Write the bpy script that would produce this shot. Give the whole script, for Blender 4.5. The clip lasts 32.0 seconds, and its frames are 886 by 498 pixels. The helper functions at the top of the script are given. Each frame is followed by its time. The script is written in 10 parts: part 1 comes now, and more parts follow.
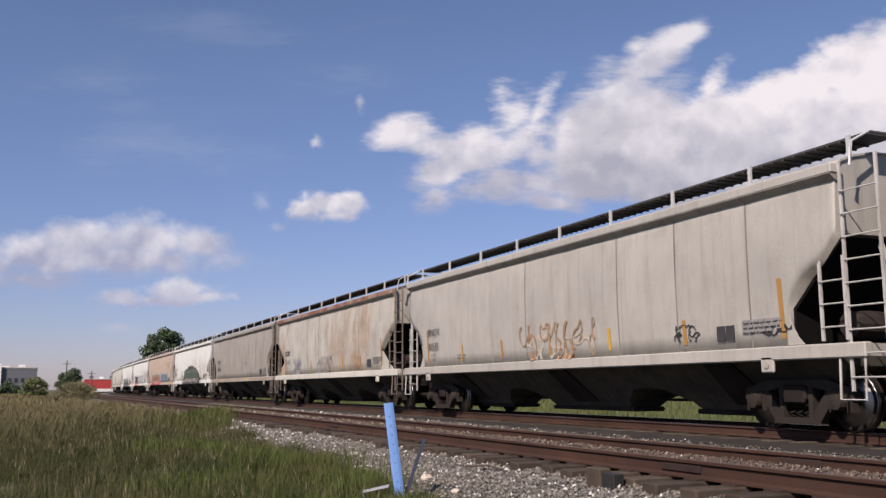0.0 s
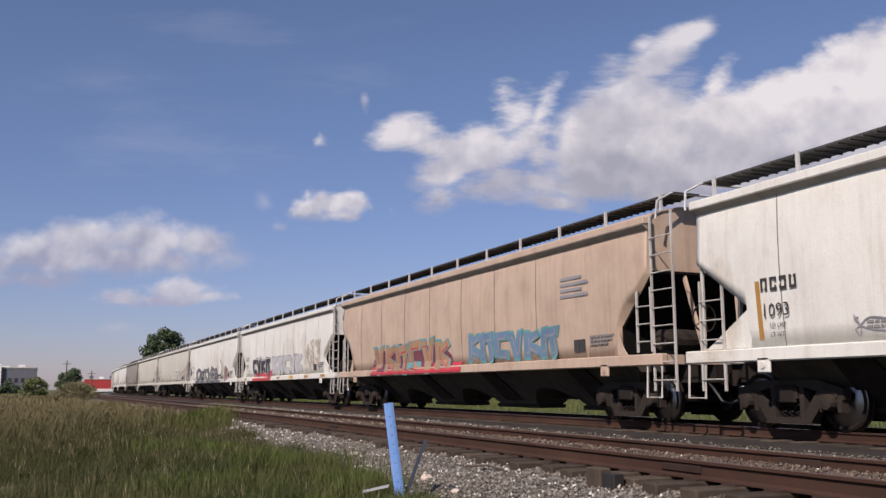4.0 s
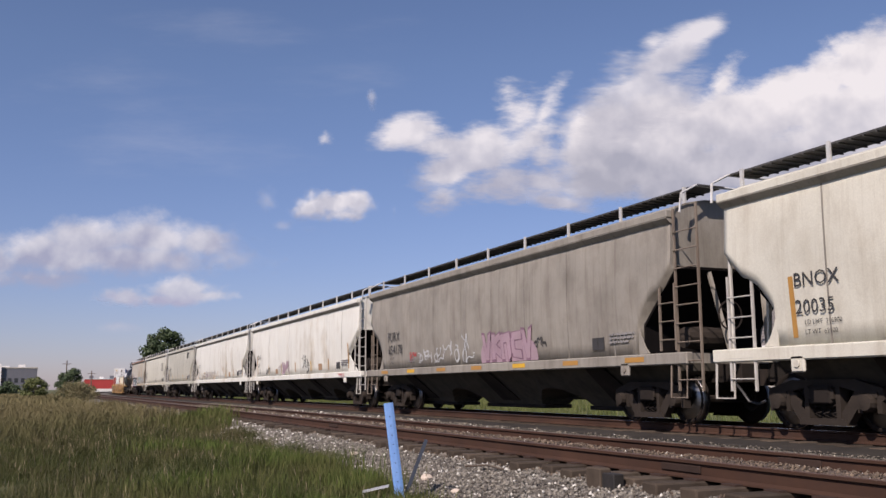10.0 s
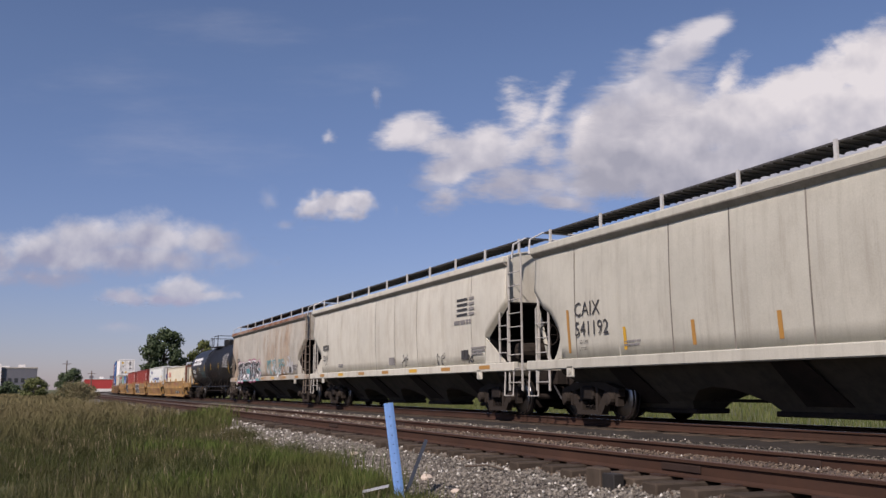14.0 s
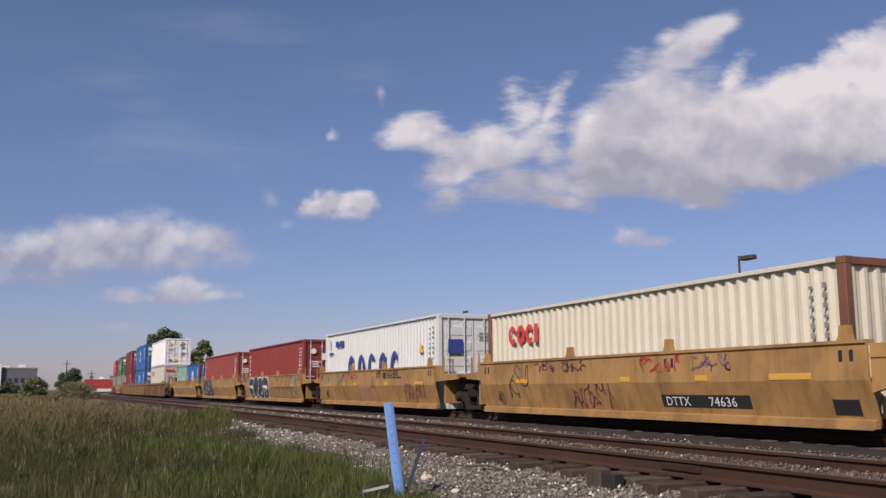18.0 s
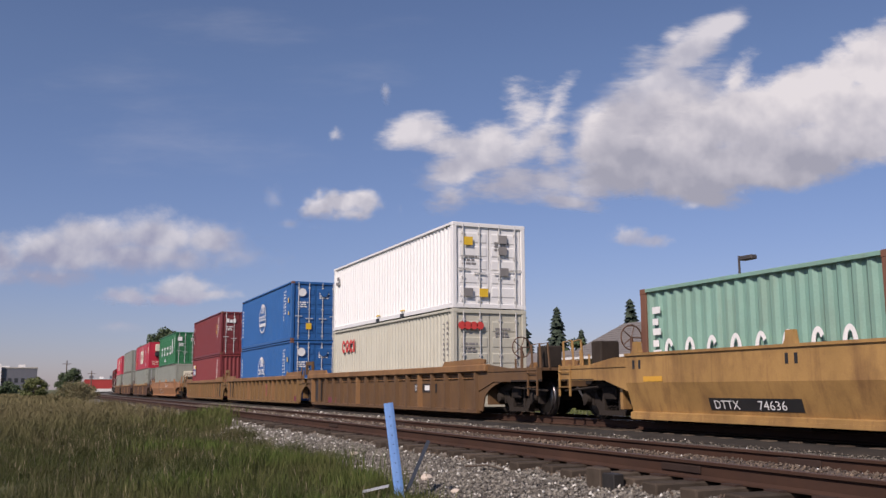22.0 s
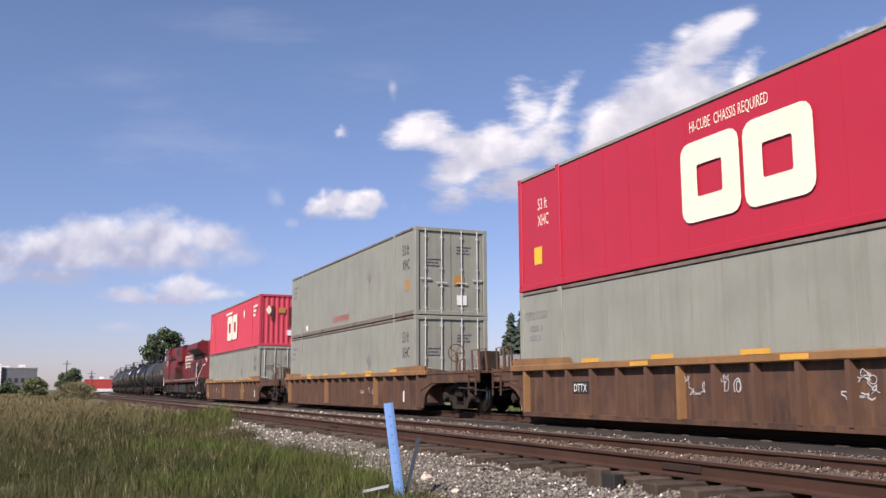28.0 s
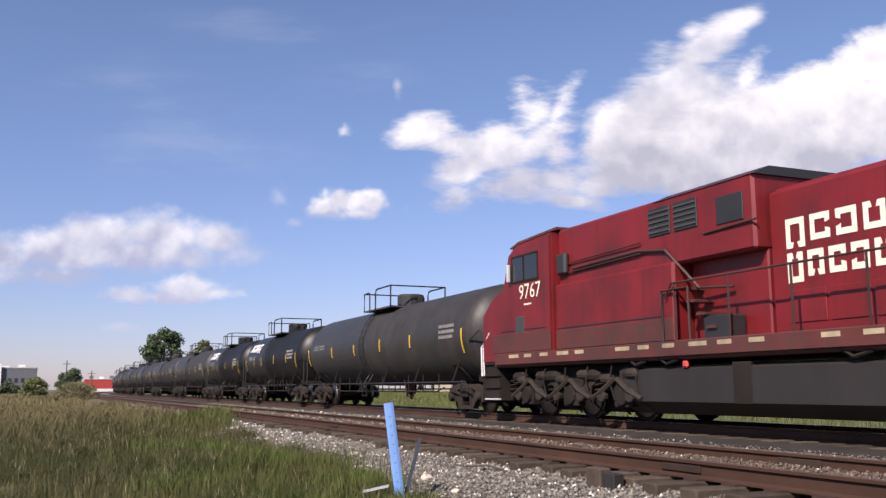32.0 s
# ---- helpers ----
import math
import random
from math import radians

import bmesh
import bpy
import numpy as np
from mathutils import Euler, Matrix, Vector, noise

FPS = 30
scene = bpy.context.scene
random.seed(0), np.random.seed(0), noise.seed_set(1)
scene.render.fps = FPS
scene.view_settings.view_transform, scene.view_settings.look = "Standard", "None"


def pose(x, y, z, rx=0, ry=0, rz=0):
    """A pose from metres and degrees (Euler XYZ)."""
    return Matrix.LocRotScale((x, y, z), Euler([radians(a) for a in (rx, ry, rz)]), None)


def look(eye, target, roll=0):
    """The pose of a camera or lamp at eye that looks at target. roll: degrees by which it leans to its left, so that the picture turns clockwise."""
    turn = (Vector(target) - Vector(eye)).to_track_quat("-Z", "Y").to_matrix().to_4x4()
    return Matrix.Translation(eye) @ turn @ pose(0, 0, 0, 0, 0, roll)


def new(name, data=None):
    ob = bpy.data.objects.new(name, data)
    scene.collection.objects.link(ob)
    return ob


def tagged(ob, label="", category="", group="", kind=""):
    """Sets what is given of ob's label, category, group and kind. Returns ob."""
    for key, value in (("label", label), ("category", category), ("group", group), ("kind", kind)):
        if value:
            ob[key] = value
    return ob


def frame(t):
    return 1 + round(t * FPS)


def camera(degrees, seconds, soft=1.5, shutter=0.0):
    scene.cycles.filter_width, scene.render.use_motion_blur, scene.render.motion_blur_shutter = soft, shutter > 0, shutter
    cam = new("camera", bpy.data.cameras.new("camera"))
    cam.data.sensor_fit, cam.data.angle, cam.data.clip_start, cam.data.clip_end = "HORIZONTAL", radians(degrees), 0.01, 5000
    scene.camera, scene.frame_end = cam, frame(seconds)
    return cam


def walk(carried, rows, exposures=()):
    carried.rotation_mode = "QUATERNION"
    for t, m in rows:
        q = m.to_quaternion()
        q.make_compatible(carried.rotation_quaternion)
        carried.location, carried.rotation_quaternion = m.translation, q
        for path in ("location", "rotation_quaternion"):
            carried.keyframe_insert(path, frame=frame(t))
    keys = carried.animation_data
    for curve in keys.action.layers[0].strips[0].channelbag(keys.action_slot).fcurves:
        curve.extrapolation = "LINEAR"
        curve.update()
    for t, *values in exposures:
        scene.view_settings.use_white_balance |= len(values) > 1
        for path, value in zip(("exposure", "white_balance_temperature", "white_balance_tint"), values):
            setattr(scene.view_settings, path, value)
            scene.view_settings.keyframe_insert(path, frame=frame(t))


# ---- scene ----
# ---------------------------------------------------------------- camera
EYE = Vector((0.0, -12.233, 0.69))
YAW, PITCH, ROLL = 1.1620, 0.1500, -0.22
cam = camera(51.42, 32.0, soft=1.45, shutter=0.0)
AIM = EYE + Vector((-math.sin(YAW) * math.cos(PITCH), math.cos(YAW) * math.cos(PITCH), math.sin(PITCH)))
walk(cam, [(0.0, look(EYE, AIM, ROLL)), (32.0, look(EYE, AIM, ROLL))],
     exposures=[(0.0, 0.20, 6550, 22.0), (1.0, 0.25, 6550, 22.0), (2.0, 0.27, 6550, 22.0), (3.0, 0.09, 6550, 22.0), (6.0, 0.03, 6550, 22.0), (9.0, 0.00, 6550, 22.0), (10.0, 0.16, 6550, 22.0), (12.0, -0.13, 6550, 22.0), (13.0, -0.10, 6550, 22.0), (15.5, 0.16, 6550, 22.0), (17.0, 0.36, 6550, 22.0), (18.0, -0.04, 6550, 22.0), (19.0, 0.01, 6550, 22.0), (20.0, 0.04, 6550, 22.0), (21.0, 0.07, 6550, 22.0), (23.0, -0.13, 6550, 22.0), (24.0, 0.43, 6550, 22.0), (25.5, 0.48, 6550, 22.0), (28.0, 0.48, 6550, 22.0), (30.0, 0.43, 6550, 22.0), (32.0, 0.58, 6550, 22.0)])

# ---------------------------------------------------------------- daylight
SUN_DIR = Vector((0.52, -0.74, 0.80)).normalized()
world = bpy.data.worlds.new("world")
scene.world = world
world.use_nodes = True
wn = world.node_tree
sky = wn.nodes.new("ShaderNodeTexSky")
sky.sky_type = "NISHITA"
sky.sun_disc = False
sky.sun_elevation = math.asin(SUN_DIR.z)
sky.sun_rotation = math.atan2(SUN_DIR.x, SUN_DIR.y)
sky.air_density, sky.dust_density, sky.ozone_density = 1.0, 0.35, 4.5
bg = wn.nodes["Background"]
bg.inputs["Strength"].default_value = 0.085
tint = wn.nodes.new("ShaderNodeMix")
tint.data_type, tint.blend_type = "RGBA", "MULTIPLY"
tint.inputs[0].default_value = 1.0
sky_at = wn.nodes.new("ShaderNodeTexCoord")
sky_z = wn.nodes.new("ShaderNodeSeparateXYZ")
sky_up = wn.nodes.new("ShaderNodeMapRange")
sky_up.inputs["From Max"].default_value = 0.34
wn.links.new(sky_at.outputs["Generated"], sky_z.inputs[0])
wn.links.new(sky_z.outputs["Z"], sky_up.inputs["Value"])
hue = wn.nodes.new("ShaderNodeMix")
hue.data_type = "RGBA"
hue.inputs[6].default_value, hue.inputs[7].default_value = (0.82, 0.765, 0.94, 1), (1.07, 1.026, 1.04, 1)
wn.links.new(sky_up.outputs[0], hue.inputs[0])
wn.links.new(hue.outputs[2], tint.inputs[7])
wn.links.new(sky.outputs["Color"], tint.inputs[6])
wn.links.new(tint.outputs[2], bg.inputs["Color"])
sun_data = bpy.data.lights.new("sun", "SUN")
sun_data.energy, sun_data.angle, sun_data.color = 5.0, radians(0.6), (1.0, 0.925, 0.81)
sun = new("sun", sun_data)
sun.matrix_world = look(SUN_DIR * 50, (0, 0, 0))

# ---------------------------------------------------------------- materials
MATS = {}


def nodes_of(name):
    m = bpy.data.materials.new(name)
    m.use_nodes = True
    nt = m.node_tree
    return m, nt, nt.nodes["Principled BSDF"]


def add(nt, kind, **inputs):
    n = nt.nodes.new(kind)
    for k, v in inputs.items():
        n.inputs[k.replace("_", " ")].default_value = v
    return n


def ramp(nt, fac, stops):
    n = nt.nodes.new("ShaderNodeValToRGB")
    while len(n.color_ramp.elements) < len(stops):
        n.color_ramp.elements.new(0.5)
    for e, (p, c) in zip(n.color_ramp.elements, stops):
        e.position, e.color = p, (*c, 1) if len(c) == 3 else c
    nt.links.new(fac, n.inputs["Fac"])
    return n


def mapped(nt, scale, coord="Object"):
    tc = nt.nodes.new("ShaderNodeTexCoord")
    mp = nt.nodes.new("ShaderNodeMapping")
    mp.inputs["Scale"].default_value = scale
    nt.links.new(tc.outputs[coord], mp.inputs["Vector"])
    return mp.outputs["Vector"]


def noise_tex(nt, vec, scale, detail=4.0, rough=0.55):
    n = add(nt, "ShaderNodeTexNoise", Scale=scale, Detail=detail, Roughness=rough)
    nt.links.new(vec, n.inputs["Vector"])
    return n.outputs["Fac"]


def mix(nt, fac, a, b, mode="MIX"):
    n = nt.nodes.new("ShaderNodeMix")
    n.data_type, n.blend_type = "RGBA", mode
    for v, s in ((fac, 0), (a, 6), (b, 7)):
        if isinstance(v, bpy.types.NodeSocket):
            nt.links.new(v, n.inputs[s])
        else:
            n.inputs[s].default_value = v if s == 0 else (*v, 1)
    return n.outputs[2]


def scaled(nt, a, k, off=0.0):
    n = nt.nodes.new("ShaderNodeMath")
    n.operation = "MULTIPLY_ADD"
    nt.links.new(a, n.inputs[0])
    n.inputs[1].default_value, n.inputs[2].default_value = k, off
    return n.outputs[0]


def surface(name, color, rough=0.6, metal=0.0, vary=0.25, grain=40.0, bump=0.15, dirt=None, dirt_amt=0.4,
            streak=0.0, blotch=0.9, patch=None, patch_at=(0.55, 0.7), patch_scale=0.5, island=0.0, obrand=0.0, spec=0.5):
    """Painted or plain surface with grain, large blotches, run-down streaks and rust or dirt patches."""
    if name in MATS:
        return MATS[name]
    m, nt, bs = nodes_of(name)
    vec = mapped(nt, (1, 1, 1))
    dark = tuple(c * (1 - vary) for c in color)
    light = tuple(min(1, c * (1 + vary * 0.6)) for c in color)
    big = noise_tex(nt, vec, blotch, 5.0)
    col = ramp(nt, big, [(0.3, dark), (0.52, color), (0.75, light)]).outputs["Color"]
    if streak:
        sv = mapped(nt, (3.2, 3.2, 0.16))
        st = noise_tex(nt, sv, 1.6, 6.0, 0.7)
        sf = ramp(nt, st, [(0.5, (0, 0, 0)), (0.72, (1, 1, 1))]).outputs["Color"]
        col = mix(nt, scaled(nt, sf, streak), col, dirt or (0.16, 0.12, 0.085))
    if dirt:
        dn = noise_tex(nt, mapped(nt, (1, 1, 0.55)), 1.9, 8.0, 0.68)
        df = ramp(nt, dn, [(0.46, (0, 0, 0)), (0.75, (1, 1, 1))]).outputs["Color"]
        col = mix(nt, scaled(nt, df, dirt_amt), col, dirt)
    if patch:
        pn = noise_tex(nt, mapped(nt, (1.0, 1.0, 0.42)), patch_scale, 9.0, 0.66)
        pf = ramp(nt, pn, [(patch_at[0], (0, 0, 0)), (patch_at[1], (1, 1, 1))]).outputs["Color"]
        pg = noise_tex(nt, vec, 6.0, 6.0)
        pc = ramp(nt, pg, [(0.3, tuple(c * 0.45 for c in patch)), (0.62, patch)]).outputs["Color"]
        col = mix(nt, pf, col, pc)
    gr = noise_tex(nt, vec, grain, 3.0)
    col = mix(nt, 0.35, col, ramp(nt, gr, [(0.25, (0.55, 0.55, 0.55)), (0.75, (1, 1, 1))]).outputs["Color"], "MULTIPLY")
    if island:
        ge = nt.nodes.new("ShaderNodeNewGeometry")
        col = mix(nt, island, col, ramp(nt, ge.outputs["Random Per Island"], [(0, (0.16, 0.14, 0.13)), (0.35, (0.36, 0.33, 0.31)), (0.7, (0.55, 0.52, 0.49)), (0.93, (0.72, 0.68, 0.63)), (1, (1.0, 0.98, 0.94))]).outputs["Color"], "MULTIPLY")
    if obrand:
        oi = nt.nodes.new("ShaderNodeObjectInfo")
        col = mix(nt, obrand, col, ramp(nt, oi.outputs["Random"], [(0, (0.35, 0.34, 0.33)), (1, (1, 0.97, 0.92))]).outputs["Color"], "MULTIPLY")
    nt.links.new(col, bs.inputs["Base Color"])
    bs.inputs["Metallic"].default_value = metal
    bs.inputs["Specular IOR Level"].default_value = spec
    rr = scaled(nt, gr, 0.3, rough - 0.15)
    nt.links.new(rr, bs.inputs["Roughness"])
    if bump:
        bp = add(nt, "ShaderNodeBump", Strength=bump, Distance=0.01)
        nt.links.new(gr, bp.inputs["Height"])
        nt.links.new(bp.outputs["Normal"], bs.inputs["Normal"])
    MATS[name] = m
    return m


GRIME = (0.10, 0.075, 0.055)
RUST = (0.23, 0.095, 0.04)
M_WHITE = surface("paint_white", (0.74, 0.74, 0.67), 0.5, vary=0.08, streak=0.30, dirt=(0.36, 0.29, 0.19), dirt_amt=0.22, blotch=0.5, bump=0.05, patch=(0.50, 0.40, 0.26), patch_at=(0.555, 0.78), patch_scale=0.5)
M_CREAM = surface("paint_cream", (0.60, 0.585, 0.495), 0.5, vary=0.12, streak=0.32, dirt=(0.26, 0.20, 0.13), dirt_amt=0.36, blotch=0.5, bump=0.05)
M_GREY = surface("paint_grey", (0.43, 0.41, 0.355), 0.55, vary=0.14, blotch=0.5, streak=0.36, dirt=(0.18, 0.15, 0.12), dirt_amt=0.28, bump=0.05)
M_GREYG = surface("paint_grey_green", (0.49, 0.48, 0.405), 0.55, vary=0.14, blotch=0.5, streak=0.36, dirt=(0.2, 0.17, 0.13), dirt_amt=0.28, bump=0.05)
M_TAUPE = surface("paint_taupe", (0.345, 0.315, 0.265), 0.6, vary=0.14, streak=0.4, dirt=(0.12, 0.09, 0.07), dirt_amt=0.35, bump=0.05)
M_TAN = surface("paint_tan", (0.52, 0.40, 0.30), 0.55, vary=0.12, streak=0.35, dirt=(0.25, 0.15, 0.09), dirt_amt=0.35, bump=0.05)
M_DULL = surface("paint_dull", (0.285, 0.265, 0.225), 0.65, vary=0.2, streak=0.5, dirt=(0.10, 0.075, 0.055), dirt_amt=0.45, bump=0.05)
M_RUSTY = surface("paint_rusting", (0.47, 0.45, 0.385), 0.65, vary=0.18, streak=0.35, dirt=(0.22, 0.17, 0.11), dirt_amt=0.5,
                  patch=(0.38, 0.20, 0.075), patch_at=(0.54, 0.74), patch_scale=0.30, bump=0.1)
M_RUSTROOF = surface("paint_rusted_roof", (0.36, 0.28, 0.22), 0.75, vary=0.3, dirt=RUST, dirt_amt=0.9, patch=(0.26, 0.10, 0.045), patch_at=(0.40, 0.58), patch_scale=0.9)
# near black; on hopper slope sheets it holds the shade of the deep opening
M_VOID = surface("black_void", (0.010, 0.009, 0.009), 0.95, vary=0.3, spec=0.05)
M_UNDER = surface("under_grime_shade", (0.020, 0.017, 0.015), 0.9, vary=0.4, dirt=(0.05, 0.038, 0.03), dirt_amt=0.45, grain=25, spec=0.15)
M_LADDER = surface("ladder_soiled", (0.50, 0.485, 0.44), 0.6, vary=0.25, dirt=(0.12, 0.085, 0.06), dirt_amt=0.6)
M_LADDERD = surface("ladder_rust_brown", (0.19, 0.155, 0.12), 0.7, vary=0.3, dirt=(0.09, 0.055, 0.035), dirt_amt=0.7)
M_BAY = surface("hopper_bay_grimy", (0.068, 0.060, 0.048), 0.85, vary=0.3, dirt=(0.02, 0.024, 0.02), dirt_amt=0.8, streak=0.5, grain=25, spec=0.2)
M_TRUCK = surface("truck_steel", (0.018, 0.0145, 0.0125), 0.85, vary=0.4, dirt=(0.05, 0.036, 0.028), dirt_amt=0.4, grain=30, bump=0.3, spec=0.2)
M_WHEEL = surface("wheel_steel", (0.02, 0.016, 0.0135), 0.85, metal=0.0, spec=0.1, bump=0.05, vary=0.3, dirt=(0.022, 0.016, 0.013), dirt_amt=0.5)
M_TREAD = surface("wheel_tread", (0.30, 0.29, 0.28), 0.35, metal=1.0, vary=0.1, bump=0.02)
M_GRATE = surface("walkway_grating", (0.07, 0.068, 0.066), 0.7, metal=0.3, vary=0.3)
M_GALV = surface("galvanised_rail", (0.56, 0.56, 0.54), 0.5, metal=0.2, vary=0.2)
M_SEAM = surface("seam_shadowed_dirt", (0.22, 0.20, 0.17), 0.8, vary=0.4)
M_YELLOW = surface("reflector_yellow", (0.62, 0.36, 0.03), 0.5, vary=0.15)
M_AMBER = surface("reflector_amber", (0.40, 0.21, 0.05), 0.5, vary=0.15)
M_BLACK = surface("paint_black", (0.022, 0.022, 0.023), 0.5, vary=0.3)
M_MARK = surface("stencil_black", (0.045, 0.043, 0.042), 0.6, vary=0.3)
M_MARKG = surface("stencil_grey", (0.24, 0.23, 0.22), 0.7, vary=0.3)
M_WMARK = surface("stencil_white", (0.78, 0.78, 0.76), 0.55, vary=0.08)
M_CREAMARK = surface("stencil_cream", (0.80, 0.76, 0.60), 0.55, vary=0.06)
M_TTX = surface("well_yellow", (0.375, 0.218, 0.072), 0.6, vary=0.25, streak=0.6, dirt=(0.15, 0.075, 0.032), dirt_amt=0.75, bump=0.06)
M_TTXD = surface("well_ochre", (0.138, 0.074, 0.030), 0.66, vary=0.25, streak=0.6, dirt=(0.085, 0.05, 0.03), dirt_amt=0.7, bump=0.08)
M_TTXL = surface("well_yellow_ochre", (0.215, 0.122, 0.043), 0.66, vary=0.25, streak=0.5, dirt=(0.11, 0.06, 0.03), dirt_amt=0.6, bump=0.08)
M_TTXB = surface("well_brown", (0.066, 0.034, 0.022), 0.75, vary=0.35, streak=0.4, dirt=(0.26, 0.13, 0.05), dirt_amt=0.34, bump=0.1)
M_TOPC = surface("well_chord_worn", (0.245, 0.128, 0.048), 0.65, vary=0.25, dirt=(0.12, 0.06, 0.035), dirt_amt=0.7)
M_RIBB = surface("well_rib_brown", (0.105, 0.055, 0.033), 0.7, vary=0.3, streak=0.4, dirt=(0.09, 0.045, 0.03), dirt_amt=0.6)
M_TANK = surface("tank_black", (0.0085, 0.0082, 0.008), 0.45, vary=0.3, streak=0.25, dirt=(0.026, 0.021, 0.018), dirt_amt=0.4, bump=0.05, spec=0.35)
M_TANKG = surface("tank_charcoal", (0.030, 0.029, 0.027), 0.5, vary=0.25, streak=0.3, dirt=(0.075, 0.063, 0.055), dirt_amt=0.4, bump=0.05, spec=0.35)
M_CPRED = surface("loco_red", (0.170, 0.009, 0.011), 0.5, vary=0.3, streak=0.6, dirt=(0.045, 0.010, 0.009), dirt_amt=0.5, bump=0.05)
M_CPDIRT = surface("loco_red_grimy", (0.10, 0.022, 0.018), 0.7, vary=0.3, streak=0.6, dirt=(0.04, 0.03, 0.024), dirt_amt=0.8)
M_RAILING = surface("railing_grimy", (0.045, 0.02, 0.016), 0.6, vary=0.3)
M_STRIP = surface("reflector_soiled", (0.42, 0.34, 0.22), 0.6, vary=0.3, dirt=(0.10, 0.06, 0.04), dirt_amt=0.7)
M_TRUCKB = surface("truck_brown_dust", (0.038, 0.030, 0.024), 0.85, vary=0.4, dirt=(0.02, 0.016, 0.013), dirt_amt=0.7, grain=30, bump=0.3, spec=0.2)
M_TANKF = surface("fuel_tank_grey", (0.020, 0.0175, 0.015), 0.6, vary=0.2, streak=0.5, dirt=(0.03, 0.025, 0.022), dirt_amt=0.5)
M_GLASS_D = surface("dark_glazing", (0.02, 0.025, 0.03), 0.08, vary=0.1, bump=0.0)

# ---------------------------------------------------------------- mesh helpers


def box(bm, x0, x1, y0, y1, z0, z1):
    v = [bm.verts.new((x, y, z)) for z in (z0, z1) for y in (y0, y1) for x in (x0, x1)]
    for f in ((0, 2, 3, 1), (4, 5, 7, 6), (0, 1, 5, 4), (2, 6, 7, 3), (0, 4, 6, 2), (1, 3, 7, 5)):
        bm.faces.new([v[i] for i in f])
    return v


def bbox_bm(*dims, bevel=0.0):
    bm = bmesh.new()
    box(bm, *dims)
    if bevel:
        bmesh.ops.bevel(bm, geom=bm.edges[:], offset=bevel, segments=1, affect="EDGES")
    return bm


def prism(bm, pts, a0, a1, axis="y"):
    """Extrudes a closed outline; axis y: outline in (x, z); axis x: outline in (y, z); axis z: (x, y)."""
    def put(p, a):
        if axis == "y":
            return (p[0], a, p[1])
        if axis == "x":
            return (a, p[0], p[1])
        return (p[0], p[1], a)
    lo = [bm.verts.new(put(p, a0)) for p in pts]
    hi = [bm.verts.new(put(p, a1)) for p in pts]
    n = len(pts)
    bm.faces.new(lo)
    bm.faces.new(hi[::-1])
    for i in range(n):
        bm.faces.new((lo[i], hi[i], hi[(i + 1) % n], lo[(i + 1) % n]))


def tube(bm, pts, r, seg=6):
    """A round bar along a line of points."""
    pts = [Vector(p) for p in pts]
    rings = []
    for i, p in enumerate(pts):
        d = (pts[min(i + 1, len(pts) - 1)] - pts[max(i - 1, 0)]).normalized()
        a = d.cross(Vector((0, 0, 1)) if abs(d.z) < 0.9 else Vector((1, 0, 0))).normalized()
        b = d.cross(a)
        rings.append([bm.verts.new(p + (a * math.cos(t) + b * math.sin(t)) * r) for t in [2 * math.pi * k / seg for k in range(seg)]])
    for q, w in zip(rings, rings[1:]):
        for k in range(seg):
            bm.faces.new((q[k], q[(k + 1) % seg], w[(k + 1) % seg], w[k]))
    bm.faces.new(rings[0][::-1])
    bm.faces.new(rings[-1])


def lathe(bm, prof, seg=20, axis="y", cx=0.0, cy=0.0, cz=0.0):
    """Turns (radius, along) points round an axis."""
    rings = []
    for r, a in prof:
        ring = []
        for k in range(seg):
            t = 2 * math.pi * k / seg
            u, w = r * math.cos(t), r * math.sin(t)
            p = {"y": (cx + u, cy + a, cz + w), "x": (cx + a, cy + u, cz + w), "z": (cx + u, cy + w, cz + a)}[axis]
            ring.append(bm.verts.new(p))
        rings.append(ring)
    for q, w in zip(rings, rings[1:]):
        for k in range(seg):
            bm.faces.new((q[k], q[(k + 1) % seg], w[(k + 1) % seg], w[k]))
    if prof[0][0] > 1e-4:
        bm.faces.new(rings[0][::-1])
    if prof[-1][0] > 1e-4:
        bm.faces.new(rings[-1])


MESHES = {}


def mesh_of(bm, name, smooth=False):
    bmesh.ops.recalc_face_normals(bm, faces=bm.faces[:])
    me = bpy.data.meshes.new(name)
    if smooth:
        for f in bm.faces:
            f.smooth = True
    bm.to_mesh(me)
    bm.free()
    me.materials.append(None)
    return me


def put(name, me, material, parent=None, label="", m=None):
    """Links a mesh as one object, under a thing or part where given."""
    ob = new(name, me)
    if parent is not None:
        ob.parent = parent
    if m is not None:
        ob.matrix_basis = m
    ob.material_slots[0].link = "OBJECT"
    ob.material_slots[0].material = material
    if label:
        tagged(ob, label)
    return ob


def part(name, bm, material, parent=None, label="", m=None, smooth=False):
    return put(name, mesh_of(bm, name, smooth), material, parent, label, m)


def shared(key, name, make, material, parent, label="", m=None, smooth=False):
    """The same, with a mesh that is made once for all alike pieces."""
    if key not in MESHES:
        MESHES[key] = mesh_of(make(), name, smooth)
    return put(name, MESHES[key], material, parent, label, m)


def thing(name, label, category, group="", m=None):
    ob = new(name)
    ob.empty_display_size = 0.3
    if m is not None:
        ob.matrix_basis = m
    return tagged(ob, label, category, group)


def T(x, y, z):
    return Matrix.Translation((x, y, z))


# ---------------------------------------------------------------- the line of the track
CURVE_AT, CURVE_R, CURVE_EASE = -85.4, 1466.0, 60.0


def bend(q):
    if q <= 0:
        return 0.0
    return q * q / (2 * CURVE_EASE * CURVE_R) if q < CURVE_EASE else (q - CURVE_EASE / 2) / CURVE_R


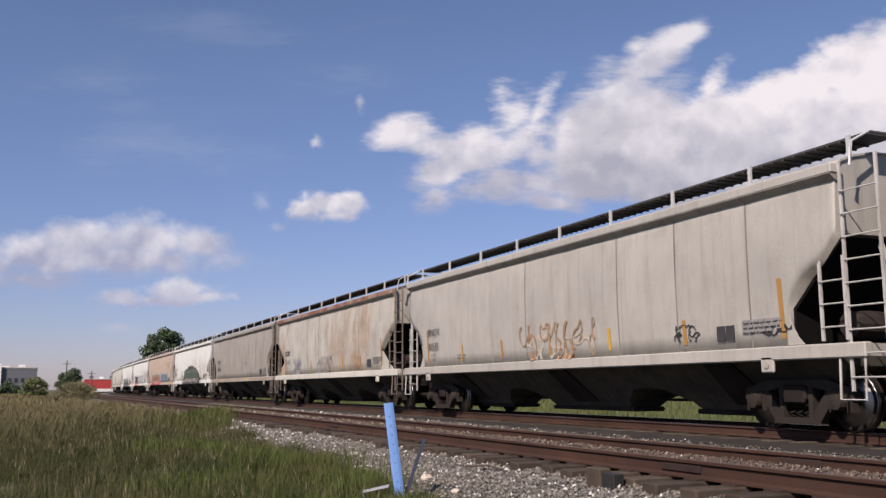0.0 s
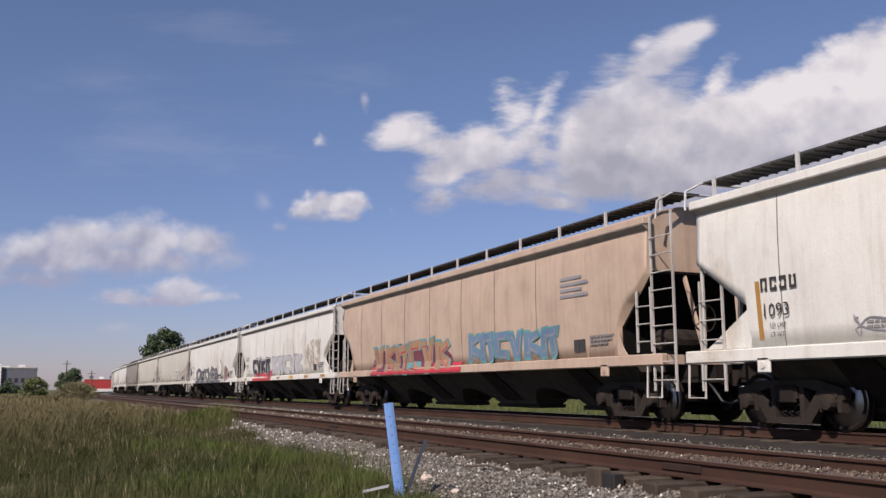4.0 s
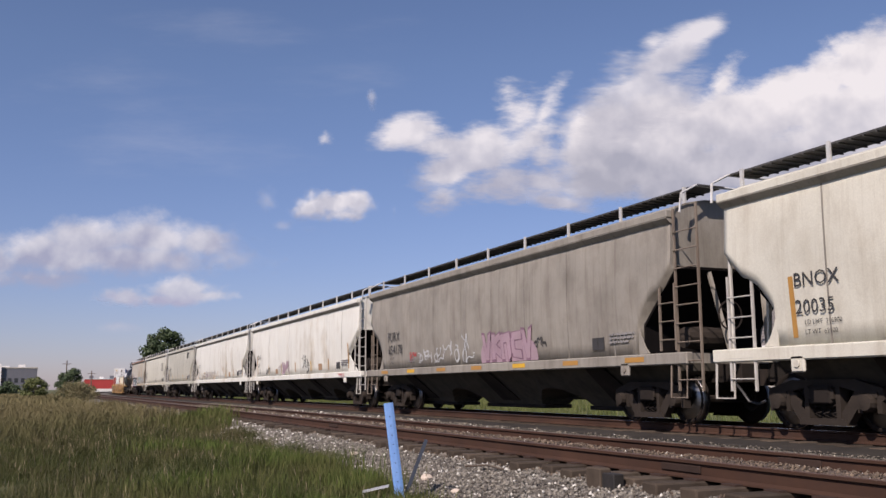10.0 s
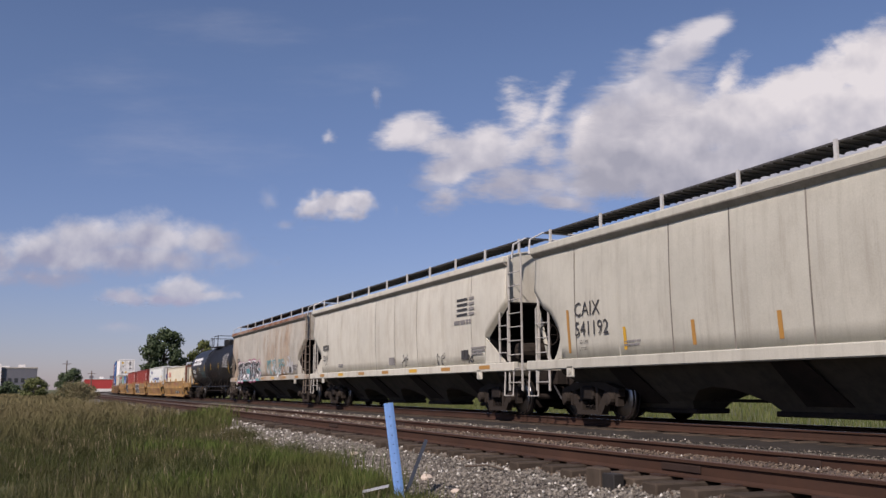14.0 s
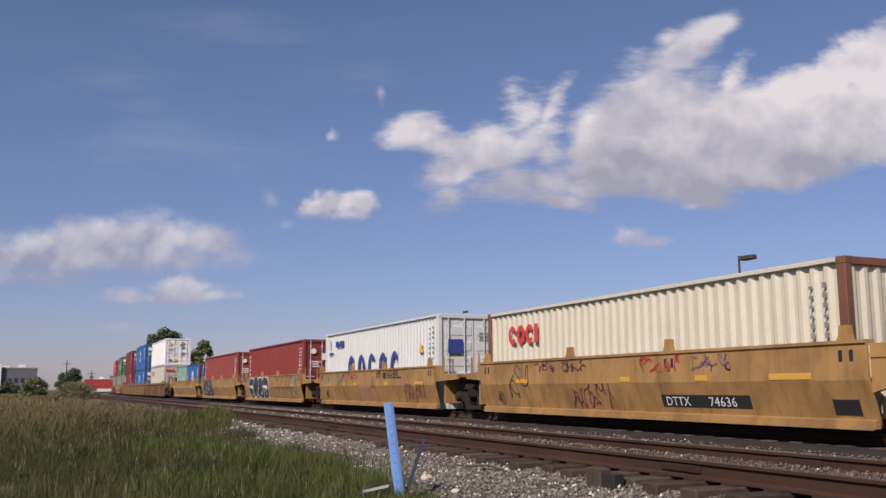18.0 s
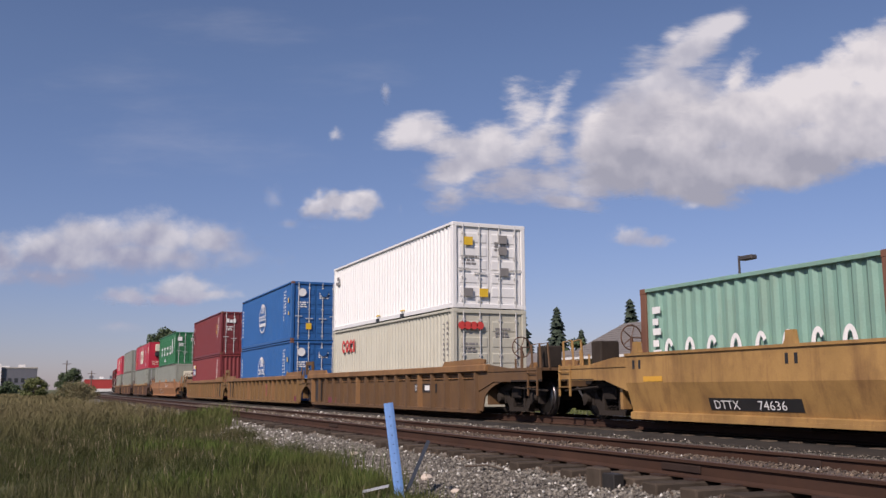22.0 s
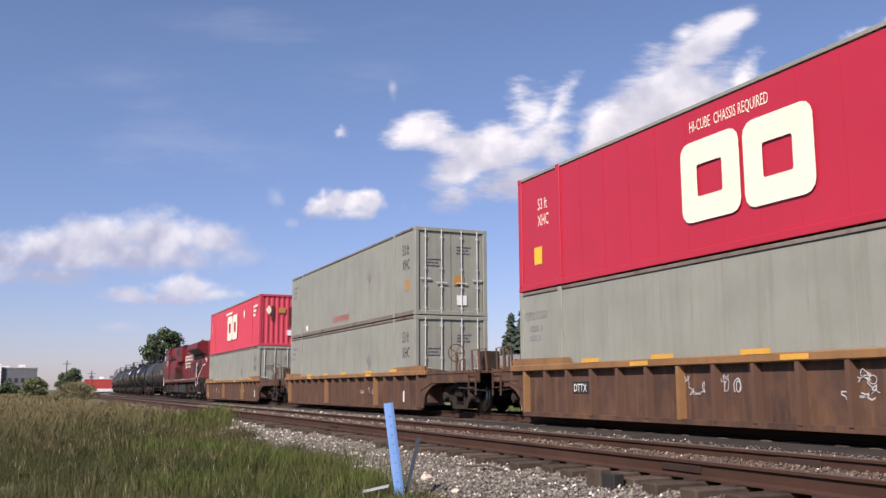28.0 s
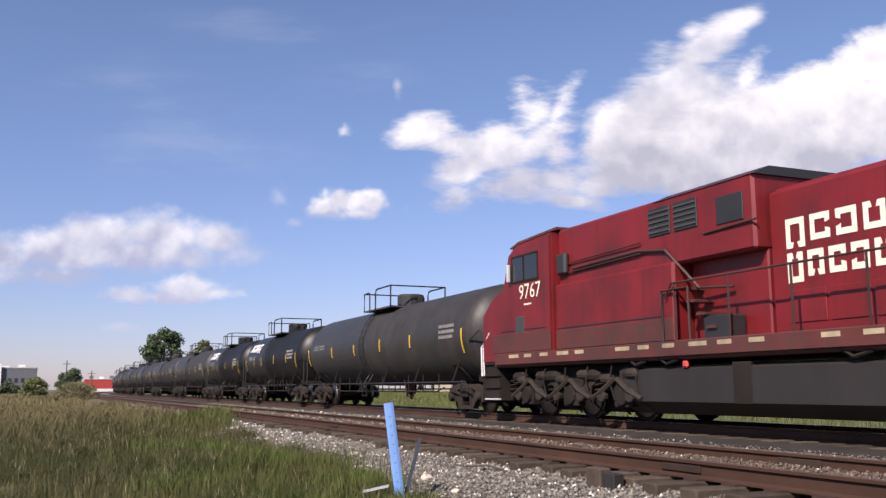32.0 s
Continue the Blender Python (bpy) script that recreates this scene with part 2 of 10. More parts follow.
STEP = 0.5
TABLE = [(CURVE_AT, 0.0)]
for i in range(1700):
    h = bend((i + 0.5) * STEP)
    TABLE.append((TABLE[-1][0] - math.cos(h) * STEP, TABLE[-1][1] + math.sin(h) * STEP))


def line(s, lat=0.0):
    """Place and heading (radians) on the line, s metres along it, lat metres to its far side."""
    q = CURVE_AT - s
    if q <= 0:
        return s, lat, 0.0
    i = min(int(q / STEP), len(TABLE) - 2)
    f = q / STEP - i
    x = TABLE[i][0] * (1 - f) + TABLE[i + 1][0] * f
    y = TABLE[i][1] * (1 - f) + TABLE[i + 1][1] * f
    h = bend(q)
    return x + math.sin(h) * lat, y + math.cos(h) * lat, -h


def run(t):
    """How far the train has come, t seconds into the clip."""
    k = t - 16.0
    return 17.3317 * k - 0.0034 * k * k + 0.000383 * k ** 3


ROLLING = []


def rolls(ob, ref, z=0.0):
    """Marks a thing as riding on the line, ref metres from the train's zero."""
    ROLLING.append((ob, ref, z))
    x, y, h = line(ref + run(0))
    ob.matrix_basis = Matrix.Translation((x, y, z)) @ Matrix.Rotation(h, 4, "Z")
    return ob

# ---------------------------------------------------------------- ground, ballast, rails
M_FIELD = surface("field_soil_grass", (0.085, 0.098, 0.034), 0.95, vary=0.4, grain=30, blotch=0.35, bump=0.6, dirt=(0.15, 0.12, 0.065), dirt_amt=0.5)
M_BALLAST = surface("ballast_bed", (0.105, 0.098, 0.084), 0.9, vary=0.3, grain=18, blotch=2.0, bump=1.0, dirt=(0.12, 0.10, 0.085), dirt_amt=0.4)
M_BEDSHADE = surface("ballast_shaded", (0.040, 0.035, 0.030), 0.9, vary=0.3, grain=18, blotch=2.0, bump=1.0, spec=0.2)
M_BEDDUST = surface("ballast_rust_dust", (0.10, 0.072, 0.054), 0.95, vary=0.35, grain=18, blotch=2.0, bump=1.0, dirt=(0.05, 0.035, 0.027), dirt_amt=0.6)
M_STONE = surface("ballast_stone", (0.37, 0.36, 0.32), 0.85, vary=0.15, grain=60, blotch=3.0, bump=0.4, island=1.0)
M_RAIL = surface("rail_rusted", (0.062, 0.032, 0.021), 0.85, vary=0.25, dirt=(0.035, 0.022, 0.018), dirt_amt=0.6, grain=50, spec=0.2)
M_RAILTOP = surface("rail_polished", (0.42, 0.41, 0.40), 0.25, metal=1.0, vary=0.1, bump=0.02)
M_RAILTOP2 = surface("rail_head_dull", (0.105, 0.062, 0.047), 0.6, metal=0.3, vary=0.2, bump=0.05)
M_TIE = surface("tie_timber", (0.088, 0.070, 0.055), 0.95, vary=0.35, grain=14, blotch=3.0, bump=0.8, dirt=(0.13, 0.11, 0.095), dirt_amt=0.5, obrand=0.7, spec=0.1)
M_PLATE = surface("tie_plate_steel", (0.045, 0.028, 0.022), 0.85, spec=0.2, vary=0.3)

NEAR_TRACK = -5.70
FIELD_Z = -0.62


def rise(x, y):
    """Height of the open ground."""
    h = FIELD_Z + 0.05 * noise.noise(Vector((x * 0.11, y * 0.11, 0))) + 0.03 * noise.noise(Vector((x * 0.6, y * 0.6, 3)))
    if -60 < x < 30 and -40 < y < -6:
        h += 0.16 * math.exp(-((y + 10.2) / 1.6) ** 2)
    if y > 10:
        u = min((y - 10) / 32, 1.0)
        h += 0.57 * u * u * (3 - 2 * u)
    return h


bm = bmesh.new()
xs = [-4200, -1500, -700, -400, -250, -160] + [-120 + 2 * i for i in range(75)] + [40, 70, 120, 250, 600, 1500, 4200]
ys = [-4200, -1200, -400, -150, -60, -30] + [-24 + 1.0 * i for i in range(52)] + [32, 45, 70, 120, 250, 600, 1500, 4200]
grid = [[bm.verts.new((x, y, rise(x, y) if abs(x) < 200 and abs(y) < 80 else FIELD_Z)) for x in xs] for y in ys]
for r0, r1 in zip(grid, grid[1:]):
    for i in range(len(xs) - 1):
        bm.faces.new((r0[i], r0[i + 1], r1[i + 1], r1[i]))
tagged(part("ground", bm, M_FIELD, smooth=True), "dry summer grass field soil along the railway", "ground", kind="structure")


def sweep(bm, prof, s_list, close=False):
    """Sweeps (lateral, height) points along the line."""
    rings = []
    for s in s_list:
        ring = []
        for lat, z in prof:
            x, y, h = line(s, lat)
            ring.append(bm.verts.new((x, y, z)))
        rings.append(ring)
    n = len(prof)
    for a, b in zip(rings, rings[1:]):
        for i in range(n if close else n - 1):
            bm.faces.new((a[i], a[(i + 1) % n], b[(i + 1) % n], b[i]))
    if close:
        bm.faces.new(rings[0])
        bm.faces.new(rings[-1][::-1])


S_LONG = [-720 + 15 * i for i in range(42)] + [-90, -80, 120, 620]
bm = bmesh.new()
sweep(bm, [(-8.9, -0.78), (-8.3, -0.55), (-7.15, -0.31), (-6.9, -0.25), (-4.1, -0.225), (-3.2, -0.30), (-2.2, -0.23), (-1.4, -0.20), (1.4, -0.20), (2.1, -0.25), (3.4, -0.72)], S_LONG)
tagged(part("ballast", bm, M_BALLAST), "grey crushed-stone ballast bed under two tracks", "ballast", kind="structure")

bm = bmesh.new()
sweep(bm, [(NEAR_TRACK - 0.67, -0.15), (NEAR_TRACK - 0.52, -0.105), (NEAR_TRACK - 0.2, -0.085), (NEAR_TRACK + 0.2, -0.085), (NEAR_TRACK + 0.52, -0.105), (NEAR_TRACK + 0.67, -0.15)], S_LONG)
tagged(part("siding_bed", bm, M_BEDDUST), "rust-dusted stone filling between the siding's rails", "ballast", kind="structure")
# dark strip over the bed: the shadow band below the train, as colour
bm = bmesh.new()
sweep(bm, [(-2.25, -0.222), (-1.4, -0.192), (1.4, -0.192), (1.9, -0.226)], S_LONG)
tagged(part("oily_bed", bm, M_BEDSHADE), "ballast under the running line, darkened with the train's shade", "ballast", kind="structure")

RAIL = [(-0.07, -0.17), (0.07, -0.17), (0.07, -0.155), (0.012, -0.135), (0.012, -0.04), (0.037, -0.03), (0.037, -0.004), (-0.037, -0.004), (-0.037, -0.03), (-0.012, -0.04), (-0.012, -0.135), (-0.07, -0.155)]
HEAD = [(-0.03, -0.0038), (0.03, -0.0038), (0.028, 0.0), (-0.028, 0.0)]
for centre, shine, lab in ((0.0, M_RAILTOP, "steel rail with a bright worn head"), (NEAR_TRACK, M_RAILTOP2, "rust-brown steel rail of the siding")):
    for side in (-0.7545, 0.7545):
        bm = bmesh.new()
        sweep(bm, [(centre + side + a, b) for a, b in RAIL], S_LONG, True)
        rail = tagged(part("rail", bm, M_RAIL), lab, "rail", "rails of the two tracks", "structure")
        bm = bmesh.new()
        sweep(bm, [(centre + side + a, b) for a, b in HEAD], S_LONG, True)
        part("rail_head", bm, shine, rail)
        for j in (-31.0, -19.2, -7.5, 4.2):
            if centre == NEAR_TRACK:
                bm = bbox_bm(j - 0.3, j + 0.3, centre + side - 0.03, centre + side + 0.03, -0.12, -0.05, bevel=0.006)
                part("joint_bar", bm, M_PLATE, rail)

tie_rng = random.Random(5)
tie_bm = bbox_bm(-0.115, 0.115, -1.3, 1.3, -0.17, 0.0, bevel=0.015)
bmesh.ops.subdivide_edges(tie_bm, edges=[e for e in tie_bm.edges if abs(e.verts[0].co.y - e.verts[1].co.y) > 1], cuts=5)
for v in tie_bm.verts:
    v.co += noise.noise_vector(v.co * 3.1) * 0.012
TIE = mesh_of(tie_bm, "tie")
far = []
for centre in (NEAR_TRACK, 0.0):
    bed = tagged(new("tie_row"), "weathered timber sleepers under the rails", "sleepers", "sleeper rows", "structure")
    s = -260.0
    while s < 60:
        jx, jy, jr = tie_rng.uniform(-0.04, 0.04), tie_rng.uniform(-0.09, 0.09), tie_rng.uniform(-1.5, 1.5)
        x, y, h = line(s + jx, centre + jy)
        m = Matrix.Translation((x, y, -0.172 + tie_rng.uniform(-0.012, 0.0))) @ Matrix.Rotation(h + radians(jr), 4, "Z")
        if -75 < s < 8:
            put("sleeper", TIE, M_TIE, bed, m=m)
        else:
            far.append(m)
        s += 0.53
vs, fs = [], []
corner = [(-0.115, -1.3, -0.17), (0.115, -1.3, -0.17), (0.115, 1.3, -0.17), (-0.115, 1.3, -0.17), (-0.115, -1.3, 0), (0.115, -1.3, 0), (0.115, 1.3, 0), (-0.115, 1.3, 0)]
for m in far:
    b = len(vs)
    vs += [tuple(m @ Vector(c)) for c in corner]
    fs += [(b + 4, b + 5, b + 6, b + 7), (b, b + 1, b + 5, b + 4), (b + 1, b + 2, b + 6, b + 5), (b + 2, b + 3, b + 7, b + 6), (b + 3, b, b + 4, b + 7)]
me = bpy.data.meshes.new("far_sleepers")
me.from_pydata(vs, [], fs)
me.materials.append(None)
tagged(put("far_sleepers", me, M_TIE), "distant timber sleepers of both tracks", "sleepers", kind="stuff")
# plates under the near rails
PLATE = mesh_of(bbox_bm(-0.09, 0.09, -0.16, 0.16, 0.0, 0.02), "tie_plate")
plates = tagged(new("tie_plates"), "rusty steel plates between rails and sleepers", "tie plates", kind="structure")
s = -260.0
while s < 4:
    if s > -34:
        for side in (-0.7545, 0.7545):
            put("tie_plate", PLATE, M_PLATE, plates, m=Matrix.Translation((s, NEAR_TRACK + side, -0.178)))
    s += 0.53

# loose stones of the ballast
rs = np.random.default_rng(11)
BASE = np.array([(1, 0, 0), (-1, 0, 0), (0, 1, 0), (0, -1, 0), (0, 0, 1), (0, 0, -1)], float)
BF = np.array([(0, 2, 4), (2, 1, 4), (1, 3, 4), (3, 0, 4), (2, 0, 5), (1, 2, 5), (3, 1, 5), (0, 3, 5)])
BED = np.array([(-9.1, -0.82), (-8.3, -0.55), (-7.15, -0.31), (-6.9, -0.25), (-4.1, -0.225), (-3.2, -0.30), (-2.2, -0.23), (-1.4, -0.20), (1.4, -0.20), (2.1, -0.25), (3.4, -0.72)])


def stones(n, x0, x1, y0, y1, r0, r1, lift=0.0, bias=1.0):
    x = x1 - (x1 - x0) * rs.random(n) ** bias
    y = rs.uniform(y0, y1, n)
    z = np.interp(y, BED[:, 0], BED[:, 1]) + lift + rs.uniform(-0.012, 0.02, n)
    r = r0 + (r1 - r0) * rs.random(n) ** 2.2
    dist = np.hypot(x, y + 12.2)
    r = r * np.clip(dist / 16, 1.0, 2.2)
    v = BASE[None] * (r[:, None, None] * rs.uniform(0.55, 1.25, (n, 6, 1))) + rs.normal(0, 0.22, (n, 6, 3)) * r[:, None, None]
    a = rs.uniform(0, 6.3, n)
    c, s_ = np.cos(a)[:, None], np.sin(a)[:, None]
    vx, vy = v[..., 0] * c - v[..., 1] * s_, v[..., 0] * s_ + v[..., 1] * c
    v = np.stack([vx + x[:, None], vy + y[:, None], v[..., 2] * 0.8 + z[:, None]], -1)
    f = BF[None] + (np.arange(n) * 6)[:, None, None]
    return v.reshape(-1, 3), f.reshape(-1, 3)


def fast_mesh(name, v, f):
    me = bpy.data.meshes.new(name)
    me.vertices.add(len(v))
    me.vertices.foreach_set("co", v.astype(np.float32).ravel())
    k = f.shape[1]
    me.loops.add(f.size)
    me.loops.foreach_set("vertex_index", f.astype(np.int32).ravel())
    me.polygons.add(len(f))
    me.polygons.foreach_set("loop_start", np.arange(0, f.size, k, dtype=np.int32))
    me.update(calc_edges=True)
    me.materials.append(None)
    return me


def joined(lists):
    vv, ff, n = [], [], 0
    for v, f in lists:
        vv.append(v)
        ff.append(f + n)
        n += len(v)
    return np.concatenate(vv), np.concatenate(ff)


M_STONE2 = surface("ballast_stone_rust_dusted", (0.26, 0.205, 0.155), 0.9, vary=0.2, grain=60, blotch=1.2, bump=0.4, island=1.0)
v, f = joined([stones(70000, -30, -4, -8.75, -6.9, 0.010, 0.033, bias=1.3), stones(16000, -70, -28, -8.6, -6.8, 0.015, 0.040),
               stones(5000, -60, -6, 1.0, 3.0, 0.016, 0.042)])
tagged(put("ballast_stones", fast_mesh("ballast_stones", v, f), M_STONE), "loose crushed grey ballast stones", "stones", kind="stuff")
M_STONE3 = surface("ballast_stone_dull", (0.31, 0.29, 0.245), 0.88, vary=0.2, grain=60, blotch=1.6, bump=0.4, island=1.0)
v, f = stones(20000, -60, -4, -4.15, -2.1, 0.013, 0.034, bias=1.2)
tagged(put("dull_ballast_stones", fast_mesh("dull_ballast_stones", v, f), M_STONE3), "dull grey ballast stones between the two tracks", "stones", kind="stuff")
def gauge_stones(n, x0, x1, r0, r1):
    """Stones bedded high between the siding's rails."""
    v, f = stones(n, x0, x1, NEAR_TRACK - 0.62, NEAR_TRACK + 0.62, r0, r1)
    off = np.repeat(np.interp(np.abs(v.reshape(-1, 6, 3)[:, :, 1].mean(1) - NEAR_TRACK), [0.2, 0.52, 0.67], [0.147, 0.127, 0.08]), 6)
    v[:, 2] += off
    return v, f


v, f = joined([gauge_stones(16000, -45, -4, 0.012, 0.034), stones(14000, -40, -4, -7.0, -6.45, 0.013, 0.034, 0.0), stones(8000, -40, -4, -4.95, -4.3, 0.013, 0.034, 0.0), stones(9000, -45, -4, -4.6, -4.0, 0.014, 0.036)])
tagged(put("trackbed_stones", fast_mesh("trackbed_stones", v, f), M_STONE2), "rust-dusted ballast stones in the trackbed", "stones", kind="stuff")
# pale chips scattered over bed and sleepers
M_CHIP = surface("pale_chips", (0.62, 0.60, 0.54), 0.85, vary=0.2, grain=60)
v, f = joined([stones(900, -32, -4, -8.6, -6.9, 0.016, 0.034, 0.02), gauge_stones(200, -36, -4, 0.016, 0.036), stones(200, -40, -4, -4.3, -2.2, 0.016, 0.036, 0.03)])
tagged(put("pale_chips", fast_mesh("pale_chips", v, f), M_CHIP), "scattered pale limestone chips on the ballast", "stones", kind="stuff")
DRIFTING = []

# ---------------------------------------------------------------- running gear


def side_frame_bm():
    """Cast frame: arched top member, slanted legs, spring seat, columns and journal jaws."""
    bm = bmesh.new()
    prism(bm, [(-1.16, 0.50), (-1.14, 0.66), (-0.62, 0.80), (0.62, 0.80), (1.14, 0.66), (1.16, 0.50), (1.06, 0.44), (0.72, 0.60), (0.32, 0.69), (-0.32, 0.69), (-0.72, 0.60), (-1.06, 0.44)], -0.08, 0.08, "y")
    for s in (-1, 1):
        prism(bm, [(s * 0.84, 0.58), (s * 0.64, 0.64), (s * 0.30, 0.22), (s * 0.46, 0.11)], -0.075, 0.075, "y")
        box(bm, min(s * 0.27, s * 0.36), max(s * 0.27, s * 0.36), -0.09, 0.09, 0.2, 0.70)
        box(bm, min(s * 0.68, s * 0.76), max(s * 0.68, s * 0.76), -0.09, 0.07, 0.30, 0.60)
        box(bm, min(s * 1.03, s * 1.12), max(s * 1.03, s * 1.12), -0.09, 0.07, 0.30, 0.55)
        box(bm, min(s * 0.74, s * 1.05), max(s * 0.74, s * 1.05), -0.10, 0.07, 0.52, 0.62)
        lathe(bm, [(0.05, -0.20), (0.115, -0.19), (0.13, -0.12), (0.13, 0.02)], 12, "y", s * 0.89, 0.0, 0.45)
    prism(bm, [(-0.48, 0.10), (0.48, 0.10), (0.44, 0.20), (-0.44, 0.20)], -0.11, 0.11, "y")
    box(bm, -0.26, 0.26, -0.13, 0.05, 0.50, 0.66)
    return bm


def wheel_bm():
    bm = bmesh.new()
    lathe(bm, [(0.08, -0.09), (0.13, -0.09), (0.16, -0.03), (0.36, -0.015), (0.40, -0.065), (0.455, -0.065), (0.462, 0.05), (0.49, 0.055), (0.49, 0.075), (0.38, 0.075), (0.16, 0.03), (0.08, 0.06)], 22, "y")
    return bm


def tread_bm():
    bm = bmesh.new()
    lathe(bm, [(0.459, -0.05), (0.4655, -0.03), (0.4665, 0.045), (0.46, 0.046)], 22, "y")
    return bm


def spring_bm():
    bm = bmesh.new()
    for sx in (-0.16, 0.0, 0.16):
        pts = [(sx + 0.06 * math.cos(a * 0.9), 0.06 * math.sin(a * 0.9), 0.17 + 0.016 * a) for a in range(22)]
        tube(bm, pts, 0.014, 4)
    return bm


def truck(parent, x, wheel_r=0.46, mat=None):
    mat = mat or M_TRUCK
    def bolster():
        bm = bbox_bm(-0.22, 0.22, -1.15, 1.15, 0.42, 0.72, bevel=0.03)
        lathe(bm, [(0.3, 0.72), (0.3, 0.86)], 14, "z")
        box(bm, -0.3, 0.3, -0.93, 0.93, 0.17, 0.43)
        return bm
    t = shared("bolster", "truck", bolster, mat, parent, m=T(x, 0, 0))
    for y in (-1.0, 1.0):
        shared("side_frame", "side_frame", side_frame_bm, M_TRUCKB, t, m=T(0, y, 0) @ (Matrix.Identity(4) if y < 0 else Matrix.Rotation(math.pi, 4, "Z")))
        shared("springs", "coil_springs", spring_bm, mat, t, m=T(0, y, 0.02))
    for wx in (-0.89, 0.89):
        shared("axle", "axle", lambda: (lambda b: (lathe(b, [(0.08, -1.1), (0.08, 1.1)], 10, "y"), b)[1])(bmesh.new()), mat, t, m=T(wx, 0, 0.46))
        for y in (-0.755, 0.755):
            flip = Matrix.Identity(4) if y < 0 else Matrix.Rotation(math.pi, 4, "Z")
            shared("wheel", "wheel", wheel_bm, M_WHEEL, t, m=T(wx, y, 0.46) @ flip, smooth=True)
            shared("tread", "wheel_tread", tread_bm, M_TREAD, t, "bright worn wheel tread", m=T(wx, y, 0.46) @ flip, smooth=True)
    return t


def coupler(parent, x, sgn):
    def make():
        bm = bmesh.new()
        box(bm, -0.2, 0.62, -0.09, 0.09, -0.09, 0.09)
        prism(bm, [(0.60, -0.15), (0.82, -0.17), (0.86, -0.05), (0.76, 0.02), (0.80, 0.12), (0.62, 0.15)], -0.15, 0.15, "z")
        return bm
    def hose():
        bm = bmesh.new()
        tube(bm, [(0.1, -0.3, 0.0), (0.3, -0.32, -0.15), (0.5, -0.30, -0.38), (0.68, -0.25, -0.42), (0.8, -0.2, -0.36)], 0.028, 6)
        return bm
    flip = Matrix.Identity(4) if sgn > 0 else Matrix.Rotation(math.pi, 4, "Z")
    shared("coupler", "coupler", make, M_TRUCK, parent, "rusty knuckle coupler", m=T(x, 0, 0.86) @ flip)
    shared("hose", "brake_hose", hose, M_BLACK, parent, "black rubber air hose", m=T(x, 0, 0.80) @ flip)


def ladder(parent, x, y, z0, z1, width, mat, along="x", rung=0.34):
    """Two stiles with rungs; along: the direction in which it is wide."""
    h = z1 - z0
    def stiles():
        bm = bmesh.new()
        for s in (-width / 2, width / 2):
            box(bm, s - 0.024, s + 0.024, -0.016, 0.016, 0, h)
        return bm
    def bar():
        bm = bmesh.new()
        tube(bm, [(-width / 2, -0.03, 0), (width / 2, -0.03, 0)], 0.013, 5)
        return bm
    turn = Matrix.Identity(4) if along == "x" else Matrix.Rotation(math.pi / 2, 4, "Z")
    l = shared(("stiles", round(h, 2), width), "ladder", stiles, mat, parent, m=T(x, y, z0) @ turn)
    n = int(h / rung)
    for k in range(n):
        shared(("rung", width), "rung", bar, mat, l, m=T(0, 0, 0.2 + k * rung))
    return l


# ---------------------------------------------------------------- writing


def letters(text, size, mat, parent, m, label="", name="lettering", squeeze=1.0):
    """Flat lettering, readable from the near side of a car: along +x, up +z."""
    cu = bpy.data.curves.new("lettering", "FONT")
    cu.body, cu.size, cu.align_x = text, size, "LEFT"
    cu.resolution_u = 2
    tmp = bpy.data.objects.new("lettering", cu)
    me = bpy.data.meshes.new_from_object(tmp)
    bpy.data.objects.remove(tmp)
    bpy.data.curves.remove(cu)
    me.materials.clear()
    me.materials.append(None)
    return put(name, me, mat, parent, label, m @ Matrix.Rotation(math.pi / 2, 4, "X") @ Matrix.Diagonal((squeeze, 1, 1, 1)))


def bars(parent, rows, mat, x, z, y, name="stencil_line", h=0.05, label=""):
    """Lines of small writing as plain bars: rows of lengths."""
    for k, n in enumerate(rows):
        bm = bmesh.new()
        px = 0.0
        rr = random.Random(int(n * 1000) + k)
        while px < n:
            w = rr.uniform(0.6, 3.4) * h
            box(bm, x + px, x + min(px + w, n), y - 0.003, y + 0.012, z - k * h * 1.75 - h, z - k * h * 1.75)
            px += w + h * 0.6
        tagged(part(name, bm, mat, parent, label), kind="stuff")


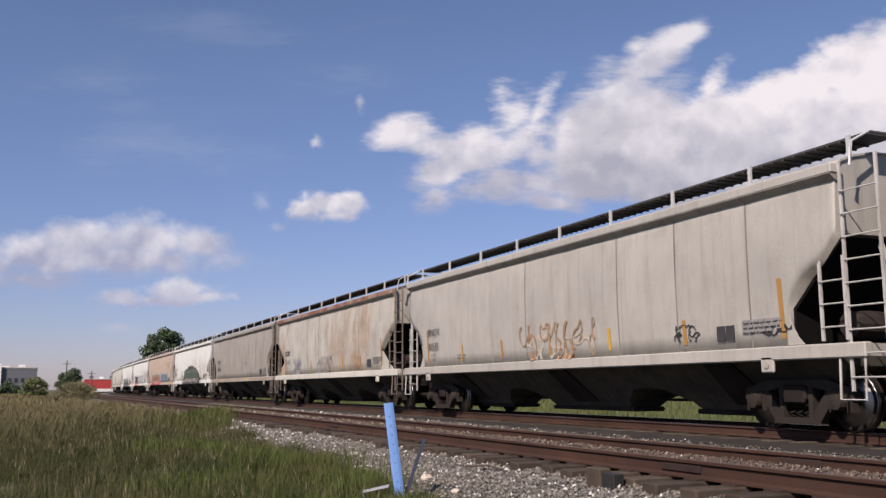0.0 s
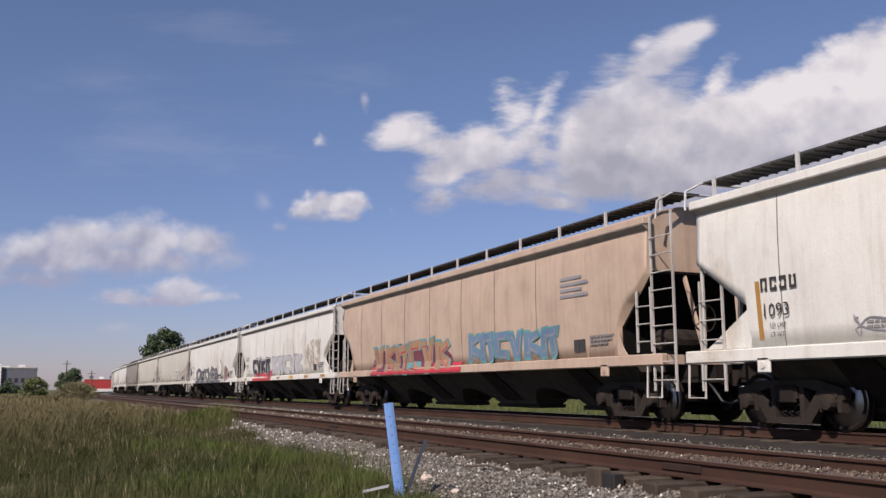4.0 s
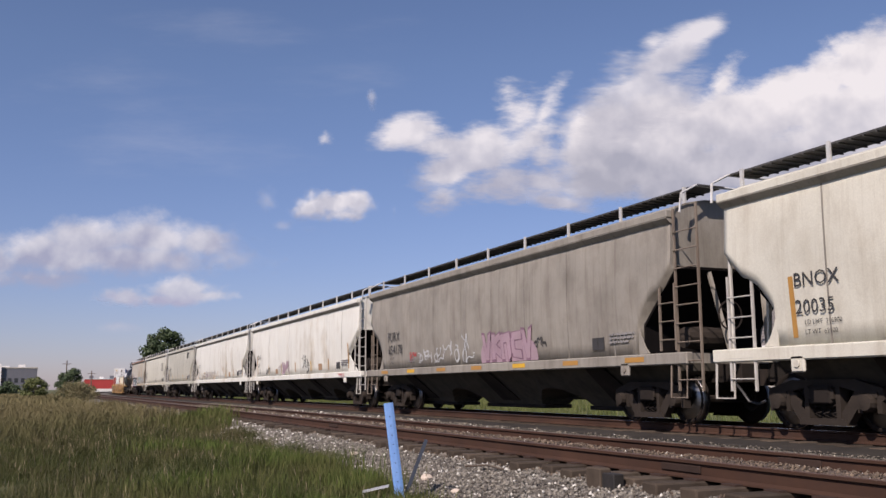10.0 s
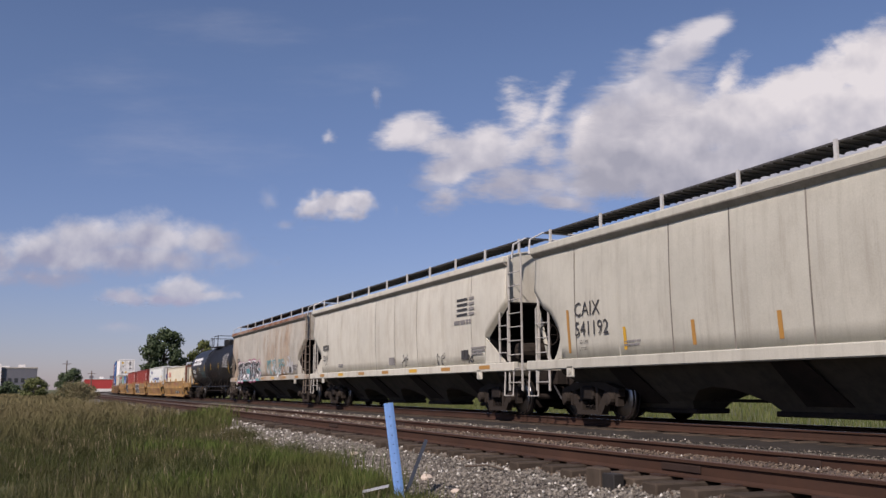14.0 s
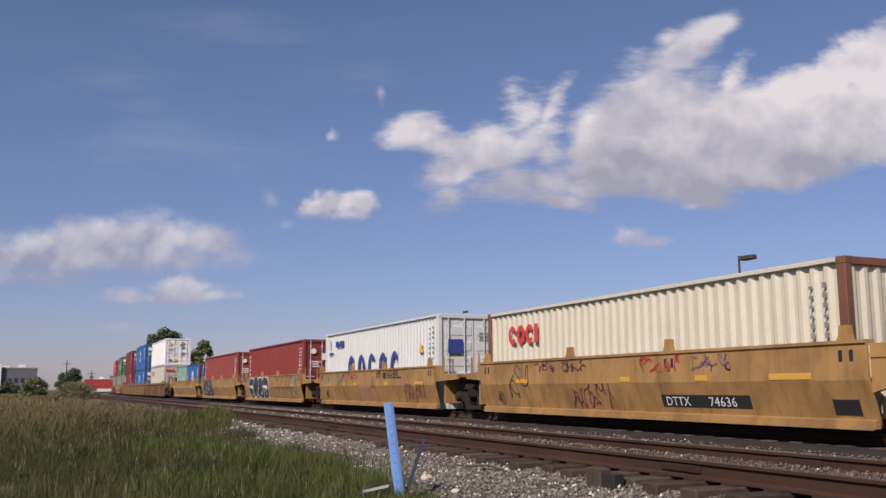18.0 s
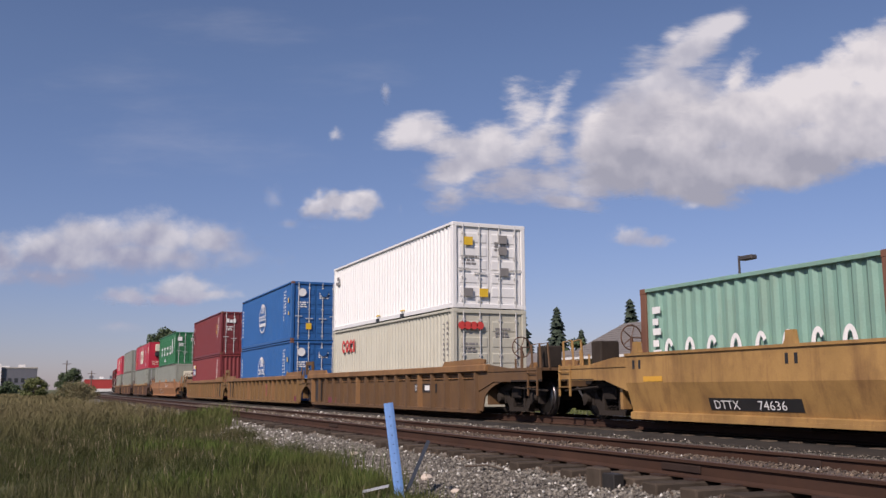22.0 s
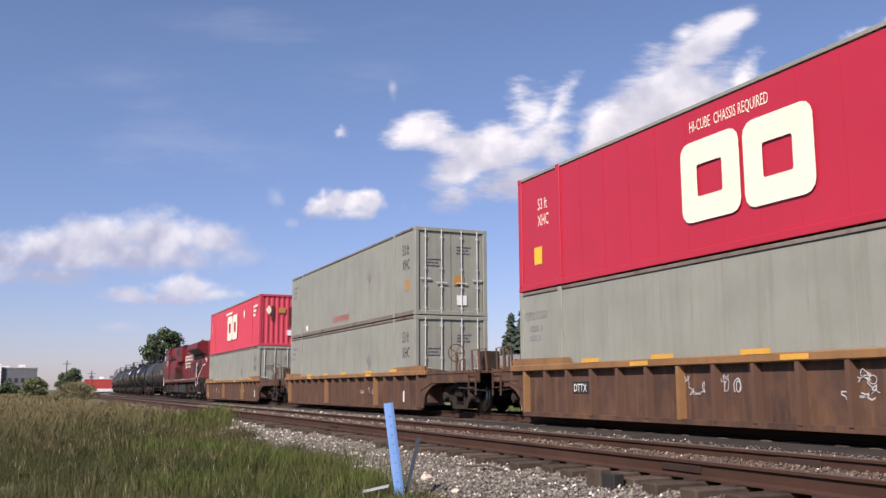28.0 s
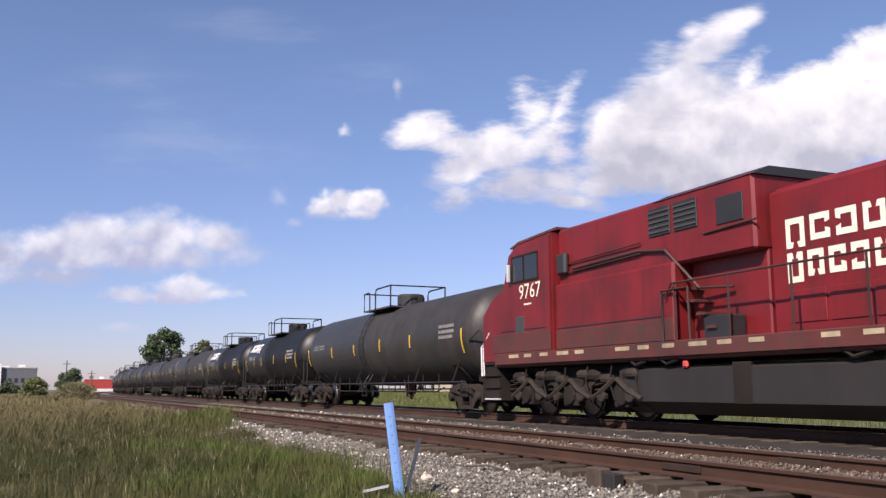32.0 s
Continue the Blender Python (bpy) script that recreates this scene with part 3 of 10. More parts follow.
def blocks(parent, n, x, z, y, w, h, gap, mat, name="mark_block", ring=0.0, slant=0.0, oval=False, yf=None, label="", cut=None):
    """A painted mark as a row of n plain blocks or rings."""
    for k in range(n):
        bm = bmesh.new()
        x0 = x + k * (w + gap)
        cx, cz = x0 + w / 2, z + h / 2
        seg = 20 if oval else 4
        def loop(fx, fz):
            if oval:
                return [(cx + math.cos(a) * w / 2 * fx, cz + math.sin(a) * h / 2 * fz) for a in [2 * math.pi * i / seg for i in range(seg)]]
            return [(cx - w / 2 * fx, cz - h / 2 * fz), (cx + w / 2 * fx, cz - h / 2 * fz), (cx + w / 2 * fx, cz + h / 2 * fz), (cx - w / 2 * fx, cz + h / 2 * fz)]
        def vert(p):
            yy = yf(p[1]) if yf else y
            return bm.verts.new((p[0] + slant * (p[1] - z), yy, p[1]))
        a = [vert(p) for p in loop(1, 1)]
        if ring:
            b = [vert(p) for p in loop(1 - 2 * ring / w, 1 - 2 * ring / h)]
            side = (0, 1, 3, 2)[(k if cut is None else cut) % 4] if n > 1 or cut is not None else -1
            for i in range(seg):
                if oval:
                    if n > 1 and k % 2 == 0 and i in (0, 1, seg - 2, seg - 1):
                        continue
                elif i == side:
                    for u0, u1 in ((0.0, 0.34), (0.66, 1.0)):
                        q = [p0.co.lerp(p1.co, u) for p0, p1, u in ((a[i], a[(i + 1) % 4], u0), (a[i], a[(i + 1) % 4], u1), (b[i], b[(i + 1) % 4], u1), (b[i], b[(i + 1) % 4], u0))]
                        bm.faces.new([bm.verts.new(p) for p in q])
                    continue
                bm.faces.new((a[i], a[(i + 1) % seg], b[(i + 1) % seg], b[i]))
        else:
            bm.faces.new(a)
        part(name, bm, mat, parent, label)


# ---------------------------------------------------------------- covered hopper cars
EAVE, SILL_T, SILL_B = 3.93, 1.32, 1.10


def hop_y(z, bulge=0.10, top=1.50):
    """Half width of a hopper's side at height z."""
    u = min(max((z - SILL_T) / (EAVE - SILL_T), 0), 1)
    return top + bulge * math.sin(math.pi * (0.15 + 0.75 * u)) - 0.03 * (1 - u)


CODES = {"854181": "FURX", "654178": "FURX", "20035": "BNOX", "20052": "BNOX", "30535": "BNOX", "1057": "SOXX", "1020": "SOXX", "1084": "SOXX", "1000": "ALHX", "541192": "CAIX"}
LIMITS = {"20035": ("216900", "69100"), "20052": ("217100", "68900"), "1057": ("219300", "66700"), "1020": ("219500", "66500"), "1084": ("219600", "66400"), "1000": ("219100", "66900")}


def hopper(name_label, ref_r, ref_l, paint, roof=None, sill=None, style="flat", post=None, number="", code=4, under=None, marks=None,
           yellow=None, chute=None, seams=9):
    """A covered hopper between two coupling points; front is +x."""
    L = ref_r - ref_l
    car = thing("covered_hopper", name_label, "freight car", "covered hopper cars of the train")
    rolls(car, (ref_r + ref_l) / 2)
    B = L / 2 - 0.75          # end of the body side
    E_ = L / 2 - 0.35         # end of the sill
    roof, sill, post, steps = roof or paint, sill or paint, post or M_GALV, (M_LADDERD if paint in (M_DULL, M_TAUPE, M_RUSTY) else M_LADDER)
    cut_z, tip_z = (2.85, 2.02) if style == "flat" else (2.95, 1.90)
    cut = 1.22 if style == "flat" else 1.10
    lobe = ((0.0, 2.95), (0.42, 2.50), (0.55, 2.46), (0.78, 2.32), (0.95, 2.12), (1.05, 1.98), (1.10, 1.88))

    def low(x):
        d = B - abs(x)
        if d >= cut:
            return SILL_T - 0.02
        d = max(d, 0.0)
        if style == "round":
            for (d0, z0), (d1, z1) in zip(lobe, lobe[1:]):
                if d <= d1:
                    return z0 + (z1 - z0) * (d - d0) / (d1 - d0)
        return tip_z + (cut_z - tip_z) * (1 - d / cut)
    sr = random.Random(int(abs(ref_r) * 7))
    seam_x = [-B] + [-B + 2 * B * k / seams + sr.uniform(-0.08, 0.08) for k in range(1, seams)] + [B]

    def bow(x):
        for a0, a1 in zip(seam_x, seam_x[1:]):
            if x <= a1 + 1e-6:
                return 0.013 * (1 - math.sin(math.pi * min(max((x - a0) / (a1 - a0), 0), 1))) ** 1.6
        return 0.0
    cols = sorted(set([round(a0 + (a1 - a0) * i / 8, 3) for a0, a1 in zip(seam_x, seam_x[1:]) for i in range(9)] + [round(s * (B - cut * k / 10), 3) for k in range(11) for s in (-1, 1)] + [round(s * (B - cut + 0.012), 3) for s in (-1, 1)]))
    bm = bmesh.new()
    rings = []
    for x in cols:
        zl = low(x)
        ring = []
        for j in range(9):
            z = zl + (EAVE - zl) * j / 8
            ring.append((-hop_y(z) + bow(x) * math.sin(math.pi * (0.12 + 0.76 * j / 8)), z))
        up = [(-1.46, EAVE + 0.10), (-1.2, EAVE + 0.17), (-0.75, EAVE + 0.24), (0, EAVE + 0.27)] if style != "round" else [(-1.42, EAVE + 0.12), (-1.15, EAVE + 0.22), (-0.75, EAVE + 0.30), (0, EAVE + 0.33)]
        half = ring + up
        full = half + [(-y, z) for y, z in half[-2::-1]]
        rings.append([bm.verts.new((x, y, z)) for y, z in full])
    n = len(rings[0])
    for a, b in zip(rings, rings[1:]):
        for i in range(n):
            bm.faces.new((a[i], b[i], b[(i + 1) % n], a[(i + 1) % n]))
    bm.faces.new(rings[0])
    bm.faces.new(rings[-1][::-1])
    for f in bm.faces:
        f.smooth = abs(f.calc_center_median().z - 2.6) < 1.3 and len(f.verts) == 4
    part("body", bm, paint, car)
    # roof sheet, proud of the body's top
    bm = bmesh.new()
    tops = [(-1.50, EAVE + 0.02), (-1.47, EAVE + 0.11), (-1.21, EAVE + 0.18), (-0.76, EAVE + 0.25), (0, EAVE + 0.28)] if style != "round" else [(-1.50, EAVE + 0.02), (-1.43, EAVE + 0.13), (-1.16, EAVE + 0.23), (-0.76, EAVE + 0.31), (0, EAVE + 0.34)]
    full = tops + [(-y, z) for y, z in tops[-2::-1]]
    bottom = [(y * 0.985, z - 0.03) for y, z in full[::-1]]
    prism(bm, full + bottom, -B - 0.03, B + 0.03, "x")
    part("roof", bm, roof, car)
    for y in (-1, 1):
        bm = bmesh.new()
        box(bm, -B - 0.05, B + 0.05, min(y * 1.50, y * 1.66), max(y * 1.50, y * 1.66), EAVE - 0.09, EAVE + 0.06)
        bmesh.ops.bevel(bm, geom=bm.edges[:], offset=0.015, segments=1, affect="EDGES")
        part("top_chord", bm, sill if roof is paint else roof, car)
        # added flange: eave shade and grime put into its slope and dull grey
        bm = bmesh.new()
        prism(bm, [(y * 1.51, EAVE - 0.088), (y * 1.657, EAVE - 0.088), (y * 1.657, EAVE - 0.10), (y * 1.55, EAVE - 0.19), (y * 1.51, EAVE - 0.19)], -B - 0.03, B + 0.03, "x")
        part("eave_flange", bm, M_DULL, car, "grimy grey flange added for the shade line under the roof edge")
        bm = bmesh.new()
        box(bm, -E_, E_, min(y * 1.44, y * 1.60), max(y * 1.44, y * 1.60), SILL_B, SILL_T)
        bmesh.ops.bevel(bm, geom=bm.edges[:], offset=0.02, segments=1, affect="EDGES")
        part("side_sill", bm, sill, car)
    # panel seams on the near side
    for k in range(1, seams):
        x = seam_x[k]
        bm = bmesh.new()
        z0 = low(x) + 0.02
        prev = None
        wd = 0.012 if style == "flat" else 0.018
        for j in range(9):
            z = z0 + (EAVE - 0.04 - z0) * j / 8
            y = -hop_y(z) + 0.013 * math.sin(math.pi * (0.12 + 0.76 * j / 8)) - 0.006
            dx = 0.03 * math.sin(3 * j / 8.0) if style == "round" else 0
            cur = (bm.verts.new((x - wd + dx, y, z)), bm.verts.new((x + wd + dx, y, z)))
            if prev:
                bm.faces.new((prev[0], prev[1], cur[1], cur[0]))
            prev = cur
        part("panel_seam", bm, M_SEAM if sr.random() < 0.6 else paint, car)
    # slope sheets, end frames and platforms
    for s in (-1, 1):
        bm = bmesh.new()
        box(bm, min(s * (E_ - 0.1), s * (E_ - 0.02)), max(s * (E_ - 0.1), s * (E_ - 0.02)), -1.44, 1.44, SILL_B + 0.02, SILL_T - 0.02)
        part("end_sill", bm, sill, car)
        bm = bmesh.new()
        box(bm, min(s * (B - 1.6), s * E_), max(s * (B - 1.6), s * E_), -0.35, 0.35, 0.78, 1.12)
        part("centre_sill", bm, M_UNDER, car)
        # black slab: the shade of the end void put into its colour
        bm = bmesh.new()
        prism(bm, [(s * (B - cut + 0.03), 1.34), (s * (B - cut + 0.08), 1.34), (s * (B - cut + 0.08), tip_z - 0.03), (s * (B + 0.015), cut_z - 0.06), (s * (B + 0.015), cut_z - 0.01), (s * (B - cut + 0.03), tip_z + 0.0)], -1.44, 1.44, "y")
        part("slope_sheet", bm, M_VOID, car, "end slope sheet, black with the shade of the open end")
        bm = bmesh.new()
        gz = tip_z - 0.03
        prism(bm, [(s * (B - cut - 0.02), gz), (s * (B - cut - 0.02), 1.33), (s * (B - 0.12), 1.33), (s * (B - 0.35), 1.46)] if style == "flat" else [(s * (B - cut - 0.02), gz), (s * (B - cut - 0.02), 1.33), (s * (B - 0.80), 1.33), (s * (B - 0.93), 1.46), (s * (B - 1.03), 1.64)], -1.535, -1.50, "y")
        part("end_gusset", bm, paint, car)
        bm = bmesh.new()
        for y in (-0.45, 0.45):
            tube(bm, [(s * (E_ - 0.15), y, SILL_T), (s * (B - 0.1), y * 1.5, cut_z + 0.2)], 0.05, 5)
        part("end_brace", bm, sill, car)
        if s > 0:
            ladder(car, B + 0.42, -1.53, 0.62, 4.0, 0.66, steps)
            ladder(car, B - 0.15, -1.56, 1.36, 2.6, 0.46, steps)
        else:
            ladder(car, -B + 0.32, -1.56, 0.62, 2.55, 0.58, steps)
            bm = bmesh.new()
            tube(bm, [(-B + 0.04, -1.5, 1.3), (-B + 0.04, -1.5, 3.0)], 0.035, 6)
            part("end_post", bm, steps, car)
        if s > 0:
            ladder(car, s * (E_ - 0.06), 0.95, 1.3, 4.0, 0.46, steps, along="y")
        bm = bmesh.new()
        tube(bm, [(s * (B + 0.3), -1.54, 3.9), (s * (B + 0.32), -1.5, 4.26), (s * (B + 0.30), -1.15, 4.44), (s * (B + 0.30), 1.15, 4.44)], 0.025, 6)
        part("end_grab_rail", bm, post, car)
        bm = bmesh.new()
        tube(bm, [(s * (E_ - 0.5), -1.55, 1.1), (s * (E_ - 0.5), -1.58, 0.5), (s * (E_ - 0.05), -1.58, 0.5), (s * (E_ - 0.05), -1.55, 1.1)], 0.022, 5)
        part("sill_step", bm, steps, car)
        bm = bbox_bm(-0.14, 0.14, -0.03, 0.03, -0.13, 0.13, bevel=0.02)
        lathe(bm, [(0.06, -0.05), (0.06, -0.03)], 10, "y")
        part("jacking_pad", bm, sill, car, m=T(s * (B - 1.55), -1.57, SILL_B - 0.06))
        coupler(car, s * (L / 2 - 0.75), s)
        truck(car, s * (L / 2 - 2.25))
    def brake():
        bm = bmesh.new()
        tube(bm, [(0, 0.27 * math.cos(math.pi * k / 8), 0.27 * math.sin(math.pi * k / 8)) for k in range(17)], 0.018, 5)
        for k in range(5):
            a = 2 * math.pi * k / 5
            tube(bm, [(0, 0, 0), (0, 0.28 * math.cos(a), 0.28 * math.sin(a))], 0.012, 4)
        return bm
    shared("brake_wheel", "brake_wheel", brake, M_TRUCK, car, m=T(E_ + 0.05, -0.6, 2.0))
    bm = bmesh.new()
    lathe(bm, [(0.0, -0.5), (0.2, -0.45), (0.22, 0.0), (0.2, 0.45), (0.0, 0.5)], 12, "y")
    part("brake_cylinder", bm, M_TRUCKB, car, m=T(E_ - 0.75, -0.6, 1.62))
    # running board along the roof
    n_post = int(2 * B / 1.95)
    for y in (-1, 1):
        bm = bmesh.new()
        box(bm, -B - 0.35, B + 0.35, min(y * 0.50, y * 1.12), max(y * 0.50, y * 1.12), 4.43, 4.46)
        for k in range(int(2 * B / 0.24)):
            x = -B + 0.24 * k
            box(bm, x, x + 0.03, min(y * 0.50, y * 1.12), max(y * 0.50, y * 1.12), 4.405, 4.429)
        part("running_board", bm, M_GRATE, car, "dark steel roof walkway grating")
    for k in range(n_post + 1):
        x = -B + 0.05 + (2 * B - 0.1) * k / n_post
        shared(("board_post", style), "walkway_post", lambda: bbox_bm(-0.035, 0.035, -0.02, 0.02, 0, 0.38), post, car, m=T(x, -1.14, 4.10))
    bm = bbox_bm(-B + 0.6, B - 0.6, -0.32, 0.32, EAVE + 0.26, EAVE + 0.40, bevel=0.03)
    part("roof_hatch", bm, M_DULL, car)
    # discharge hoppers below
    bays = 3 if L < 18.9 else 4
    for k in range(bays):
        cx = (k - (bays - 1) / 2) * (2 * (B - 2.9) / (bays - 1)) * 0.97
        hw = (B - 2.9) / (bays - 1) * 0.97
        bm = bmesh.new()
        e0, e1 = (0.0 if k else 0.9), (0.0 if k < bays - 1 else 0.9)
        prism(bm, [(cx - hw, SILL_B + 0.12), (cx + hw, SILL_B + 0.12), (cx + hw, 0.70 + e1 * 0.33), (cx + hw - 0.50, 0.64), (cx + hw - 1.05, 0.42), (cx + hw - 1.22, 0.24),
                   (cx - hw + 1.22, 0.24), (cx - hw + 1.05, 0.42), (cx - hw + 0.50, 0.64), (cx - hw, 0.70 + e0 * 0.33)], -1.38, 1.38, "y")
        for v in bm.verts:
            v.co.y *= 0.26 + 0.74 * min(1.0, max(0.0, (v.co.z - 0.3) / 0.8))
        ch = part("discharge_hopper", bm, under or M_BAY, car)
        for sy in (-1, 1):
            # dark plate in front of each bay stands in for its shaded facet
            bm = bmesh.new()
            prism(bm, [(cx - 0.35, SILL_B + 0.05), (cx + 0.35, SILL_B + 0.05), (cx + 0.5, 0.36), (cx - 0.5, 0.36)], -0.02, 0.02, "y")
            for v in bm.verts:
                v.co.y += sy * (0.02 + 1.38 * (0.26 + 0.74 * min(1.0, (v.co.z - 0.3) / 0.8)))
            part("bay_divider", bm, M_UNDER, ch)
        bm = bbox_bm(cx - hw + 1.05, cx + hw - 1.05, -0.40, 0.40, 0.17, 0.27, bevel=0.02)
        part("outlet_gate", bm, M_TRUCK, ch)
    bm = bmesh.new()
    box(bm, -B + 2.2, B - 2.2, -0.06, 0.0, 0.40, 0.46)
    part("brake_rod", bm, M_UNDER, car)
    # near-side markings
    yb = lambda z: -hop_y(z) - 0.012
    for k in range(7):
        if yellow is None:
            break
        x = -B + 1.50 + (2 * B - 2.7) * k / 6
        zt = 1.45 if yellow == "side" else 1.16
        bm = bmesh.new()
        if yellow == "side":
            hh = 0.95 if k in (0, 6) else 0.45
            vs = [bm.verts.new((x + a * 0.05, yb(SILL_T + 0.12 + hh * b) , SILL_T + 0.12 + hh * b)) for a, b in ((-1, 0), (1, 0), (1, 1), (-1, 1))]
        else:
            vs = [bm.verts.new((x + a * 0.32, -1.606, 1.17 + b * 0.1)) for a, b in ((-1, 0), (1, 0), (1, 1), (-1, 1))]
        bm.faces.new(vs)
        part("reflector_strip", bm, M_YELLOW if k % 3 == 1 and name_label[0] != "c" else M_AMBER, car)
    mk = marks or M_MARK
    x0, big = (-B + 1.58, 1.0) if len(number) < 6 else (-B + 1.8, 1.4)
    if number:
        if number in CODES:
            letters(CODES[number], 0.31 * big, mk, car, T(x0 - 0.02, yb(2.55) - 0.003, 2.22), name="reporting_mark", squeeze=1.02)
        else:
            blocks(car, code, x0, 2.22, yb(2.3) - 0.003, 0.15 * big, 0.21 * big, 0.06 * big, mk, "owner_mark_block", ring=0.045 * big)
        letters(number, 0.31 * big, mk, car, T(x0 - 0.02, yb(2.1) - 0.003, 1.80), squeeze=1.02)
        for k, (word, n_) in enumerate(zip(("LD LMT", "LT WT"), LIMITS.get(number, ("", "")))):
            letters(word + "  " + n_, 0.105, mk, car, T(x0 + 0.14, yb(1.72) - 0.003, 1.63 - 0.15 * k), name="lettering")
    bm = bmesh.new()
    for bx in (0, 0.23):
        box(bm, B - 2.75 + bx, B - 2.55 + bx, yb(1.75), yb(1.75) + 0.02, 1.46, 1.72)
    part("data_panel", bm, M_MARK, car, "small black data panels")
    bars(car, (0.9, 0.85, 0.7), M_MARKG, B - 2.1, 1.78, yb(1.9) + 0.004, h=0.045)
    bars(car, (0.55, 0.5), M_MARKG, -B + 3.6, 1.62, yb(1.6) + 0.004, h=0.04)
    return car, B, yb


hopper("light grey covered hopper car with round end openings", 291.0, 270.5, M_GREY, style="round", yellow="side", number="30541")
hA = hopper("light grey covered hopper car with faded brown tags", 270.5, 251.7, M_GREY, style="round", yellow="side", number="30535")
hB = hopper("rust-stained beige covered hopper car with orange streaks", 251.7, 233.9, M_RUSTY, roof=M_RUSTROOF, sill=M_CREAM, style="flat", yellow="side", number="11119")
hC = hopper("taupe grey covered hopper car with rounded ends", 233.9, 215.22, M_TAUPE, style="round", yellow="sill", number="854181")
hD = hopper("white covered hopper car with green and pink sprayed mural", 215.22, 195.2, M_WHITE, yellow="side", number="1093")
hE = hopper("tan covered hopper car with blue and red sprayed tags", 195.2, 174.0, M_TAN, style="round", yellow=None, number="")
hF = hopper("white covered hopper car with black and red sprayed tag", 174.0, 154.13, M_WHITE, yellow="sill", number="1084")
hG = hopper("white covered hopper car with grey outline tags", 154.13, 133.68, M_WHITE, yellow=None, number="1000")
hH = hopper("cream covered hopper car with a black outline tag", 133.68, 112.2, M_CREAM, style="round", yellow="side", number="20052")
hI = hopper("cream white covered hopper car with round end openings", 112.2, 91.0, M_CREAM, style="round", yellow="side", number="20035")
hJ = hopper("dark grey-brown covered hopper car with purple tag", 91.0, 72.42, M_DULL, style="round", yellow="sill", number="654178")
hK = hopper("white covered hopper car with small dark tags", 72.42, 52.16, M_WHITE, yellow="side", number="1057")
hL = hopper("white covered hopper car with scribbled brown lines", 52.16, 31.79, M_WHITE, yellow="side", number="1020")
hM = hopper("pale grey-green covered hopper car with rounded ends", 31.79, 14.79, M_GREYG, style="round", yellow="side", number="541192")
hN = hopper("off-white covered hopper car with small scribbles", 14.79, -4.7, M_CREAM, yellow="sill", number="2251")
hO = hopper("orange-rusted covered hopper car with black white and teal mural", -4.7, -23.0, M_RUSTY, roof=M_RUSTROOF, yellow="sill", number="10960")

# ---------------------------------------------------------------- well cars
M_ORANGE = surface("well_faded_orange", (0.36, 0.17, 0.07), 0.65, vary=0.2, streak=0.5, dirt=(0.14, 0.08, 0.05), dirt_amt=0.5, bump=0.08)


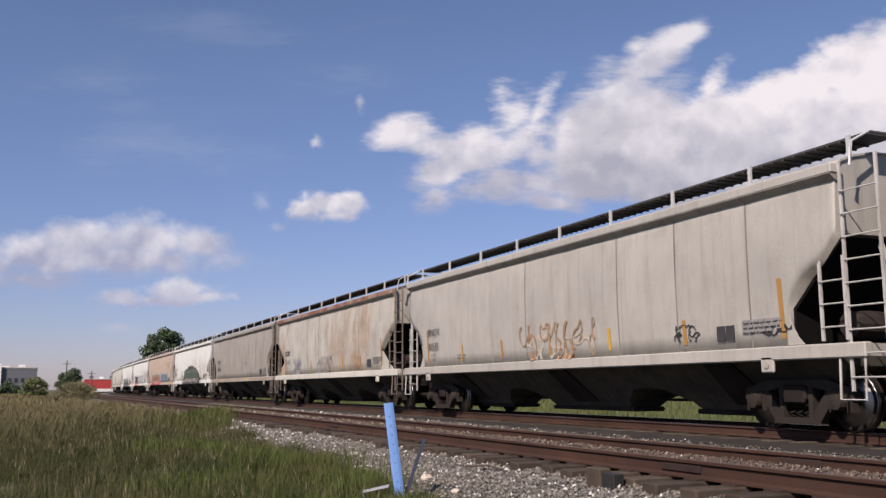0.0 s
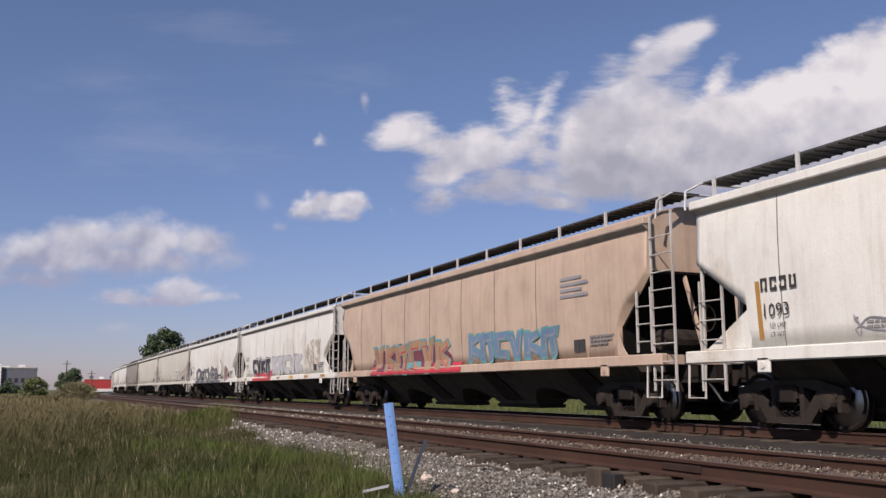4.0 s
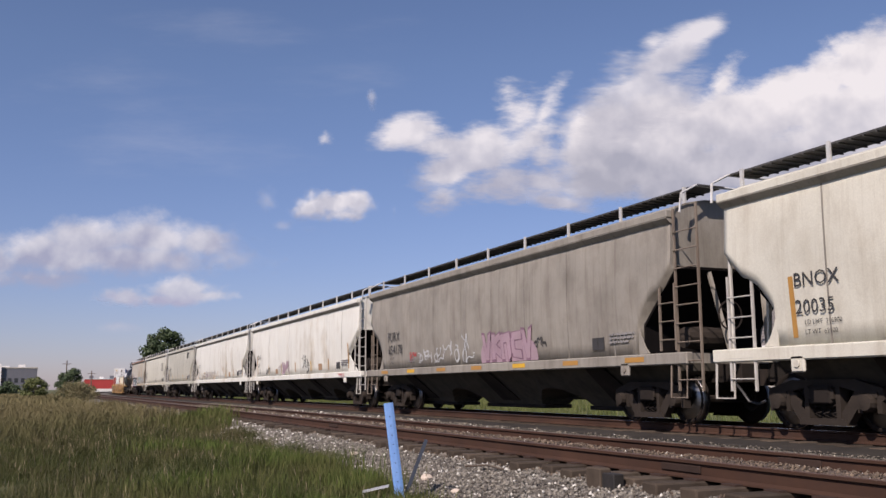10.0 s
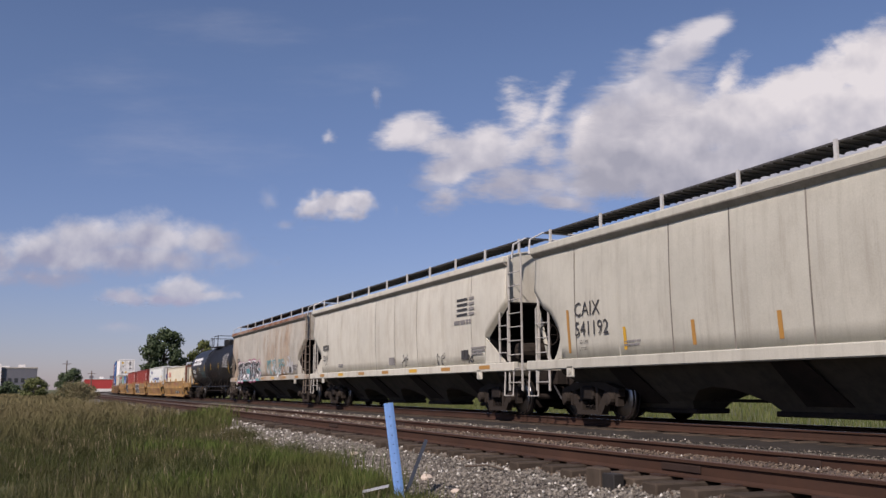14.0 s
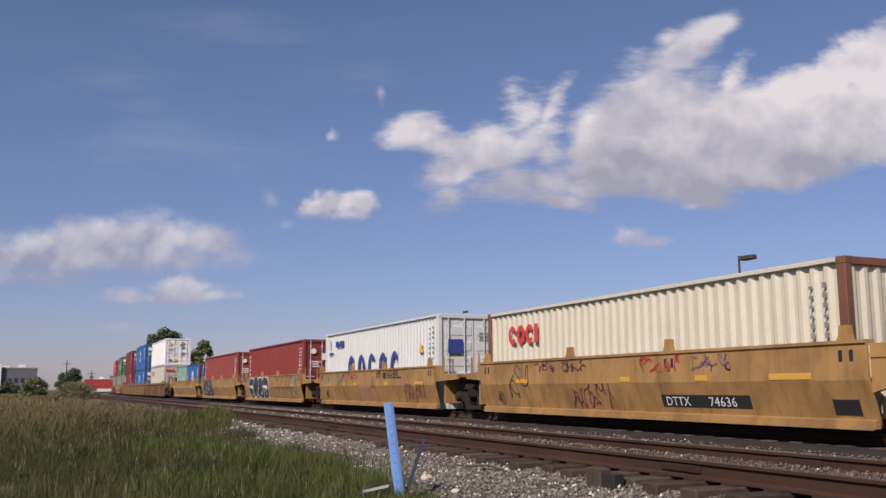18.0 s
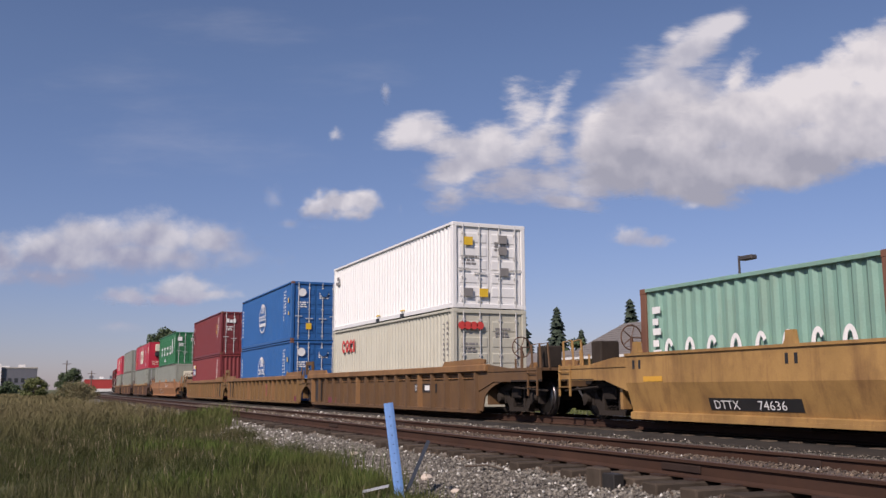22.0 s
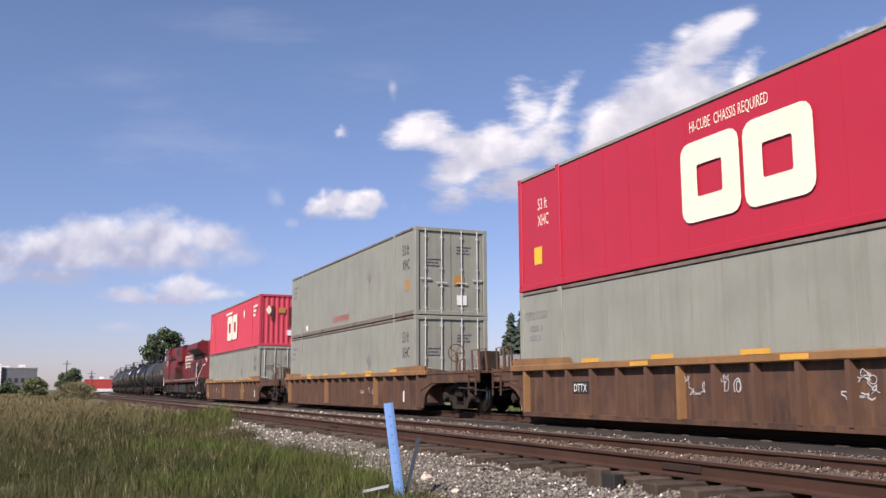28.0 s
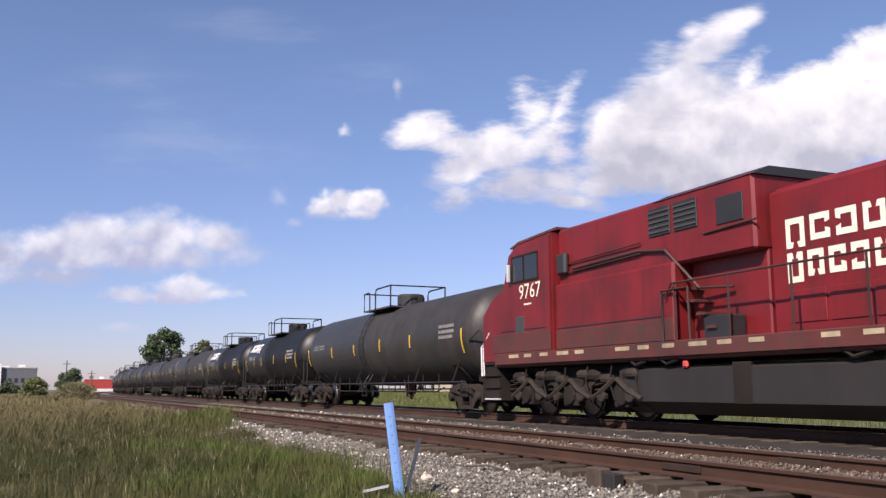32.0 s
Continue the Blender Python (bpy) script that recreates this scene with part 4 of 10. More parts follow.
def well(label, ref_r, ref_l, side_r, side_l, trucks, style="smooth", paint=None, chord=None, rib_gap=1.02, end_r=False, end_l=False):
    """One well unit between two coupling points; trucks: refs of the trucks that it carries."""
    paint = paint or M_TTX
    chord = chord or paint
    mid = (ref_r + ref_l) / 2
    car = thing("well_car", label, "well car", "container well cars of the train")
    rolls(car, mid)
    a, b = side_l - mid, side_r - mid
    q0, q1 = (1.12, 1.31) if paint in (M_TTXD, M_TTXL) else (1.08, 1.23)
    for sy in (-1, 1):
        if style == "smooth":
            prof = [(1.29, 0.09), (1.38, 0.09), (1.38, 0.20), (1.31, 0.22), (1.47, 0.78), (1.47, 1.30), (1.50, 1.31), (1.50, 1.36), (1.30, 1.36), (1.30, 1.30), (1.42, 1.28), (1.42, 0.79), (1.27, 0.24)]
            bm = bmesh.new()
            prism(bm, [(sy * y, z) for y, z in prof], a, b, "x")
            side = part("side_wall", bm, paint, car)
            bm = bmesh.new()
            box(bm, a + 0.05, b - 0.05, min(sy * 1.33, sy * 1.395), max(sy * 1.33, sy * 1.395), 0.07, 0.14)
            part("bottom_flange", bm, paint, side)
            for k in (0.03, 0.36, 0.64, 0.97):
                x = a + (b - a) * k
                bm = bmesh.new()
                prism(bm, [(x - 0.13, 1.36), (x + 0.13, 1.36), (x + 0.11, 1.44), (x + 0.09, 1.58), (x - 0.06, 1.58), (x - 0.08, 1.44)], min(sy * 1.40, sy * 1.50), max(sy * 1.40, sy * 1.50), "y")
                part("guide_bracket", bm, paint, side)
                if sy < 0:
                    for dx in (-0.13, 0.07):
                        bm = bmesh.new()
                        prism(bm, [(x + dx, 1.05), (x + dx + 0.07, 1.05), (x + dx + 0.07, 1.22), (x + dx, 1.22)], -1.474, -1.468, "y")
                        part("lifting_slot", bm, M_BLACK, side)
        else:
            bm = bmesh.new()
            box(bm, a, b, min(sy * 1.325, sy * 1.345), max(sy * 1.325, sy * 1.345), 0.06, q0 + 0.02)
            side = part("side_wall", bm, paint, car)
            bm = bmesh.new()
            box(bm, a - 0.6, b + 0.6, min(sy * 1.32, sy * 1.50), max(sy * 1.32, sy * 1.50), q0, q1)
            bmesh.ops.bevel(bm, geom=bm.edges[:], offset=0.02, segments=1, affect="EDGES")
            part("top_chord", bm, chord, side, "worn yellow top chord")
            bm = bmesh.new()
            box(bm, a, b, min(sy * 1.32, sy * 1.46), max(sy * 1.32, sy * 1.46), 0.02, 0.12)
            part("bottom_chord", bm, paint, side)
            for zr in () if paint is M_TTXB else (q0 - 0.09, q0 - 0.17):
                bm = bmesh.new()
                tube(bm, [(a, sy * 1.375, zr), (b, sy * 1.375, zr)], 0.014, 5)
                part("lashing_rod", bm, chord, side)
            n = max(4, round((b - a) / rib_gap))
            def rib():
                q = bmesh.new()
                prism(q, [(-0.07, 0.05), (0.07, 0.05), (0.045, -0.085), (-0.045, -0.085)], 0.10, 1.10, "z")
                return q
            for k in range(n + 1):
                x = a + 0.08 + (b - a - 0.16) * k / n
                shared("well_rib", "side_rib", rib, (M_RIBB if paint is M_TTXB else paint) if k % 6 else chord, side, m=T(x, sy * 1.395, 0) @ (Matrix.Identity(4) if sy < 0 else Matrix.Rotation(math.pi, 4, "Z")))
            # raised container guides over the ends
            for s, e in ((-1, a), (1, b)):
                bm = bmesh.new()
                prism(bm, [(e - s * 2.3, q1 - 0.005), (e - s * 2.15, q1 + 0.13), (e + s * 0.25, q1 + 0.16), (e + s * 0.55, q1 + 0.12), (e + s * 0.5, q1 - 0.005)], min(sy * 1.41, sy * 1.46), max(sy * 1.41, sy * 1.46), "y")
                part("container_guide", bm, chord, side)
            # end panels with the arch over the wheels
            for s, e in ((-1, a), (1, b)):
                bm = bmesh.new()
                arc = [(e + s * (1.85 - 1.6 * math.cos(t)), 0.25 + 0.62 * math.sin(t)) for t in [math.pi / 2 * k / 5 for k in range(6)]]
                prism(bm, [(e, q0 + 0.01), (e, 0.08)] + [(e + s * 0.2, 0.08)] + arc + [(e + s * 1.85, q0 + 0.01)], min(sy * 1.34, sy * 1.375), max(sy * 1.34, sy * 1.375), "y")
                part("arch_panel", bm, paint, side)
    # floor ties and bulkheads
    for k in range(7):
        x = a + (b - a) * (k + 0.5) / 7
        shared("well_floor", "floor_beam", lambda: bbox_bm(-0.2, 0.2, -1.3, 1.3, 0.02, 0.12), M_UNDER, car, m=T(x, 0, 0))
    for s, e, stop, plat in ((-1, a, ref_l - mid, end_l), (1, b, ref_r - mid, end_r)):
        bm = bmesh.new()
        box(bm, min(e + s * 0.36, e + s * 0.46), max(e + s * 0.36, e + s * 0.46), -1.3, 1.3, 0.25, 1.1)
        part("bulkhead", bm, paint, car)
        reach = abs(stop - e)
        if plat:
            bm = bmesh.new()
            box(bm, min(e, stop - s * 0.5), max(e, stop - s * 0.5), -0.45, 0.45, 0.72, 1.10)
            part("end_sill", bm, paint, car)
            bm = bmesh.new()
            box(bm, min(e, stop - s * 0.55), max(e, stop - s * 0.55), -1.42, 1.42, 1.10, 1.17)
            part("end_platform", bm, paint, car)
            for sy in (-1, 1):
                bm = bmesh.new()
                prism(bm, [(e, 1.30), (e + s * 0.5, 1.30), (e + s * reach * 0.55, 1.14), (e + s * (reach - 0.5), 1.14), (e + s * (reach - 0.5), 0.84), (e + s * 0.9, 0.84), (e, 0.6)], min(sy * 1.30, sy * 1.40), max(sy * 1.30, sy * 1.40), "y")
                part("end_gusset", bm, paint, car)
        else:
            bm = bmesh.new()
            prism(bm, [(e, 0.55), (e, 1.1), (stop, 1.0), (stop, 0.62)], -0.4, 0.4, "y")
            part("articulation_arm", bm, M_UNDER, car)
            for sy in (-1, 1):
                bm = bmesh.new()
                prism(bm, [(e, 1.35), (e + s * 0.22, 1.35), (e + s * 0.34, 1.12), (e + s * reach * 0.8, 1.08), (e + s * reach * 0.8, 0.94), (e, 0.88)], min(sy * 1.32, sy * 1.41), max(sy * 1.32, sy * 1.41), "y")
                part("end_gusset", bm, paint, car)
                for px_, ph in ((0.25, 1.62), (0.6, 1.52)):
                    bm = bmesh.new()
                    tube(bm, [(e + s * reach * px_, sy * 1.36, 1.0), (e + s * reach * px_, sy * 1.36, ph)], 0.03, 5)
                    part("stanchion", bm, paint, car)
            bm = bmesh.new()
            box(bm, min(e, e + s * reach * 0.8), max(e, e + s * reach * 0.8), -1.3, 1.3, 1.0, 1.06)
            part("end_platform", bm, paint, car)
            if style != "smooth" and s < 0:
                for sy in (-1, 1):
                    bm = bmesh.new()
                    for q in ((0.1, 0.24, 1.3, 1.86), (0.24, 1.2, 1.70, 1.86), (1.06, 1.2, 1.3, 1.70)):
                        box(bm, min(e + s * q[0], e + s * q[1]), max(e + s * q[0], e + s * q[1]), min(sy * 1.33, sy * 1.42), max(sy * 1.33, sy * 1.42), q[2], q[3])
                    part("guide_frame", bm, paint, car)
        if plat:
            coupler(car, stop - s * 0.75, s)
            for x in (0.55, 0.95):
                bm = bmesh.new()
                xx = stop - s * x
                tube(bm, [(xx, -1.3, 1.15), (xx, -1.32, 1.72), (xx, -1.1, 1.76), (xx, -1.05, 1.15)], 0.028, 5)
                part("grab_rail", bm, paint, car)
            ladder(car, stop - s * 0.75, -1.42, 0.5, 1.2, 0.45, paint)
            for x, ph in ((1.35, 1.5), (1.7, 1.4)):
                bm = bmesh.new()
                tube(bm, [(stop - s * x, -1.36, 0.9), (stop - s * x, -1.36, ph)], 0.028, 5)
                part("stanchion", bm, paint, car)
            part("brake_housing", bbox_bm(stop - s * 1.25 - 0.2, stop - s * 1.25 + 0.2, -0.9, -0.4, 1.17, 1.72, bevel=0.03), M_TRUCKB, car)
            bm = bmesh.new()
            tube(bm, [(stop - s * 0.4, -1.38, 0.86), (stop - s * 1.9, -1.38, 0.86)], 0.03, 5)
            tube(bm, [(stop - s * 0.4, -1.2, 0.62), (stop - s * 1.9, -1.3, 0.70)], 0.025, 5)
            part("brake_pipe", bm, M_TRUCKB, car)
            def hw():
                q = bmesh.new()
                tube(q, [(0, 0.27 * math.cos(math.pi * k / 8), 0.27 * math.sin(math.pi * k / 8)) for k in range(17)], 0.018, 5)
                for k in range(5):
                    t = 2 * math.pi * k / 5
                    tube(q, [(0, 0, 0), (0, 0.27 * math.cos(t), 0.27 * math.sin(t))], 0.014, 4)
                tube(q, [(0, 0, 0), (0, 0, -0.9)], 0.04, 6)
                return q
            shared("hand_wheel", "hand_brake", hw, M_RIBB, car, "rusty hand-brake wheel", m=T(e + s * 1.0, -0.6, 1.75))
    for r in trucks:
        truck(car, r - mid)
    return car, a, b


YW = "yellow well car with smooth folded sides and sprayed tags"
w1 = well(YW, -40.5, -58.3, -44.35, -57.0, (-42.75, -58.3), end_r=True)
w2 = well(YW, -58.3, -73.9, -60.2, -72.6, (-73.9,))
w3 = well(YW, -73.9, -89.6, -75.8, -88.3, (-89.6,))
w4 = well(YW, -89.6, -105.2, -91.5, -103.9, (-105.2,))
w5 = well(YW, -105.2, -122.8, -107.1, -119.6, (-120.7,), end_l=True)
OW = "ochre ribbed well car with a worn yellow top chord"
b1 = well(OW, -122.8, -144.4, -126.6, -143.2, (-124.9, -144.4), "ribbed", M_TTXD, M_TOPC, end_r=True)
b2 = well(OW, -144.4, -164.0, -145.6, -162.8, (-164.0,), "ribbed", M_TTXL, M_TOPC)
b3 = well(OW, -164.0, -184.1, -165.2, -180.4, (-182.0,), "ribbed", M_TTXL, M_TOPC, end_l=True)
b4 = well("faded orange well car with smooth sides", -184.1, -208.4, -188.0, -205.9, (-186.4, -206.4), "smooth", M_ORANGE, end_r=True, end_l=True)
BW = "rust-brown ribbed well car with a worn yellow top chord"
b5 = well(BW, -208.4, -230.4, -212.2, -228.15, (-210.6, -228.3), "ribbed", M_TTXB, M_TOPC, end_r=True, end_l=True)
b6 = well(BW, -230.4, -253.6, -235.0, -251.5, (-232.7, -251.4), "ribbed", M_TTXB, M_TOPC, end_r=True, end_l=True)
b7 = well(BW, -253.6, -276.6, -258.6, -275.0, (-255.9, -274.4), "ribbed", M_TTXB, M_TOPC, end_r=True, end_l=True)

# ---------------------------------------------------------------- containers
M_C = {
    "cream": surface("box_cream", (0.60, 0.57, 0.44), 0.5, vary=0.06, streak=0.12, dirt=(0.3, 0.22, 0.13), dirt_amt=0.12, bump=0.03),
    "white": surface("box_white", (0.60, 0.63, 0.60), 0.45, vary=0.05, streak=0.1, dirt=(0.4, 0.36, 0.3), dirt_amt=0.1, bump=0.03),
    "clean": surface("box_clean_white", (0.79, 0.79, 0.765), 0.45, vary=0.03, streak=0.04, bump=0.03),
    "beige": surface("box_beige", (0.50, 0.49, 0.40), 0.5, vary=0.06, streak=0.12, dirt=(0.3, 0.22, 0.13), dirt_amt=0.15, bump=0.03),
    "rose": surface("box_rose", (0.26, 0.05, 0.038), 0.5, vary=0.1, streak=0.15, dirt=(0.16, 0.05, 0.04), dirt_amt=0.25, bump=0.03),
    "brown": surface("box_oxide", (0.225, 0.033, 0.023), 0.5, vary=0.1, streak=0.15, dirt=(0.14, 0.05, 0.035), dirt_amt=0.25, bump=0.03),
    "brick": surface("box_brick", (0.165, 0.026, 0.028), 0.5, vary=0.1, streak=0.2, dirt=(0.18, 0.06, 0.05), dirt_amt=0.25, bump=0.03),
    "salmon": surface("box_salmon", (0.205, 0.035, 0.036), 0.5, vary=0.1, streak=0.15, dirt=(0.2, 0.07, 0.06), dirt_amt=0.25, bump=0.03),
    "blue": surface("box_blue", (0.019, 0.108, 0.31), 0.45, vary=0.07, streak=0.1, dirt=(0.03, 0.08, 0.2), dirt_amt=0.2, bump=0.03),
    "seagreen": surface("box_sea_green", (0.20, 0.36, 0.29), 0.5, vary=0.1, streak=0.2, dirt=(0.2, 0.16, 0.1), dirt_amt=0.2, bump=0.03),
    "green": surface("box_green", (0.022, 0.15, 0.058), 0.45, vary=0.08, streak=0.15, dirt=(0.03, 0.08, 0.04), dirt_amt=0.2, bump=0.03),
    "grey": surface("box_grey", (0.262, 0.278, 0.232), 0.55, vary=0.12, streak=0.5, dirt=(0.185, 0.178, 0.135), dirt_amt=0.3, bump=0.03, blotch=0.7, patch=(0.15, 0.09, 0.06), patch_at=(0.68, 0.8), patch_scale=1.1),
    "pink": surface("box_faded_red", (0.52, 0.050, 0.080), 0.5, vary=0.08, streak=0.15, dirt=(0.4, 0.06, 0.08), dirt_amt=0.25, bump=0.03),
    "red": surface("box_red", (0.45, 0.022, 0.045), 0.42, vary=0.06, streak=0.1, dirt=(0.3, 0.03, 0.04), dirt_amt=0.2, bump=0.03),
}
M_BOXRAIL = surface("box_rail_grimy", (0.17, 0.15, 0.125), 0.7, vary=0.3, patch=(0.15, 0.075, 0.045), patch_at=(0.5, 0.64), patch_scale=0.9)
M_BIN_RUST = surface("corner_rust", (0.17, 0.075, 0.045), 0.8, vary=0.3)
M_NAVY = surface("mark_navy", (0.035, 0.06, 0.24), 0.5, vary=0.08)
M_REDMARK = surface("mark_red", (0.60, 0.06, 0.05), 0.5, vary=0.08)
M_HAZY = surface("hazard_yellow", (0.75, 0.48, 0.03), 0.5, vary=0.1)


def wave_bm(length, z0, z1, pitch, depth, flat=0.0):
    """A corrugated sheet along x, its crests at y = 0 and its valleys at y = +depth."""
    bm = bmesh.new()
    pts, x = [(-length / 2, 0.0)], -length / 2 + flat
    pts.append((x, 0.0))
    n = int((length - 2 * flat) / pitch)
    p = (length - 2 * flat) / n
    for k in range(n):
        x0 = -length / 2 + flat + k * p
        pts += [(x0 + p * 0.27, 0.0), (x0 + p * 0.5, depth), (x0 + p * 0.77, depth), (x0 + p, 0.0)]
    pts.append((length / 2, 0.0))
    for (xa, ya), (xb, yb) in zip(pts, pts[1:]):
        if abs(xa - xb) < 1e-5:
            continue
        v = [bm.verts.new(c) for c in ((xa, ya, z0), (xb, yb, z0), (xb, yb, z1), (xa, ya, z1))]
        bm.faces.new(v)
    bmesh.ops.remove_doubles(bm, verts=bm.verts[:], dist=1e-4)
    return bm


CW = 1.219


def container(label, centre, z, length, h, color, ends=("door", "wave"), domestic=False, post_mat=None, group="shipping containers on the train"):
    """A box standing at height z; ends: what the +x and the -x end are."""
    mat = M_C[color]
    box_ = thing("shipping_container", label, "container", group)
    rolls(box_, centre, z)
    hw = 1.295 if domestic else CW
    hl = length / 2
    key = (round(length, 1), round(h, 2), domestic)
    post = post_mat or mat
    for sy in (-1, 1):
        turn = Matrix.Identity(4) if sy < 0 else Matrix.Rotation(math.pi, 4, "Z")
        if domestic == "flat":
            def flat():
                bm = bmesh.new()
                box(bm, -hl + 0.06, hl - 0.06, 0.0, 0.03, 0.15, h - 0.09)
                return bm
            side = shared((key, "flat"), "side_wall", flat, mat, box_, m=T(0, sy * (hw - 0.03), 0) @ turn)
            for k in range(1, 13):
                x = -6.1 + 12.2 * k / 13
                shared((key, "batten"), "panel_joint", lambda: bbox_bm(-0.022, 0.022, -0.006, 0.002, 0.16, h - 0.1), mat, side, m=T(x, -0.0, 0))
        else:
            side = shared((key, "wave"), "side_wall", lambda: wave_bm(length - 0.16, 0.14, h - 0.07, 0.278 if not domestic else 0.30, 0.05 if not domestic else 0.034, 0.1), mat, box_, m=T(0, sy * (hw - 0.045 if not domestic else hw - 0.03), 0) @ turn)
        shared((key, "bottom"), "bottom_rail", lambda: bbox_bm(-hl + 0.1, hl - 0.1, -0.03, 0.03, 0.02, 0.16, bevel=0.008), M_BOXRAIL if domestic and color == "grey" else mat, box_, m=T(0, sy * (hw - 0.03), 0))
        shared((key, "top"), "top_rail", lambda: bbox_bm(-hl + 0.1, hl - 0.1, -0.03, 0.03, h - 0.08, h - 0.005, bevel=0.008), (M_BOXRAIL if color == "grey" else M_C["grey"]) if domestic else mat, box_, m=T(0, sy * (hw - 0.03), 0))
        for sx in (-1, 1):
            shared((key, "post"), "corner_post", lambda: bbox_bm(-0.09, 0.09, -0.07, 0.07, 0.1, h - 0.1, bevel=0.015), post, box_, m=T(sx * (hl - 0.09), sy * (hw - 0.07), 0))
            for zz in (0.0, h - 0.118):
                shared("casting", "corner_casting", lambda: bbox_bm(-0.095, 0.095, -0.085, 0.085, 0, 0.118, bevel=0.012), M_BIN_RUST if color in ("cream", "brown", "rose", "brick", "blue") else post, box_, m=T(sx * (hl - 0.09), sy * (hw - 0.08), zz))
            if domestic:
                shared((key, "mid"), "lift_post", lambda: bbox_bm(-0.09, 0.09, -0.045, 0.045, 0.02, h - 0.005, bevel=0.01), mat, box_, m=T(sx * 6.1, sy * (hw - 0.036), 0))
    shared((key, "roof"), "roof", lambda: bbox_bm(-hl + 0.1, hl - 0.1, -hw + 0.05, hw - 0.05, h - 0.06, h - 0.03), mat, box_)
    shared((key, "floor"), "floor", lambda: bbox_bm(-hl + 0.1, hl - 0.1, -hw + 0.05, hw - 0.05, 0.06, 0.14), M_UNDER, box_)
    for s, kind in ((1, ends[0]), (-1, ends[1])):
        turn = T(s * hl, 0, 0) @ Matrix.Rotation(math.pi / 2 if s > 0 else -math.pi / 2, 4, "Z")
        shared((key, "header"), "end_header", lambda: bbox_bm(-hw + 0.1, hw - 0.1, 0.0, 0.1, h - 0.13, h - 0.005, bevel=0.01), post, box_, m=turn)
        shared((key, "sill"), "end_sill", lambda: bbox_bm(-hw + 0.1, hw - 0.1, 0.0, 0.1, 0.01, 0.15, bevel=0.01), post, box_, m=turn)
        if kind == "door":
            for sx in (-1, 1):
                def leaf():
                    bm = bmesh.new()
                    a, b = (0.012, hw - 0.16)
                    box(bm, a, b, 0.05, 0.09, 0.15, h - 0.13)
                    return bm

                def pressing():
                    bm = bmesh.new()
                    prism(bm, [(0.051, 0.06), (0.035, 0.1), (0.035, 0.35), (0.051, 0.39)], 0.092, hw - 0.26, "x")
                    return bm
                flip = Matrix.Diagonal((sx, 1, 1, 1))
                d = shared((key, "leaf", sx), "door", lambda: (lambda q: (q.transform(flip), q)[1])(leaf()), mat, box_, m=turn)
                for k in range(0 if domestic else 5):
                    shared((key, "pressing", sx), "door_panel", lambda: (lambda q: (q.transform(flip), q)[1])(pressing()), mat, d, m=T(0, 0, 0.28 + (h - 0.55) * k / 5))
                for k in (0.3, 0.78):
                    def rod():
                        bm = bmesh.new()
                        tube(bm, [(0, 0.015, 0.06), (0, 0.015, h - 0.06)], 0.02, 6)
                        for zz in (0.2, 0.9, 1.5, h - 0.35):
                            box(bm, -0.045, 0.045, 0.0, 0.05, zz, zz + 0.06)
                        return bm
                    shared((key, "rod"), "locking_rod", rod, M_GALV, d, "galvanised locking rod", m=T(sx * (hw - 0.1) * k, -0.01, 0))
                    shared("handle", "door_handle", lambda: bbox_bm(-0.02, 0.36, -0.02, 0.0, 1.05, 1.09), M_GALV, d, m=T(sx * (hw - 0.1) * k - 0.17, 0, 0.12 * (k > 0.5)))
                bars(d, (0.5, 0.4, 0.45), M_MARKG if color in ("cream", "white", "clean", "beige", "grey") else M_WMARK, -0.9 if sx < 0 else 0.18, h - 0.55 - 0.45 * (sx < 0), 0.026, h=0.06)
        elif kind == "wave":
            shared((key, "endwave"), "end_wall", lambda: wave_bm(2 * hw - 0.2, 0.14, h - 0.12, 0.26, 0.04, 0.05), mat, box_, m=turn @ T(0, 0.03, 0))
        else:
            shared((key, "endflat"), "end_wall", lambda: bbox_bm(-hw + 0.1, hw - 0.1, 0.02, 0.06, 0.14, h - 0.12), mat, box_, m=turn)
    return box_, hl, hw


def ident(c, hl, hw, mat, h, x=None, rows=9, side="right"):
    """Upright column of small marks near the end of a container's side."""
    x = (hl - 0.75) if x is None else x
    rr = random.Random(int(hl * 10) + rows)
    for col in (0.0, 0.28):
        bm = bmesh.new()
        for k in range(rows):
            if col and k > rows * 0.7:
                break
            zz = h - 0.45 - k * 0.155
            box(bm, x + col, x + col + 0.065, -hw - 0.004, -hw + 0.02, zz, zz + rr.choice((0.05, 0.085)))
        part("stencil_column", bm, mat, c)


H9, H8 = 2.896, 2.591
L40, L20, L53 = 12.19, 6.06, 16.15


def ring_mark(c, x, z, w, n, mat, hw, t=0.16, gap=0.18, hgt=None, name="mark_ring"):
    blocks(c, n, x, z, -hw - 0.006, w, hgt or w * 1.25, gap, mat, name, ring=t, oval=True)


c, hl, hw = container("cream corrugated container with rusty corners and red mark", -50.95, 0.06, L40, H8, "cream", ("wave", "door"), post_mat=M_BIN_RUST)
ring_mark(c, -4.88, 1.71, 0.42, 3, M_REDMARK, hw, 0.13, 0.03, hgt=0.48)
blocks(c, 1, -3.53, 1.72, -hw - 0.006, 0.2, 0.46, 0, M_REDMARK)
ident(c, hl, hw, M_MARKG, H8)
c, hl, hw = container("white corrugated container with large navy blue mark", -66.56, 0.05, L40, H9, "white", ("door", "wave"), post_mat=M_C["white"])
ring_mark(c, -2.9, 0.85, 0.78, 5, M_NAVY, hw, 0.21, 0.42, hgt=1.05)
bars(c, (1.05,), M_NAVY, -4.6, 2.53, -hw, h=0.24)
blocks(c, 1, -5.45, 2.2, -hw - 0.006, 0.07, 0.45, 0, M_NAVY, slant=-0.1)
